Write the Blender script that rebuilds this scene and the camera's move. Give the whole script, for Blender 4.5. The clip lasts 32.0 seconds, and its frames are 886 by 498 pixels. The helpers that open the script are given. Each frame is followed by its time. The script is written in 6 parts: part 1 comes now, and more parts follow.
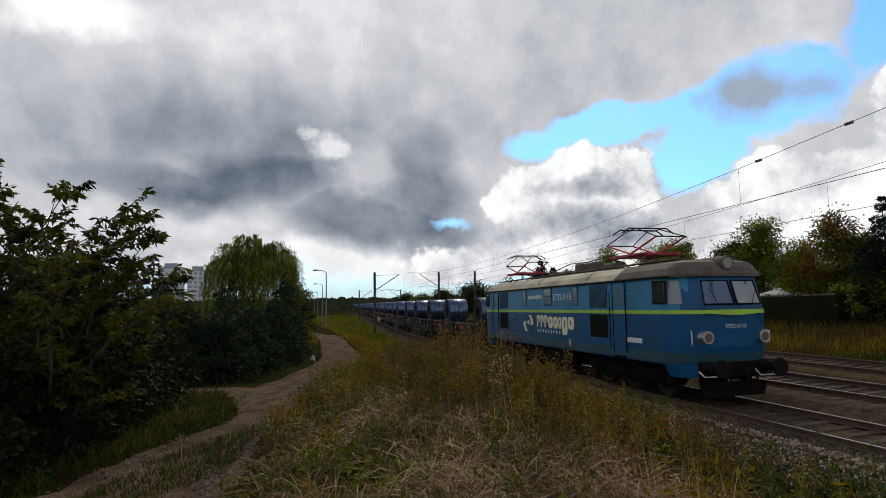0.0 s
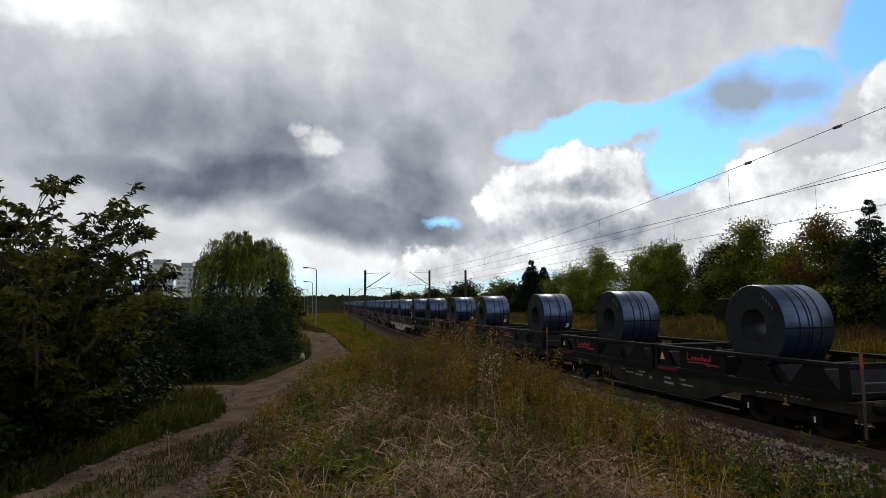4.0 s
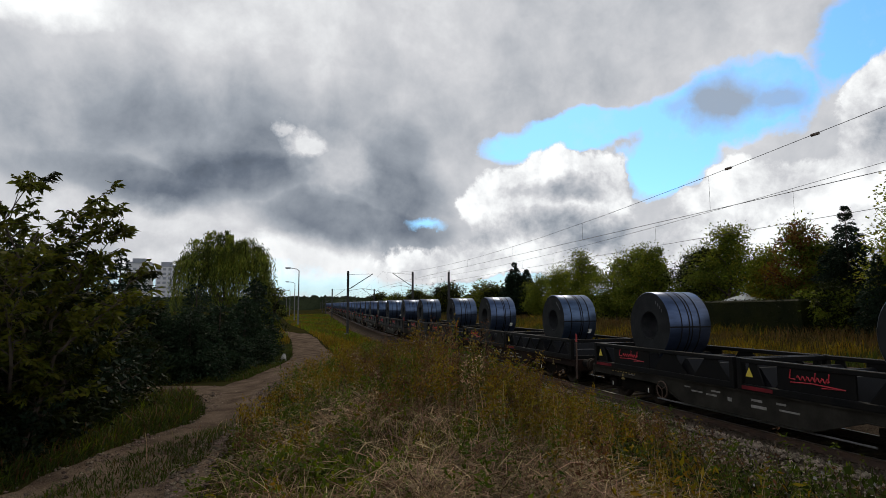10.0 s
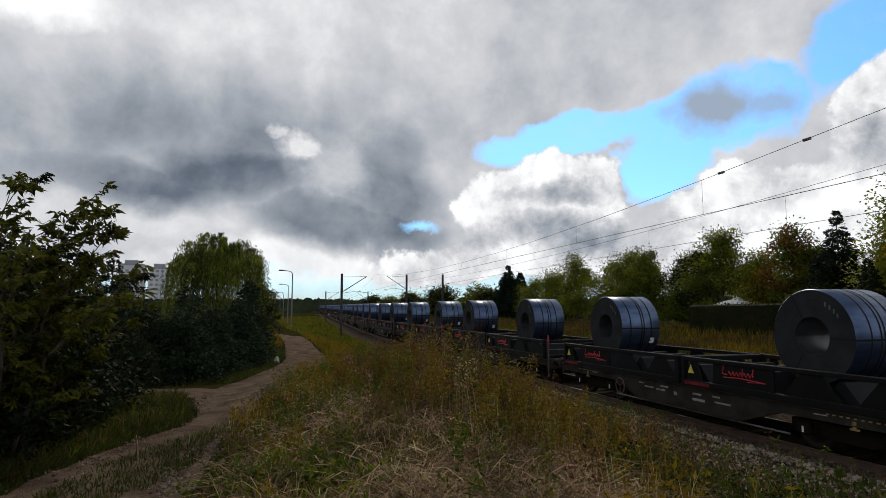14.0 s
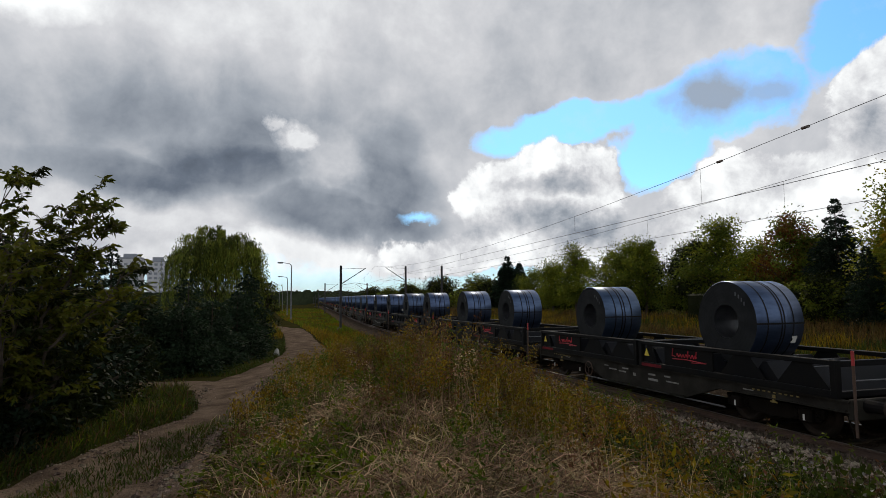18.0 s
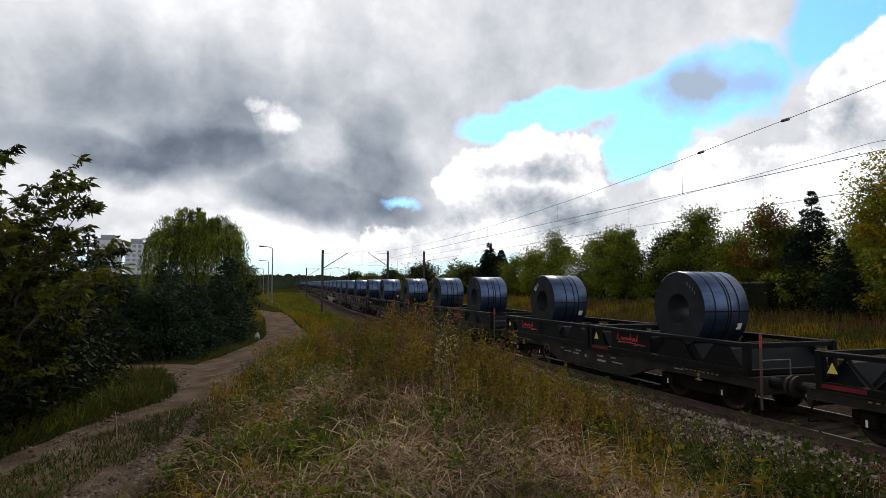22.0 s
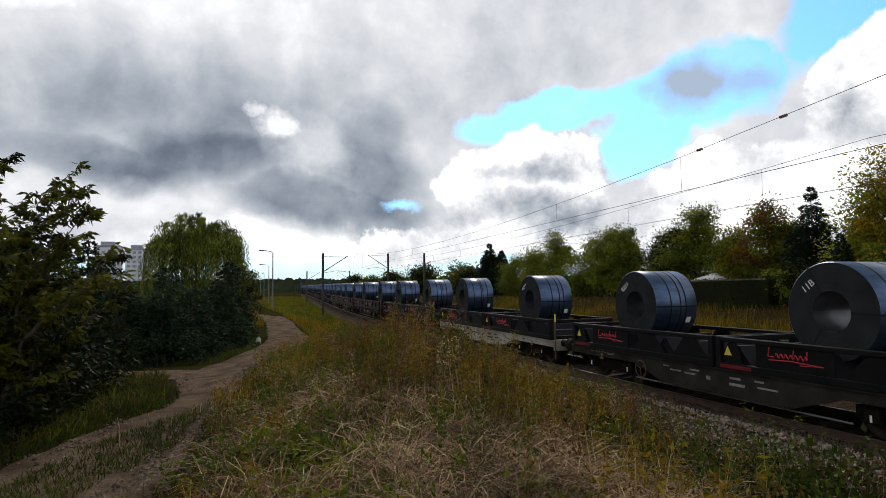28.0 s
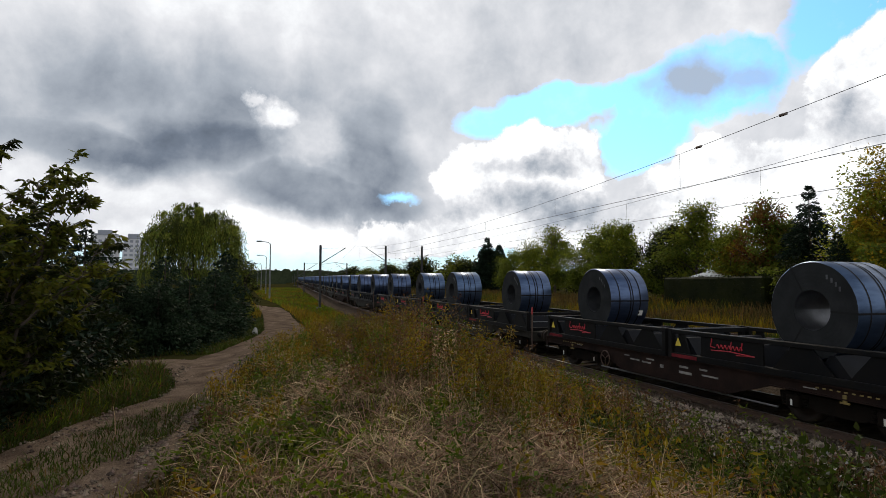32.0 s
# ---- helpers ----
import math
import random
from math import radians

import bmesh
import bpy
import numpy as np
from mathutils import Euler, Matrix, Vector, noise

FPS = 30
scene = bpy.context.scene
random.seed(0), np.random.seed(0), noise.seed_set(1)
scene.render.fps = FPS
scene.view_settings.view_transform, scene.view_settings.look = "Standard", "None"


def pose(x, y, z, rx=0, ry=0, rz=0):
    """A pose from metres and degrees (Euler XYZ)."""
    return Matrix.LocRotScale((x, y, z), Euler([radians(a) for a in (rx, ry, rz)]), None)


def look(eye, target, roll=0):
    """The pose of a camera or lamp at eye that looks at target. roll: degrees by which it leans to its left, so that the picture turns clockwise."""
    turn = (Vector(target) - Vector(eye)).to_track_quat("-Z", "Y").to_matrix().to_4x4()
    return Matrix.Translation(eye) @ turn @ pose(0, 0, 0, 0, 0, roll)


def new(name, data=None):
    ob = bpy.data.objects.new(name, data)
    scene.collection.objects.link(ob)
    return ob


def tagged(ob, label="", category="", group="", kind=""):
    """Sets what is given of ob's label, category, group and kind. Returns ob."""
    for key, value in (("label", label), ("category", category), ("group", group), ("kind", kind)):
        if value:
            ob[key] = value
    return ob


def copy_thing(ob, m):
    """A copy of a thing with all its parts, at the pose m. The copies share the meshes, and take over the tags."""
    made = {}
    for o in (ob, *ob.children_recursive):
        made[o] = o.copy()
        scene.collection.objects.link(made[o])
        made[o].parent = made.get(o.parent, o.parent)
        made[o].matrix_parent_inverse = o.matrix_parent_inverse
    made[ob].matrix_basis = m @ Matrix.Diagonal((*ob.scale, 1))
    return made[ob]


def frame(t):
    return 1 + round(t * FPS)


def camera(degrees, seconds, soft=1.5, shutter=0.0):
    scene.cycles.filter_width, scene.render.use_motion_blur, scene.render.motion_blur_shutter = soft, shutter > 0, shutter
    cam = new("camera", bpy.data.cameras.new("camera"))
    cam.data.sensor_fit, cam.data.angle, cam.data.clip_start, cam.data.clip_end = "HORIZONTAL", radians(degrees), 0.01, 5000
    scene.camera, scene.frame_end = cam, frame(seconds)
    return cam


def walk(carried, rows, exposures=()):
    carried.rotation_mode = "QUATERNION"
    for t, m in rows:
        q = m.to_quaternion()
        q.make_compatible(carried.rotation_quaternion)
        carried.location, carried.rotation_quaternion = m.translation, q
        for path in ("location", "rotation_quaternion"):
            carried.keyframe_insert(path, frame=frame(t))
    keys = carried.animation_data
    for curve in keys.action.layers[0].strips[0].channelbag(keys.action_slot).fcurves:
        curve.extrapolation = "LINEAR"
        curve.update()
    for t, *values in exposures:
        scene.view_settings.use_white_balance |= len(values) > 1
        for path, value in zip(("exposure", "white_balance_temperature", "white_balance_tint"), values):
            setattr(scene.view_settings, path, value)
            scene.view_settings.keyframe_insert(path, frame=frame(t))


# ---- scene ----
# Plan: x across the tracks, y along them towards the coming train, z up from the rail tops.
EYE = (0.0, 0.0, 2.67)
TRACK_X = 11.42            # middle of the near track
LENS = 73.0
TURNS = [
    (0, -13.56, 5.92, 1.08), (0.5, -13.35, 5.99, 1.33), (1, -13.49, 6.41, 1.30), (1.5, -14.20, 6.15, 0.76), (2, -14.61, 5.95, 0.73),
    (2.5, -14.47, 5.74, 0.66), (3, -14.28, 5.53, 0.92), (3.5, -14.24, 5.59, 0.76), (5.5, -15.30, 6.39, 0.30), (6, -15.22, 6.26, 0.38),
    (6.5, -15.00, 6.39, 0.48), (7, -15.27, 6.49, 0.66), (7.5, -15.42, 6.51, 0.39), (8, -15.68, 6.26, -0.05), (8.5, -15.89, 6.28, 0.52),
    (9, -16.00, 6.39, 0.41), (9.5, -16.19, 6.17, 0.09), (10, -16.10, 5.92, 0.25), (10.5, -16.26, 5.87, 0.45), (11, -16.12, 5.90, 0.61),
    (11.5, -16.16, 6.07, 0.48), (12, -16.13, 6.12, 0.73), (12.5, -16.66, 5.86, 0.60), (13, -16.81, 5.78, 0.64), (13.5, -16.80, 6.02, -0.34),
    (14, -16.69, 6.19, 0.09), (14.5, -16.74, 6.17, 0.56), (16.5, -16.81, 5.52, 0.59), (17, -16.83, 5.34, 0.55), (17.5, -16.68, 5.27, 0.73),
    (18, -16.76, 5.34, 0.56), (18.5, -17.10, 4.95, 0.48), (19, -18.48, 3.79, 0.24), (19.5, -18.55, 3.84, 0.50), (20, -18.54, 3.86, 0.11),
    (20.5, -18.47, 3.88, 0.11), (21, -18.29, 3.90, -0.13), (21.5, -18.31, 3.89, -0.38), (22, -18.49, 3.99, -0.14), (22.5, -18.54, 3.96, 0.26),
    (23, -18.47, 3.95, 0.29), (23.5, -18.36, 4.01, 0.17), (24, -18.50, 4.11, 0.27), (24.5, -18.50, 4.16, 0.16), (25, -18.36, 3.99, 0.16),
    (25.5, -18.57, 4.14, 0.25), (27.5, -18.70, 4.07, 0.86), (28, -18.42, 4.13, 0.75), (28.5, -18.48, 4.01, 0.78), (29, -18.42, 3.85, 0.74),
    (29.5, -18.63, 3.72, 0.67), (30, -18.70, 3.73, 0.38), (30.5, -18.61, 3.64, 0.16), (31, -18.66, 3.53, 0.05), (31.5, -18.64, 3.54, -0.01),
    (32, -18.69, 3.50, -0.08),
]
cam = camera(LENS, 32.0, soft=0.8)
walk(cam, [(t, pose(*EYE, 90 + pitch, roll, yaw)) for t, yaw, pitch, roll in TURNS],
     exposures=[(0, -0.07), (18.4, -0.07), (19.0, 0.25), (32, 0.25)])

# ---- light ----
SUN_AZ, SUN_EL = radians(24), radians(44)   # azimuth from +y towards +x


def ramp_node(nt, stops, x, y):
    n = nt.nodes.new("ShaderNodeValToRGB")
    n.location = (x, y)
    el = n.color_ramp.elements
    while len(el) < len(stops):
        el.new(0.5)
    for e, (pos, col) in zip(el, stops):
        e.position, e.color = pos, (*col, 1) if len(col) == 3 else col
    return n


def math_node(nt, op, a, b=None, c=None, clamp=False):
    n = nt.nodes.new("ShaderNodeMath")
    n.operation, n.use_clamp = op, clamp
    for i, v in enumerate((a, b, c)):
        if v is None:
            continue
        if isinstance(v, (int, float)):
            n.inputs[i].default_value = v
        else:
            nt.links.new(v, n.inputs[i])
    return n.outputs[0]


def noise_node(nt, vec, scale, detail=6.0, rough=0.55, distort=0.0):
    n = nt.nodes.new("ShaderNodeTexNoise")
    n.inputs["Scale"].default_value, n.inputs["Detail"].default_value = scale, detail
    n.inputs["Roughness"].default_value, n.inputs["Distortion"].default_value = rough, distort
    if vec is not None:
        nt.links.new(vec, n.inputs["Vector"])
    return n.outputs["Fac"]


def mix_node(nt, fac, a, b, mode="MIX"):
    n = nt.nodes.new("ShaderNodeMix")
    n.data_type, n.blend_type = "RGBA", mode
    if isinstance(fac, (int, float)):
        n.inputs[0].default_value = fac
    else:
        nt.links.new(fac, n.inputs[0])
    for sock, v in ((n.inputs[6], a), (n.inputs[7], b)):
        if isinstance(v, tuple):
            sock.default_value = (*v, 1)
        else:
            nt.links.new(v, sock)
    return n.outputs[2]


def direction(az, el):
    """Unit vector for degrees of azimuth (from +y towards +x) and elevation."""
    a, e = radians(az), radians(el)
    return Vector((math.sin(a) * math.cos(e), math.cos(a) * math.cos(e), math.sin(e)))


def make_sky():
    """Broken cloud over a blue Nishita sky: a dark rain cloud ahead, cumulus and a blue gap beside it."""
    world = bpy.data.worlds.new("sky")
    scene.world = world
    world.use_nodes = True
    nt = world.node_tree
    nt.nodes.clear()
    out = nt.nodes.new("ShaderNodeOutputWorld")
    bg = nt.nodes.new("ShaderNodeBackground")
    nt.links.new(bg.outputs[0], out.inputs[0])
    sky = nt.nodes.new("ShaderNodeTexSky")
    sky.sky_type, sky.sun_disc = "NISHITA", False
    sky.sun_elevation, sky.sun_rotation = SUN_EL, SUN_AZ
    sky.air_density, sky.dust_density = 1.0, 0.6
    coord = nt.nodes.new("ShaderNodeTexCoord").outputs["Generated"]

    # azimuth and elevation in degrees, pushed about by turbulence so that cloud rims billow
    sep = nt.nodes.new("ShaderNodeSeparateXYZ")
    nt.links.new(coord, sep.inputs[0])
    azim = math_node(nt, "MULTIPLY", math_node(nt, "ARCTAN2", sep.outputs[0], sep.outputs[1]), 57.29578)
    elev = math_node(nt, "MULTIPLY", math_node(nt, "ARCSINE", sep.outputs[2]), 57.29578)

    def swirl(scale, detail, rough):
        n = nt.nodes.new("ShaderNodeTexNoise")
        n.inputs["Scale"].default_value, n.inputs["Detail"].default_value, n.inputs["Roughness"].default_value = scale, detail, rough
        nt.links.new(coord, n.inputs["Vector"])
        sp = nt.nodes.new("ShaderNodeSeparateColor")
        nt.links.new(n.outputs["Color"], sp.inputs[0])
        return sp.outputs

    slow, quick = swirl(4.5, 3.0, 0.5), swirl(15.0, 9.0, 0.62)

    def pushed(value, k, big, small):
        value = math_node(nt, "MULTIPLY_ADD", math_node(nt, "SUBTRACT", slow[k], 0.5), big, value)
        return math_node(nt, "MULTIPLY_ADD", math_node(nt, "SUBTRACT", quick[k], 0.5), small, value)

    ua, ve = pushed(azim, 0, 9.0, 5.0), pushed(elev, 1, 6.0, 4.0)
    us, vs = pushed(azim, 0, 12.0, 2.0), pushed(elev, 1, 7.0, 1.6)

    def blob(az, el, width, height, soft=0.5, tilt=0.0, calm=False):
        """1 inside an ellipse of the sky, 0 outside; soft: the width of its rim; tilt in degrees."""
        dx = math_node(nt, "SUBTRACT", us if calm else ua, az)
        dy = math_node(nt, "SUBTRACT", vs if calm else ve, el)
        c, q = math.cos(radians(tilt)), math.sin(radians(tilt))
        px = math_node(nt, "MULTIPLY_ADD", dy, q, math_node(nt, "MULTIPLY", dx, c))
        py = math_node(nt, "MULTIPLY_ADD", dy, c, math_node(nt, "MULTIPLY", dx, -q))
        r = math_node(nt, "SQRT", math_node(nt, "ADD", math_node(nt, "POWER", math_node(nt, "ABSOLUTE", math_node(nt, "DIVIDE", px, width)), 2.0),
                                            math_node(nt, "POWER", math_node(nt, "ABSOLUTE", math_node(nt, "DIVIDE", py, height)), 2.0)))
        return math_node(nt, "DIVIDE", math_node(nt, "SUBTRACT", 1.0 + soft * 0.5, r), soft, clamp=True)

    def join(a, b):
        return math_node(nt, "MAXIMUM", a, b)

    def scaled(a, k):
        return math_node(nt, "MULTIPLY", a, k)

    def torn(field, turbulence, reach, edge):
        """A soft field cut at its middle, its rim torn by turbulence."""
        return math_node(nt, "MULTIPLY_ADD", math_node(nt, "SUBTRACT", math_node(nt, "MULTIPLY_ADD", turbulence, reach, field), 0.5), edge, 0.5, clamp=True)

    billow = math_node(nt, "SUBTRACT", noise_node(nt, coord, 11.0, 10.0, 0.60, 0.2), 0.5)
    crumb = math_node(nt, "SUBTRACT", noise_node(nt, coord, 26.0, 9.0, 0.62, 0.0), 0.5)
    # where the sky is blue
    gap = join(blob(30, 16.6, 8.5, 1.9, 0.9, 3, True), blob(42, 17.0, 8.0, 3.6, 0.8, 14, True))
    gap = join(gap, join(blob(37.5, 13.0, 4.2, 3.0, 0.9, 0, True), blob(52.5, 21.0, 4.6, 3.4, 0.9, 20, True)))
    gap = torn(gap, billow, 1.5, 3.2)
    gap = join(gap, scaled(blob(14.6, 8.9, 1.6, 0.5, 1.2), 0.75))
    gap = join(gap, scaled(blob(8, 2.4, 30, 1.1, 1.0), 0.40))
    # cumulus in front of the blue
    cumulus = join(blob(27.0, 10.4, 8.0, 4.6, 0.7, 4, True), blob(56.5, 13.5, 6.0, 6.4, 0.6, 0, True))
    cumulus = join(cumulus, join(blob(46, 8.6, 11, 4.2, 0.7, 14, True), blob(24, 5.2, 13, 2.4, 0.8, 0, True)))
    cumulus = torn(cumulus, math_node(nt, "MULTIPLY_ADD", crumb, 0.45, billow), 1.1, 7.0)
    scud = join(blob(41.6, 17.3, 2.7, 2.5, 0.8), join(scaled(blob(45.6, 17.6, 2.8, 1.2, 1.0), 0.7), scaled(blob(38.6, 17.3, 1.2, 1.0, 1.0), 0.5)))
    # shade of the cloud base
    dark = join(blob(-9.5, 11.2, 8.5, 2.2, 1.0, -4, True), blob(-3, 12.4, 8.0, 3.2, 1.0, 0, True))
    dark = join(dark, join(blob(6.8, 8.8, 8.6, 2.7, 0.8, 0, True), scaled(blob(11.2, 12.6, 5.2, 5.2, 1.0, 0, True), 0.86)))
    dark = join(dark, scaled(blob(-3, 15.5, 14, 4.8, 1.2, 0, True), 0.66))
    dark = join(dark, scaled(blob(20, 20.5, 12, 3.4, 1.2, 8, True), 0.14))
    bright = join(blob(3.3, 15.5, 2.0, 1.7, 0.7), join(blob(-20, 25.5, 6, 2.4, 1.1), scaled(blob(1.4, 17.2, 0.8, 0.7, 0.9), 0.8)))
    bright = join(bright, scaled(blob(-10, 26.0, 16, 4.0, 1.3, 0, True), 0.30))
    bright = join(bright, scaled(blob(5.2, 14.5, 2.8, 2.2, 1.3), 0.55))
    bright = join(bright, join(scaled(blob(5, 4.4, 17, 1.7, 0.9), 0.42), scaled(blob(-12, 7.6, 8, 1.7, 1.0), 0.30)))
    lump = ramp_node(nt, [(0.34, (0, 0, 0)), (0.66, (1, 1, 1))], 0, 0)
    nt.links.new(noise_node(nt, coord, 5.0, 8.0, 0.52, 0.5), lump.inputs[0])
    tone = math_node(nt, "MULTIPLY_ADD", lump.outputs[0], 0.17, 0.60)
    tone = math_node(nt, "MULTIPLY_ADD", billow, 0.42, tone)
    tone = math_node(nt, "MULTIPLY_ADD", crumb, 0.10, tone)
    tone = math_node(nt, "SUBTRACT", tone, math_node(nt, "MULTIPLY", dark, math_node(nt, "MULTIPLY_ADD", lump.outputs[0], -0.12, 0.50)))
    tone = math_node(nt, "ADD", tone, scaled(bright, 0.46))
    # the unseen sky is dimmed overhead and lifted behind to set the ground light
    thick = math_node(nt, "MULTIPLY", math_node(nt, "SUBTRACT", sep.outputs[2], 0.50), 3.0, clamp=True)
    back = math_node(nt, "MULTIPLY", math_node(nt, "SUBTRACT", 0.25, sep.outputs[1]), 1.6, clamp=True)
    tone = math_node(nt, "SUBTRACT", tone, scaled(thick, 0.30))
    tone = math_node(nt, "ADD", tone, scaled(back, 0.08))
    # grey hollows in the cumulus
    hollow = join(blob(28.5, 11.2, 3.6, 1.0, 1.2), join(blob(30, 7.4, 9, 1.3, 1.3), blob(54, 13.2, 3.0, 1.6, 1.2)))
    puff = math_node(nt, "MULTIPLY_ADD", billow, 1.25, 0.92)
    puff = math_node(nt, "MULTIPLY_ADD", crumb, 0.55, puff)
    puff = math_node(nt, "SUBTRACT", puff, scaled(hollow, 0.42))
    cloud = nt.nodes.new("ShaderNodeMix")
    cloud.data_type = "FLOAT"
    nt.links.new(cumulus, cloud.inputs[0])
    nt.links.new(tone, cloud.inputs[2])
    nt.links.new(puff, cloud.inputs[3])
    cols = ramp_node(nt, [(0.0, (0.06, 0.075, 0.10)), (0.22, (0.15, 0.18, 0.23)), (0.48, (0.36, 0.395, 0.447)),
                          (0.75, (0.68, 0.69, 0.72)), (1.0, (1.06, 1.08, 1.085))], 0, 0)
    nt.links.new(cloud.outputs[0], cols.inputs[0])
    clear = mix_node(nt, 1.0, sky.outputs[0], (0.072, 0.132, 0.185), "MULTIPLY")
    open_sky = math_node(nt, "SUBTRACT", gap, cumulus, clamp=True)
    haze = math_node(nt, "MULTIPLY", math_node(nt, "SUBTRACT", noise_node(nt, coord, 7.0, 7.0, 0.65), 0.52), 1.4, clamp=True)
    clear = mix_node(nt, haze, clear, (0.72, 0.80, 0.88))
    col = mix_node(nt, open_sky, cols.outputs[0], clear)
    col = mix_node(nt, scaled(scud, 0.92), col, (0.36, 0.41, 0.48))
    nt.links.new(col, bg.inputs["Color"])
    bg.inputs["Strength"].default_value = 1.0


make_sky()
sun = new("sun", bpy.data.lights.new("sun", "SUN"))
sun.data.energy, sun.data.angle, sun.data.color = 1.4, radians(9), (1.0, 0.87, 0.68)
sun.matrix_basis = look(direction(math.degrees(SUN_AZ), math.degrees(SUN_EL)) * 50, (0, 0, 0))


# ---- materials ----
def material(name, base, second=None, rough=0.7, metal=0.0, scale=4.0, fine=40.0, bump=0.2, spread=0.12, blend=(0.35, 0.65), vary=0.0, stretch=None,
             through_light=0.0, spec=0.5, dist=0.02):
    """Surface with stains at one scale, grain at another and a fine relief; vary: change from piece to piece."""
    m = bpy.data.materials.new(name)
    m.use_nodes = True
    nt = m.node_tree
    bsdf = nt.nodes["Principled BSDF"]
    vec = nt.nodes.new("ShaderNodeTexCoord").outputs["Object"]
    if stretch:
        mp = nt.nodes.new("ShaderNodeMapping")
        mp.inputs["Scale"].default_value = stretch
        nt.links.new(vec, mp.inputs[0])
        vec = mp.outputs[0]
    big, small = noise_node(nt, vec, scale, 5.0), noise_node(nt, vec, fine, 4.0, 0.6)
    second = second or tuple(c * 0.6 for c in base)
    fac = ramp_node(nt, [(blend[0], (0, 0, 0)), (blend[1], (1, 1, 1))], 0, 0)
    nt.links.new(big, fac.inputs[0])
    col = mix_node(nt, fac.outputs[0], base, second)
    grain = math_node(nt, "MULTIPLY_ADD", small, spread * 2, 1 - spread)
    bw = nt.nodes.new("ShaderNodeCombineXYZ")
    for i in range(3):
        nt.links.new(grain, bw.inputs[i])
    col = mix_node(nt, 1.0, col, bw.outputs[0], "MULTIPLY")
    if vary:
        rnd = math_node(nt, "ADD", nt.nodes.new("ShaderNodeObjectInfo").outputs["Random"], nt.nodes.new("ShaderNodeNewGeometry").outputs["Random Per Island"])
        rnd = math_node(nt, "FRACT", math_node(nt, "MULTIPLY", rnd, 7.31))
        hsv = nt.nodes.new("ShaderNodeHueSaturation")
        nt.links.new(math_node(nt, "MULTIPLY_ADD", rnd, vary * 2, 1 - vary), hsv.inputs["Value"])
        nt.links.new(math_node(nt, "MULTIPLY_ADD", math_node(nt, "FRACT", math_node(nt, "MULTIPLY", rnd, 13.7)), vary * 0.12, 0.5 - vary * 0.06), hsv.inputs["Hue"])
        nt.links.new(col, hsv.inputs["Color"])
        col = hsv.outputs[0]
    nt.links.new(col, bsdf.inputs["Base Color"])
    bsdf.inputs["Metallic"].default_value = metal
    bsdf.inputs["Specular IOR Level"].default_value = spec
    nt.links.new(math_node(nt, "MULTIPLY_ADD", big, 0.3, rough - 0.15, clamp=True), bsdf.inputs["Roughness"])
    if bump:
        b = nt.nodes.new("ShaderNodeBump")
        b.inputs["Strength"].default_value, b.inputs["Distance"].default_value = bump, dist
        nt.links.new(small, b.inputs["Height"])
        nt.links.new(b.outputs[0], bsdf.inputs["Normal"])
    if through_light:
        tr = nt.nodes.new("ShaderNodeBsdfTranslucent")
        nt.links.new(col, tr.inputs[0])
        mx = nt.nodes.new("ShaderNodeMixShader")
        mx.inputs[0].default_value = through_light
        nt.links.new(bsdf.outputs[0], mx.inputs[1])
        nt.links.new(tr.outputs[0], mx.inputs[2])
        nt.links.new(mx.outputs[0], nt.nodes["Material Output"].inputs[0])
    return m


def glass(name, tint, rough=0.05):
    m = bpy.data.materials.new(name)
    m.use_nodes = True
    b = m.node_tree.nodes["Principled BSDF"]
    b.inputs["Base Color"].default_value = (*tint, 1)
    b.inputs["Roughness"].default_value, b.inputs["Specular IOR Level"].default_value = rough, 0.9
    return m


def leaf_mat(name, a, b, vary=0.45, light=0.3):
    return material(name, a, b, rough=0.6, scale=0.6, fine=9.0, bump=0, vary=vary, through_light=light, spec=0.1)


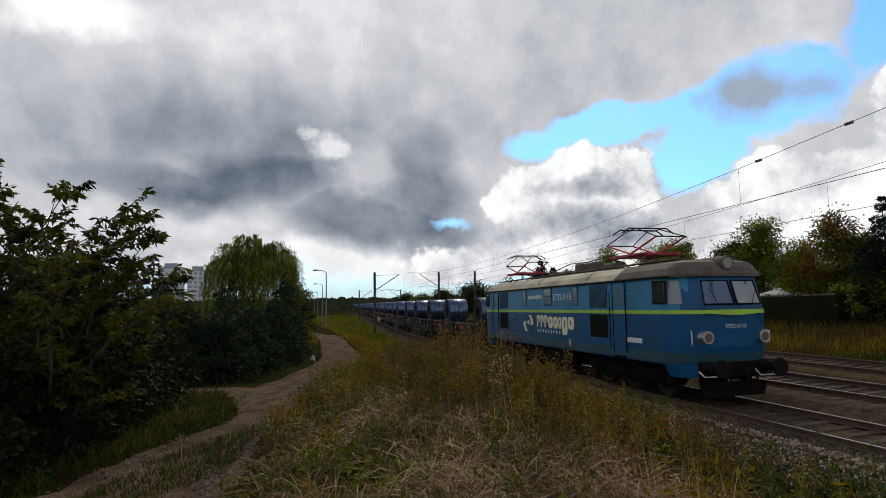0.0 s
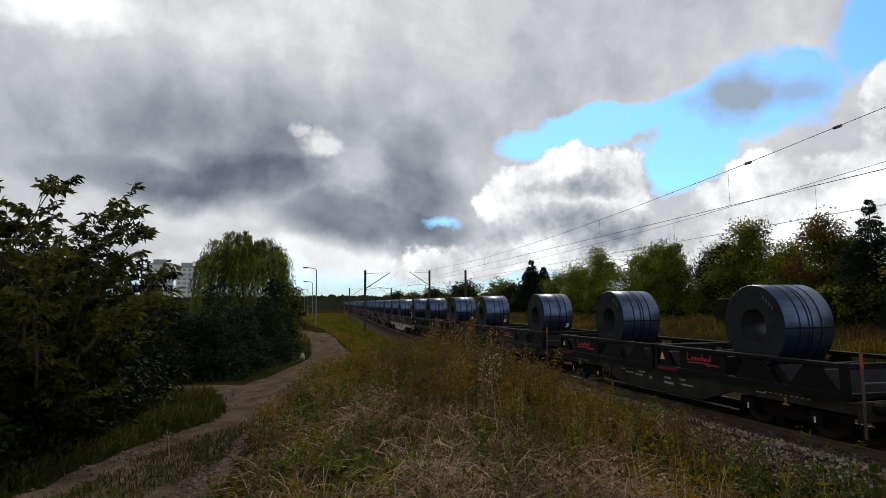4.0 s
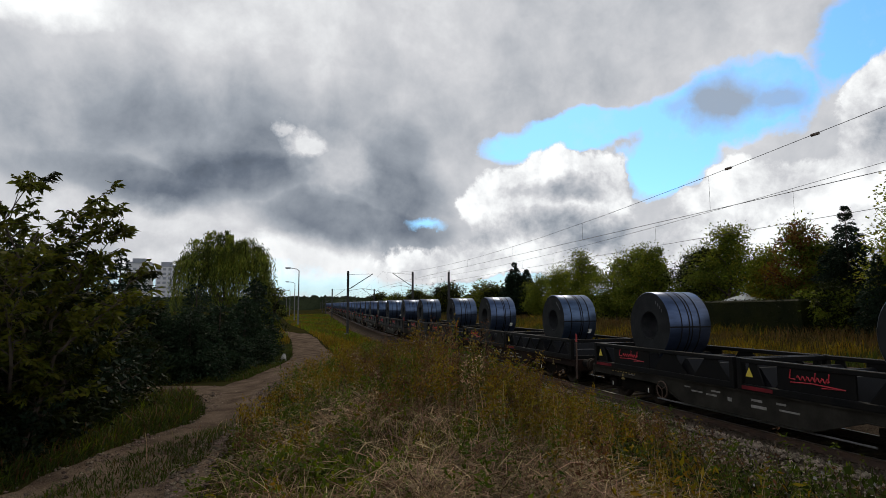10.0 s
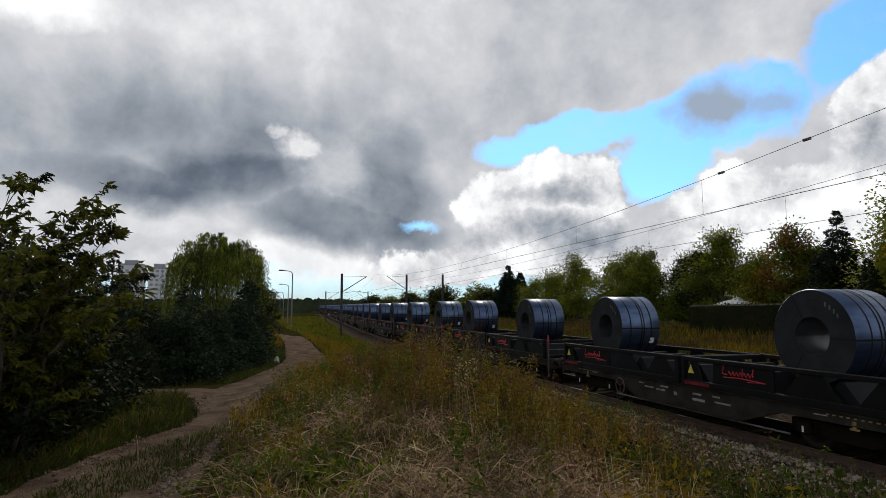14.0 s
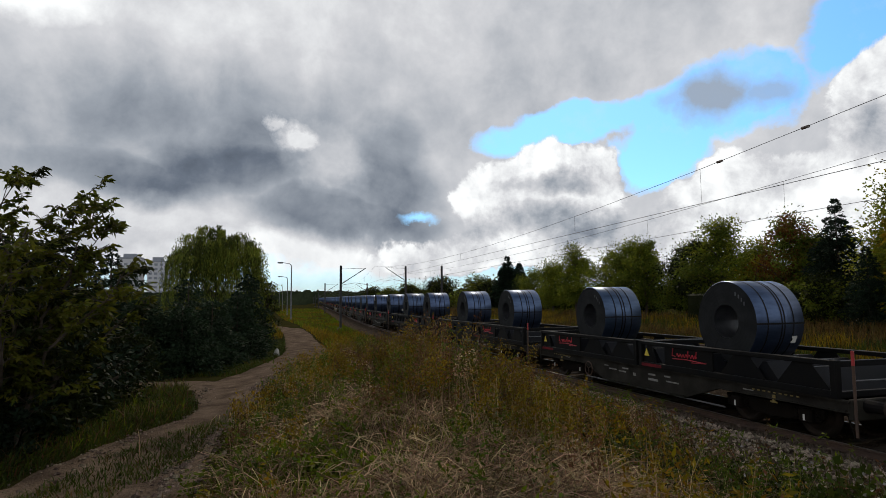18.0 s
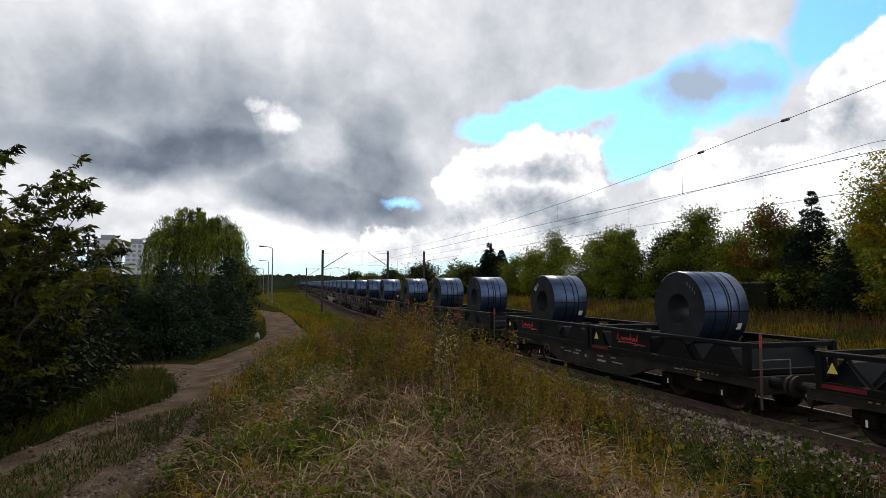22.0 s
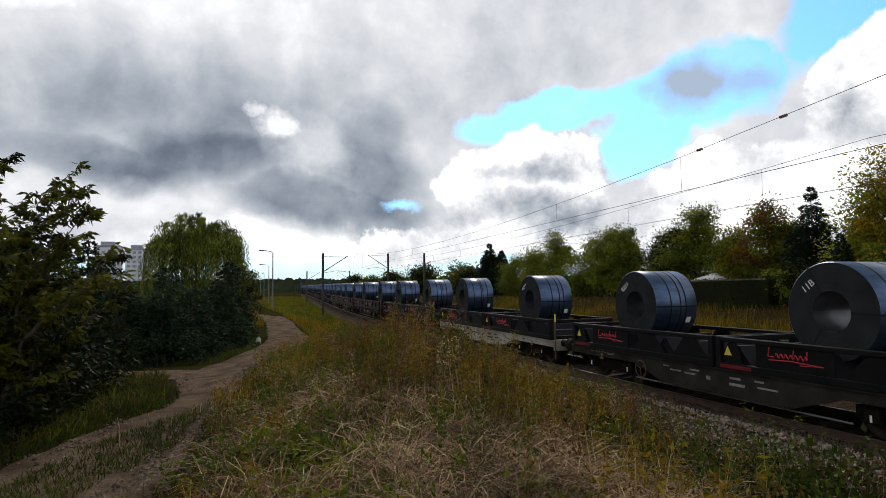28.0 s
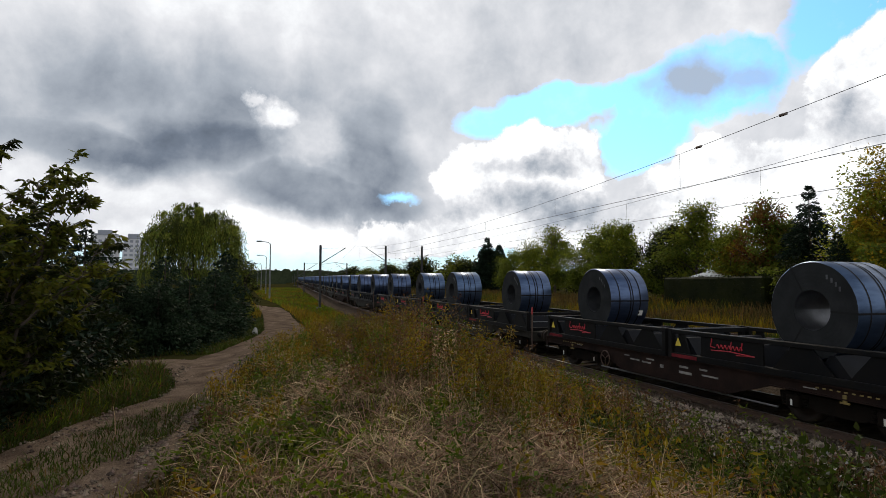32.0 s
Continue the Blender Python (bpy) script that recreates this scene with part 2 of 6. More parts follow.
MAT = {
    "soil": material("soil", (0.15, 0.115, 0.075), (0.09, 0.085, 0.04), 0.95, scale=0.7, fine=22, bump=0.6, spread=0.35, dist=0.05, spec=0.1),
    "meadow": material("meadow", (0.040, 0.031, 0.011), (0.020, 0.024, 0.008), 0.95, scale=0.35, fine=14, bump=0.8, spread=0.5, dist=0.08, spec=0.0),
    "lane": material("lane", (0.165, 0.122, 0.090), (0.075, 0.054, 0.040), 0.95, scale=1.6, fine=26, bump=1.0, spread=0.7, dist=0.05, spec=0.0),
    "stone": material("stone", (0.35, 0.285, 0.22), (0.16, 0.125, 0.095), 0.9, scale=6, fine=60, bump=0.4, vary=0.5, spec=0.1),
    "bed": material("bed", (0.105, 0.080, 0.058), (0.054, 0.040, 0.030), 0.95, scale=2.5, fine=16, bump=1.0, spread=0.8, dist=0.08, spec=0.0),
    "rust_bed": material("rust_bed", (0.105, 0.072, 0.043), (0.062, 0.043, 0.026), 0.95, scale=2.0, fine=16, bump=1.0, spread=0.8, dist=0.08, spec=0.0),
    "rail": material("rail", (0.11, 0.065, 0.045), (0.075, 0.05, 0.04), 0.75, 0.3, scale=3, fine=50, bump=0.2),
    "railhead": material("railhead", (0.52, 0.50, 0.48), (0.36, 0.33, 0.31), 0.35, 0.9, scale=2, fine=60, bump=0.05),
    "sleeper": material("sleeper", (0.082, 0.062, 0.048), (0.048, 0.037, 0.029), 0.9, scale=3, fine=30, bump=0.4, vary=0.25, spec=0.1),
    "blue_light": material("blue_light", (0.027, 0.205, 0.38), (0.027, 0.155, 0.27), 0.45, scale=0.8, fine=20, bump=0.03, spread=0.08, spec=0.3),
    "blue_dark": material("blue_dark", (0.004, 0.080, 0.215), (0.007, 0.062, 0.135), 0.45, scale=0.8, fine=20, bump=0.03, spread=0.12, spec=0.25),
    "teal": material("teal", (0.010, 0.070, 0.105), (0.020, 0.050, 0.060), 0.5, scale=1.2, fine=18, bump=0.05, spread=0.15),
    "green_stripe": material("green_stripe", (0.36, 0.58, 0.06), (0.30, 0.48, 0.07), 0.5, scale=3, fine=30, bump=0.02),
    "loco_roof": material("loco_roof", (0.46, 0.43, 0.32), (0.28, 0.25, 0.19), 0.7, scale=0.9, fine=14, bump=0.08, spread=0.2),
    "soot": material("soot", (0.06, 0.05, 0.045), (0.11, 0.09, 0.075), 0.8, scale=1.6, fine=20, bump=0.1, spread=0.25),
    "under": material("under", (0.007, 0.006, 0.005), (0.012, 0.009, 0.007), 0.9, 0.0, scale=3, fine=30, bump=0.2, spec=0.06),
    "wheel": material("wheel", (0.024, 0.019, 0.016), (0.036, 0.026, 0.020), 0.7, 0.2, scale=4, fine=40, bump=0.1, spec=0.15),
    "tread": material("tread", (0.45, 0.43, 0.42), (0.30, 0.28, 0.27), 0.35, 0.9, scale=4, fine=40, bump=0.05),
    "grille": material("grille", (0.012, 0.07, 0.125), (0.010, 0.05, 0.085), 0.6, scale=2, fine=20, bump=0.05),
    "black": material("black", (0.006, 0.006, 0.0065), (0.010, 0.009, 0.009), 0.75, scale=3, fine=40, bump=0.1, spec=0.1),
    "white": material("white", (0.75, 0.74, 0.70), (0.62, 0.60, 0.56), 0.6, scale=3, fine=30, bump=0.02),
    "cream": material("cream", (0.78, 0.74, 0.52), (0.70, 0.66, 0.46), 0.55, scale=3, fine=30, bump=0.02),
    "red": material("red", (0.48, 0.018, 0.035), (0.34, 0.02, 0.03), 0.55, scale=3, fine=40, bump=0.05),
    "dull_red": material("dull_red", (0.17, 0.010, 0.016), (0.09, 0.008, 0.012), 0.7, scale=3, fine=40, bump=0.05, spec=0.2),
    # windscreen glass whose base colour holds a blue sky reflection
    "pane_blue": glass("pane_blue", (0.008, 0.045, 0.15), 0.25),
    "willow_deep": leaf_mat("willow_deep", (0.085, 0.105, 0.022), (0.045, 0.06, 0.015), 0.5, 0.5),
    "stone_dark": material("stone_dark", (0.12, 0.092, 0.070), (0.065, 0.05, 0.038), 0.9, scale=6, fine=60, bump=0.4, vary=0.5, spec=0.1),
    "stone_lane": material("stone_lane", (0.17, 0.13, 0.10), (0.08, 0.06, 0.046), 0.9, scale=6, fine=60, bump=0.4, vary=0.6, spec=0.1),
    "mark_grey": material("mark_grey", (0.30, 0.29, 0.27), (0.16, 0.15, 0.14), 0.7, scale=6, fine=40, bump=0.02, spec=0.1),
    "weed_leaf": leaf_mat("weed_leaf", (0.095, 0.125, 0.009), (0.045, 0.068, 0.007), 0.5, 0.35),
    "panto_red": material("panto_red", (0.42, 0.03, 0.035), (0.30, 0.03, 0.03), 0.5, scale=5, fine=40, bump=0.05),
    "yellow": material("yellow", (0.78, 0.62, 0.05), (0.62, 0.48, 0.06), 0.55, scale=5, fine=40, bump=0.03),
    "dull_yellow": material("dull_yellow", (0.26, 0.19, 0.05), (0.12, 0.09, 0.03), 0.7, scale=9, fine=40, bump=0.03),
    "steel": material("steel", (0.46, 0.46, 0.46), (0.30, 0.29, 0.28), 0.4, 0.8, scale=4, fine=40, bump=0.05),
    "galv": material("galv", (0.17, 0.175, 0.18), (0.11, 0.11, 0.11), 0.6, 0.4, scale=3, fine=40, bump=0.05),
    "concrete": material("concrete", (0.14, 0.13, 0.125), (0.09, 0.085, 0.08), 0.9, scale=2, fine=30, bump=0.2),
    "mast": material("mast", (0.030, 0.031, 0.034), (0.045, 0.042, 0.040), 0.7, 0.2, scale=2, fine=30, bump=0.1),
    "concrete_pale": material("concrete_pale", (0.42, 0.41, 0.38), (0.24, 0.23, 0.20), 0.9, scale=6, fine=40, bump=0.3),
    "wire": material("wire", (0.05, 0.05, 0.05), (0.08, 0.07, 0.06), 0.5, 0.6, bump=0),
    "insulator": material("insulator", (0.10, 0.055, 0.035), (0.16, 0.13, 0.11), 0.3, bump=0),
    # barrel steel tinted blue to carry the sky's reflection
    "coil": material("coil", (0.085, 0.125, 0.215), (0.05, 0.075, 0.135), 0.34, 0.85, scale=1.4, fine=26, bump=0.04, spread=0.12, vary=0.12, stretch=(1, 4, 4)),
    "coil_end": material("coil_end", (0.024, 0.026, 0.027), (0.015, 0.016, 0.017), 0.8, 0.1, scale=2.0, fine=60, bump=0.1, spread=0.15, vary=0.1, spec=0.12),
    "coil_bore": material("coil_bore", (0.11, 0.115, 0.125), (0.06, 0.063, 0.07), 0.38, 0.7, scale=2.0, fine=30, bump=0.05),
    "strap": material("strap", (0.006, 0.006, 0.007), (0.010, 0.010, 0.011), 0.6, 0.0, bump=0, spec=0.15),
    "frame_black": material("frame_black", (0.0045, 0.005, 0.006), (0.008, 0.0075, 0.007), 0.55, scale=2, fine=30, bump=0.05, spread=0.2, spec=0.10),
    "cradle": material("cradle", (0.006, 0.007, 0.010), (0.009, 0.009, 0.010), 0.6, 0.0, scale=2, fine=30, bump=0.05, spread=0.2, spec=0.12),
    "wagon_grey": material("wagon_grey", (0.036, 0.034, 0.028), (0.018, 0.016, 0.014), 0.85, scale=1.6, fine=26, bump=0.1, spread=0.25, spec=0.08),
    "wagon_brown": material("wagon_brown", (0.026, 0.015, 0.012), (0.013, 0.009, 0.008), 0.85, scale=1.6, fine=26, bump=0.1, spread=0.25, spec=0.08),
    "wagon_pale": material("wagon_pale", (0.40, 0.38, 0.32), (0.24, 0.215, 0.175), 0.7, scale=1.4, fine=26, bump=0.06, spread=0.25, spec=0.3),
    "bark": material("bark", (0.075, 0.055, 0.04), (0.045, 0.035, 0.027), 0.95, scale=6, fine=40, bump=0.8),
    "leaf_shade": leaf_mat("leaf_shade", (0.105, 0.110, 0.012), (0.050, 0.060, 0.008), light=0.45),
    "grass_dark": leaf_mat("grass_dark", (0.052, 0.070, 0.008), (0.030, 0.044, 0.007), 0.4, 0.3),
    "leaf": leaf_mat("leaf", (0.155, 0.185, 0.022), (0.082, 0.108, 0.015), light=0.5),
    "leaf_yellow": leaf_mat("leaf_yellow", (0.34, 0.235, 0.013), (0.20, 0.165, 0.014), light=0.45),
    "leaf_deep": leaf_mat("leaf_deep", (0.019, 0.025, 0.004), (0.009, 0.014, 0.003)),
    "leaf_bright": leaf_mat("leaf_bright", (0.235, 0.255, 0.022), (0.130, 0.155, 0.016), light=0.5),
    "leaf_rust": leaf_mat("leaf_rust", (0.20, 0.075, 0.02), (0.11, 0.08, 0.016), light=0.4),
    "willow": leaf_mat("willow", (0.22, 0.25, 0.034), (0.12, 0.15, 0.025), 0.5, 0.5),
    "needle": leaf_mat("needle", (0.024, 0.042, 0.020), (0.013, 0.024, 0.012), 0.45, 0.15),
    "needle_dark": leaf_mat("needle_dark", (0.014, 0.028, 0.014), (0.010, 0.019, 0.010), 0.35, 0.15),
    "grass_green": leaf_mat("grass_green", (0.135, 0.165, 0.007), (0.065, 0.092, 0.006), 0.5, 0.4),
    "grass_dry": leaf_mat("grass_dry", (0.110, 0.070, 0.020), (0.052, 0.036, 0.011), 0.5, 0.3),
    "grass_gold": leaf_mat("grass_gold", (0.210, 0.135, 0.008), (0.110, 0.080, 0.008), 0.5, 0.35),
    "stalk": leaf_mat("stalk", (0.46, 0.325, 0.185), (0.20, 0.14, 0.078), 0.65, 0.1),
    "straw": leaf_mat("straw", (0.23, 0.145, 0.075), (0.10, 0.065, 0.035), 0.65, 0.1),
    "brown_head": leaf_mat("brown_head", (0.15, 0.078, 0.032), (0.075, 0.042, 0.019), 0.55, 0.2),
    "tower_wall": material("tower_wall", (0.62, 0.63, 0.66), (0.52, 0.53, 0.56), 0.9, scale=0.05, fine=0.6, bump=0),
    "tower_grey": material("tower_grey", (0.30, 0.32, 0.36), (0.24, 0.26, 0.30), 0.9, scale=0.05, fine=0.6, bump=0),
    "far_wood": material("far_wood", (0.050, 0.062, 0.032), (0.026, 0.036, 0.020), 0.95, scale=0.12, fine=1.2, bump=0, spread=0.4, spec=0.05),
    "canvas": material("canvas", (0.78, 0.78, 0.74), (0.70, 0.70, 0.66), 0.8, scale=2, fine=20, bump=0.05),
    "roof_red": material("roof_red", (0.22, 0.075, 0.05), (0.16, 0.06, 0.04), 0.8, scale=2, fine=20, bump=0.2),
    "plaster": material("plaster", (0.68, 0.70, 0.66), (0.60, 0.62, 0.58), 0.85, scale=1, fine=20, bump=0.05),
    "window": glass("window", (0.03, 0.035, 0.04)),
    # pale tint; on windscreen and corner panes it stands in for reflected sky
    "pane_pale": glass("pane_pale", (0.15, 0.18, 0.21), 0.12),
    "lens": glass("lens", (0.13, 0.12, 0.09), 0.08),
}


# ---- mesh tools ----
class Shape:
    """Collects boxes, tubes and plates; becomes one mesh."""

    def __init__(self):
        self.v, self.f, self.m = [], [], []

    def add(self, verts, faces, mi=0):
        o = len(self.v)
        self.v += [tuple(p) for p in verts]
        self.f += [tuple(i + o for i in q) for q in faces]
        self.m += [mi] * len(faces)
        return self

    def box(self, x0, x1, y0, y1, z0, z1, mi=0, bevel=0.0):
        b = min(bevel, (x1 - x0) / 3, (y1 - y0) / 3, (z1 - z0) / 3)
        if b <= 0:
            vs = [(x, y, z) for z in (z0, z1) for y in (y0, y1) for x in (x0, x1)]
            return self.add(vs, [(0, 2, 3, 1), (4, 5, 7, 6), (0, 1, 5, 4), (2, 6, 7, 3), (0, 4, 6, 2), (1, 3, 7, 5)], mi)
        ring = [(x0 + b, y0), (x1 - b, y0), (x1, y0 + b), (x1, y1 - b), (x1 - b, y1), (x0 + b, y1), (x0, y1 - b), (x0, y0 + b)]
        inner = [(min(max(x, x0 + b), x1 - b), min(max(y, y0 + b), y1 - b)) for x, y in ring]
        rows = [[(x, y, z0) for x, y in inner], [(x, y, z0 + b) for x, y in ring], [(x, y, z1 - b) for x, y in ring], [(x, y, z1) for x, y in inner]]
        return self.rings(rows, mi, True)

    def rings(self, rows, mi=0, caps=False, closed=True):
        n = len(rows[0])
        fs = []
        for r in range(len(rows) - 1):
            for i in range(n if closed else n - 1):
                j = (i + 1) % n
                fs.append((r * n + i, r * n + j, (r + 1) * n + j, (r + 1) * n + i))
        if caps:
            fs += [tuple(range(n - 1, -1, -1)), tuple(range((len(rows) - 1) * n, len(rows) * n))]
        return self.add([p for row in rows for p in row], fs, mi)

    def tube(self, a, b, r0, r1=None, n=8, mi=0, caps=True):
        a, b = Vector(a), Vector(b)
        r1 = r0 if r1 is None else r1
        d = (b - a).normalized()
        u = d.cross(Vector((0, 0, 1)) if abs(d.z) < 0.9 else Vector((1, 0, 0))).normalized()
        w = d.cross(u)
        rows = []
        for p, r in ((a, r0), (b, r1)):
            rows.append([p + (u * math.cos(6.28318 * i / n) + w * math.sin(6.28318 * i / n)) * r for i in range(n)])
        return self.rings(rows, mi, caps)

    def path(self, pts, r, n=6, mi=0):
        """One continuous bent tube."""
        pts = [Vector(p) for p in pts]
        rows, u = [], None
        for i, p in enumerate(pts):
            d = (pts[min(i + 1, len(pts) - 1)] - pts[max(i - 1, 0)]).normalized()
            if u is None:
                u = d.cross(Vector((0, 0, 1)) if abs(d.z) < 0.9 else Vector((1, 0, 0)))
            u = (u - d * u.dot(d)).normalized()
            w = d.cross(u)
            rows.append([p + (u * math.cos(6.28318 * k / n) + w * math.sin(6.28318 * k / n)) * r for k in range(n)])
        return self.rings(rows, mi, True)

    def plate(self, outline, axis, lo, hi, mi=0):
        """A flat outline (2D) given thickness along an axis."""
        def at(p, c):
            return {"x": (c, p[0], p[1]), "y": (p[0], c, p[1]), "z": (p[0], p[1], c)}[axis]
        return self.rings([[at(p, lo) for p in outline], [at(p, hi) for p in outline]], mi, True)

    def mesh(self, name, mats, smooth=False):
        me = bpy.data.meshes.new(name)
        me.from_pydata(self.v, [], self.f)
        for m in mats if isinstance(mats, (list, tuple)) else [mats]:
            me.materials.append(MAT[m] if isinstance(m, str) else m)
        if any(self.m):
            me.polygons.foreach_set("material_index", self.m)
        if smooth:
            me.polygons.foreach_set("use_smooth", [True] * len(self.f))
        me.update()
        return me


def thing(name, shape, mats, label, category, group="", kind="", at=None, smooth=False):
    ob = new(name, shape.mesh(name, mats, smooth) if shape else None)
    if at is not None:
        ob.matrix_basis = at
    return tagged(ob, label, category, group, kind)


def part(name, shape, mats, parent, label="", at=None, smooth=False):
    ob = new(name, shape.mesh(name, mats, smooth) if isinstance(shape, Shape) else shape)
    ob.parent = parent
    if at is not None:
        ob.matrix_basis = at
    return tagged(ob, label)


def smoothstep(a, b, x):
    t = min(1.0, max(0.0, (x - a) / (b - a)))
    return t * t * (3 - 2 * t)


def fold(x, y, s, seed=0.0):
    return noise.noise(Vector((x / s, y / s, seed)))


# ---- ground and tracks ----
BEND = [0.0]
for i in range(1, 1001):
    BEND.append(BEND[-1] + 0.068 * smoothstep(35, 88, i - 0.5))


def track_shift(y):
    """Sideways shift of the line where it bends away in the distance."""
    if y <= 0:
        return 0.0
    i = min(int(y), 999)
    return BEND[i] + (BEND[min(i + 1, 1000)] - BEND[i]) * (y - i)


def rise(y):
    """The line and the land climb gently ahead."""
    y = min(y, 900.0)
    return 0.0125 * (y - 12) if y > 20 else (0.0125 * (y - 4) ** 2 / 32 if y > 4 else 0.0)


def track_pose(y, z=0.0):
    slope = (track_shift(y + 3) - track_shift(y - 3)) / 6
    climb = (rise(y + 3) - rise(y - 3)) / 6
    return pose(TRACK_X + track_shift(y), y, z + rise(y), math.degrees(math.atan(climb)), 0, -math.degrees(math.atan(slope)))


def ground_z(x, y):
    """Height of the bare ground: lane on the one side, a weedy bank, the track bed, then a rising meadow."""
    keep = 1 - smoothstep(16, 40, y)
    bank = 0.28 + (0.10 + 0.17 * keep) * smoothstep(-0.9, 1.2, x)
    z = bank + (-0.56 - bank) * smoothstep(1.6 + 1.6 * (1 - keep), 7.9, x)
    z += 0.50 * math.exp(-((x - 3.7) / 2.0) ** 2 - ((y - 12.0) / 4.0) ** 2)
    z += 1.35 * smoothstep(22.5, 35.0, x)
    z += 0.10 * fold(x, y, 3.0) * smoothstep(9.5, 7.0, x) + 0.035 * fold(x, y, 0.8, 5.0)
    far = smoothstep(50, 110, math.hypot(x, y))
    return rise(y) + z * (1 - far) + (-0.55) * far * (1 if x < 23 else 0) + far * (0.5 if x >= 23 else 0) * smoothstep(23, 30, x)


def spread_line(lo, hi, dense_lo, dense_hi, step):
    pts = list(np.arange(dense_lo, dense_hi + 1e-6, step))
    p, s = dense_hi, step
    while p < hi:
        s *= 1.22
        p += s
        pts.append(min(p, hi))
    p, s = dense_lo, step
    while p > lo:
        s *= 1.22
        p -= s
        pts.insert(0, max(p, lo))
    return pts


def build_ground():
    xs, ys = spread_line(-3000, 3000, -10, 36, 0.4), spread_line(-600, 4500, -3, 44, 0.4)
    sh = Shape()
    n = len(xs)
    vs = [(x, y, ground_z(x, y)) for y in ys for x in xs]
    fs = [(j * n + i, j * n + i + 1, (j + 1) * n + i + 1, (j + 1) * n + i) for j in range(len(ys) - 1) for i in range(n - 1)]
    sh.add(vs, fs)
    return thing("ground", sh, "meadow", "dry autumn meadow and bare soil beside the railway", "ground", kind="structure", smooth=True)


build_ground()

RAILS = {  # middle of each track: heights of its two rail tops
    "near": (11.42, -0.04, 0.05), "second": (15.42, 0.22, 0.32), "siding": (20.05, 0.33, 0.45)}


STATIONS = [-60, 0, 4, 8, 12, 16, 20, 30, 40, 50, 60, 70, 80, 90, 110, 200, 500, 900]


def rail_profile(x, z):
    prof = [(-0.065, -0.15), (0.065, -0.15), (0.065, -0.135), (0.012, -0.115), (0.012, -0.045), (0.034, -0.03), (0.034, -0.006),
            (0.026, 0), (-0.026, 0), (-0.034, -0.006), (-0.034, -0.03), (-0.012, -0.045), (-0.012, -0.115), (-0.065, -0.135)]
    return [(x + a, z + b) for a, b in prof]


def build_tracks():
    for key, (mid, zl, zr) in RAILS.items():
        bed = Shape()
        z = min(zl, zr)
        low = -0.62
        prof = [(mid - 2.75, low), (mid - 1.75, z - 0.2), (mid - 1.0, z - 0.17), (mid + 1.0, zr - 0.17), (mid + 1.75, zr - 0.2), (mid + 2.75, low)]
        ys = spread_line(-60, 900, 0, 45, 0.9)
        rows = []
        for y in ys:
            rows.append([(a + track_shift(y), y, b + rise(y) + 0.03 * fold(a * 3, y, 0.9, 2.0)) for a, b in prof])
        bed.rings(rows, 0, False, False)
        bed.f = [q[::-1] for q in bed.f]
        thing("track_bed", bed, "rust_bed" if key == "siding" else "bed", "crushed stone ballast bed with weeds at its foot" if key == "near" else
              "rust-stained ballast bed of a side track" if key == "siding" else "crushed stone ballast bed of the far track", "track bed", kind="structure")
        for side, z in ((-0.7525, zl), (0.7525, zr)):
            rail = thing("rail", None, None, "brown rusty steel rail with a worn head" if key != "siding" else "rusty little-used steel rail", "rail", "rails", "structure")
            web = Shape()
            web.rings([[(p + track_shift(y), y, q + rise(y)) for p, q in rail_profile(mid + side, z - 0.004)] for y in STATIONS], 0, True)
            part("rail_body", web, "rail", rail)
            head = Shape()
            head.rings([[(mid + side + a + track_shift(y), y, z + b + rise(y)) for a, b in ((-0.027, -0.004), (0.027, -0.004), (0.027, 0.001), (-0.027, 0.001))] for y in STATIONS], 0, True)
            part("rail_head", head, "rail" if key == "siding" else "railhead", rail, "polished running surface")


build_tracks()


LANE = [(-6.4, 3.0, 3.4), (-4.1, 6.0, 3.4), (-2.15, 8.7, 2.8), (-1.92, 10.2, 2.4), (-1.68, 11.4, 2.15), (-1.36, 13.0, 1.8), (-0.95, 14.1, 1.45), (-0.76, 15.5, 1.45), (-0.78, 17.4, 2.1),
        (-0.25, 19.9, 2.5), (0.5, 21.6, 2.3), (0.95, 22.8, 2.35), (1.7, 25.5, 2.3), (2.0, 28, 2.1), (2.1, 33.3, 2.0), (2.3, 40, 2.0), (2.35, 45, 2.0), (1.9, 50, 2.2), (-0.5, 55, 2.2), (-6, 59, 2.4), (-14, 62, 2.4)]  # x, y, width of the lane


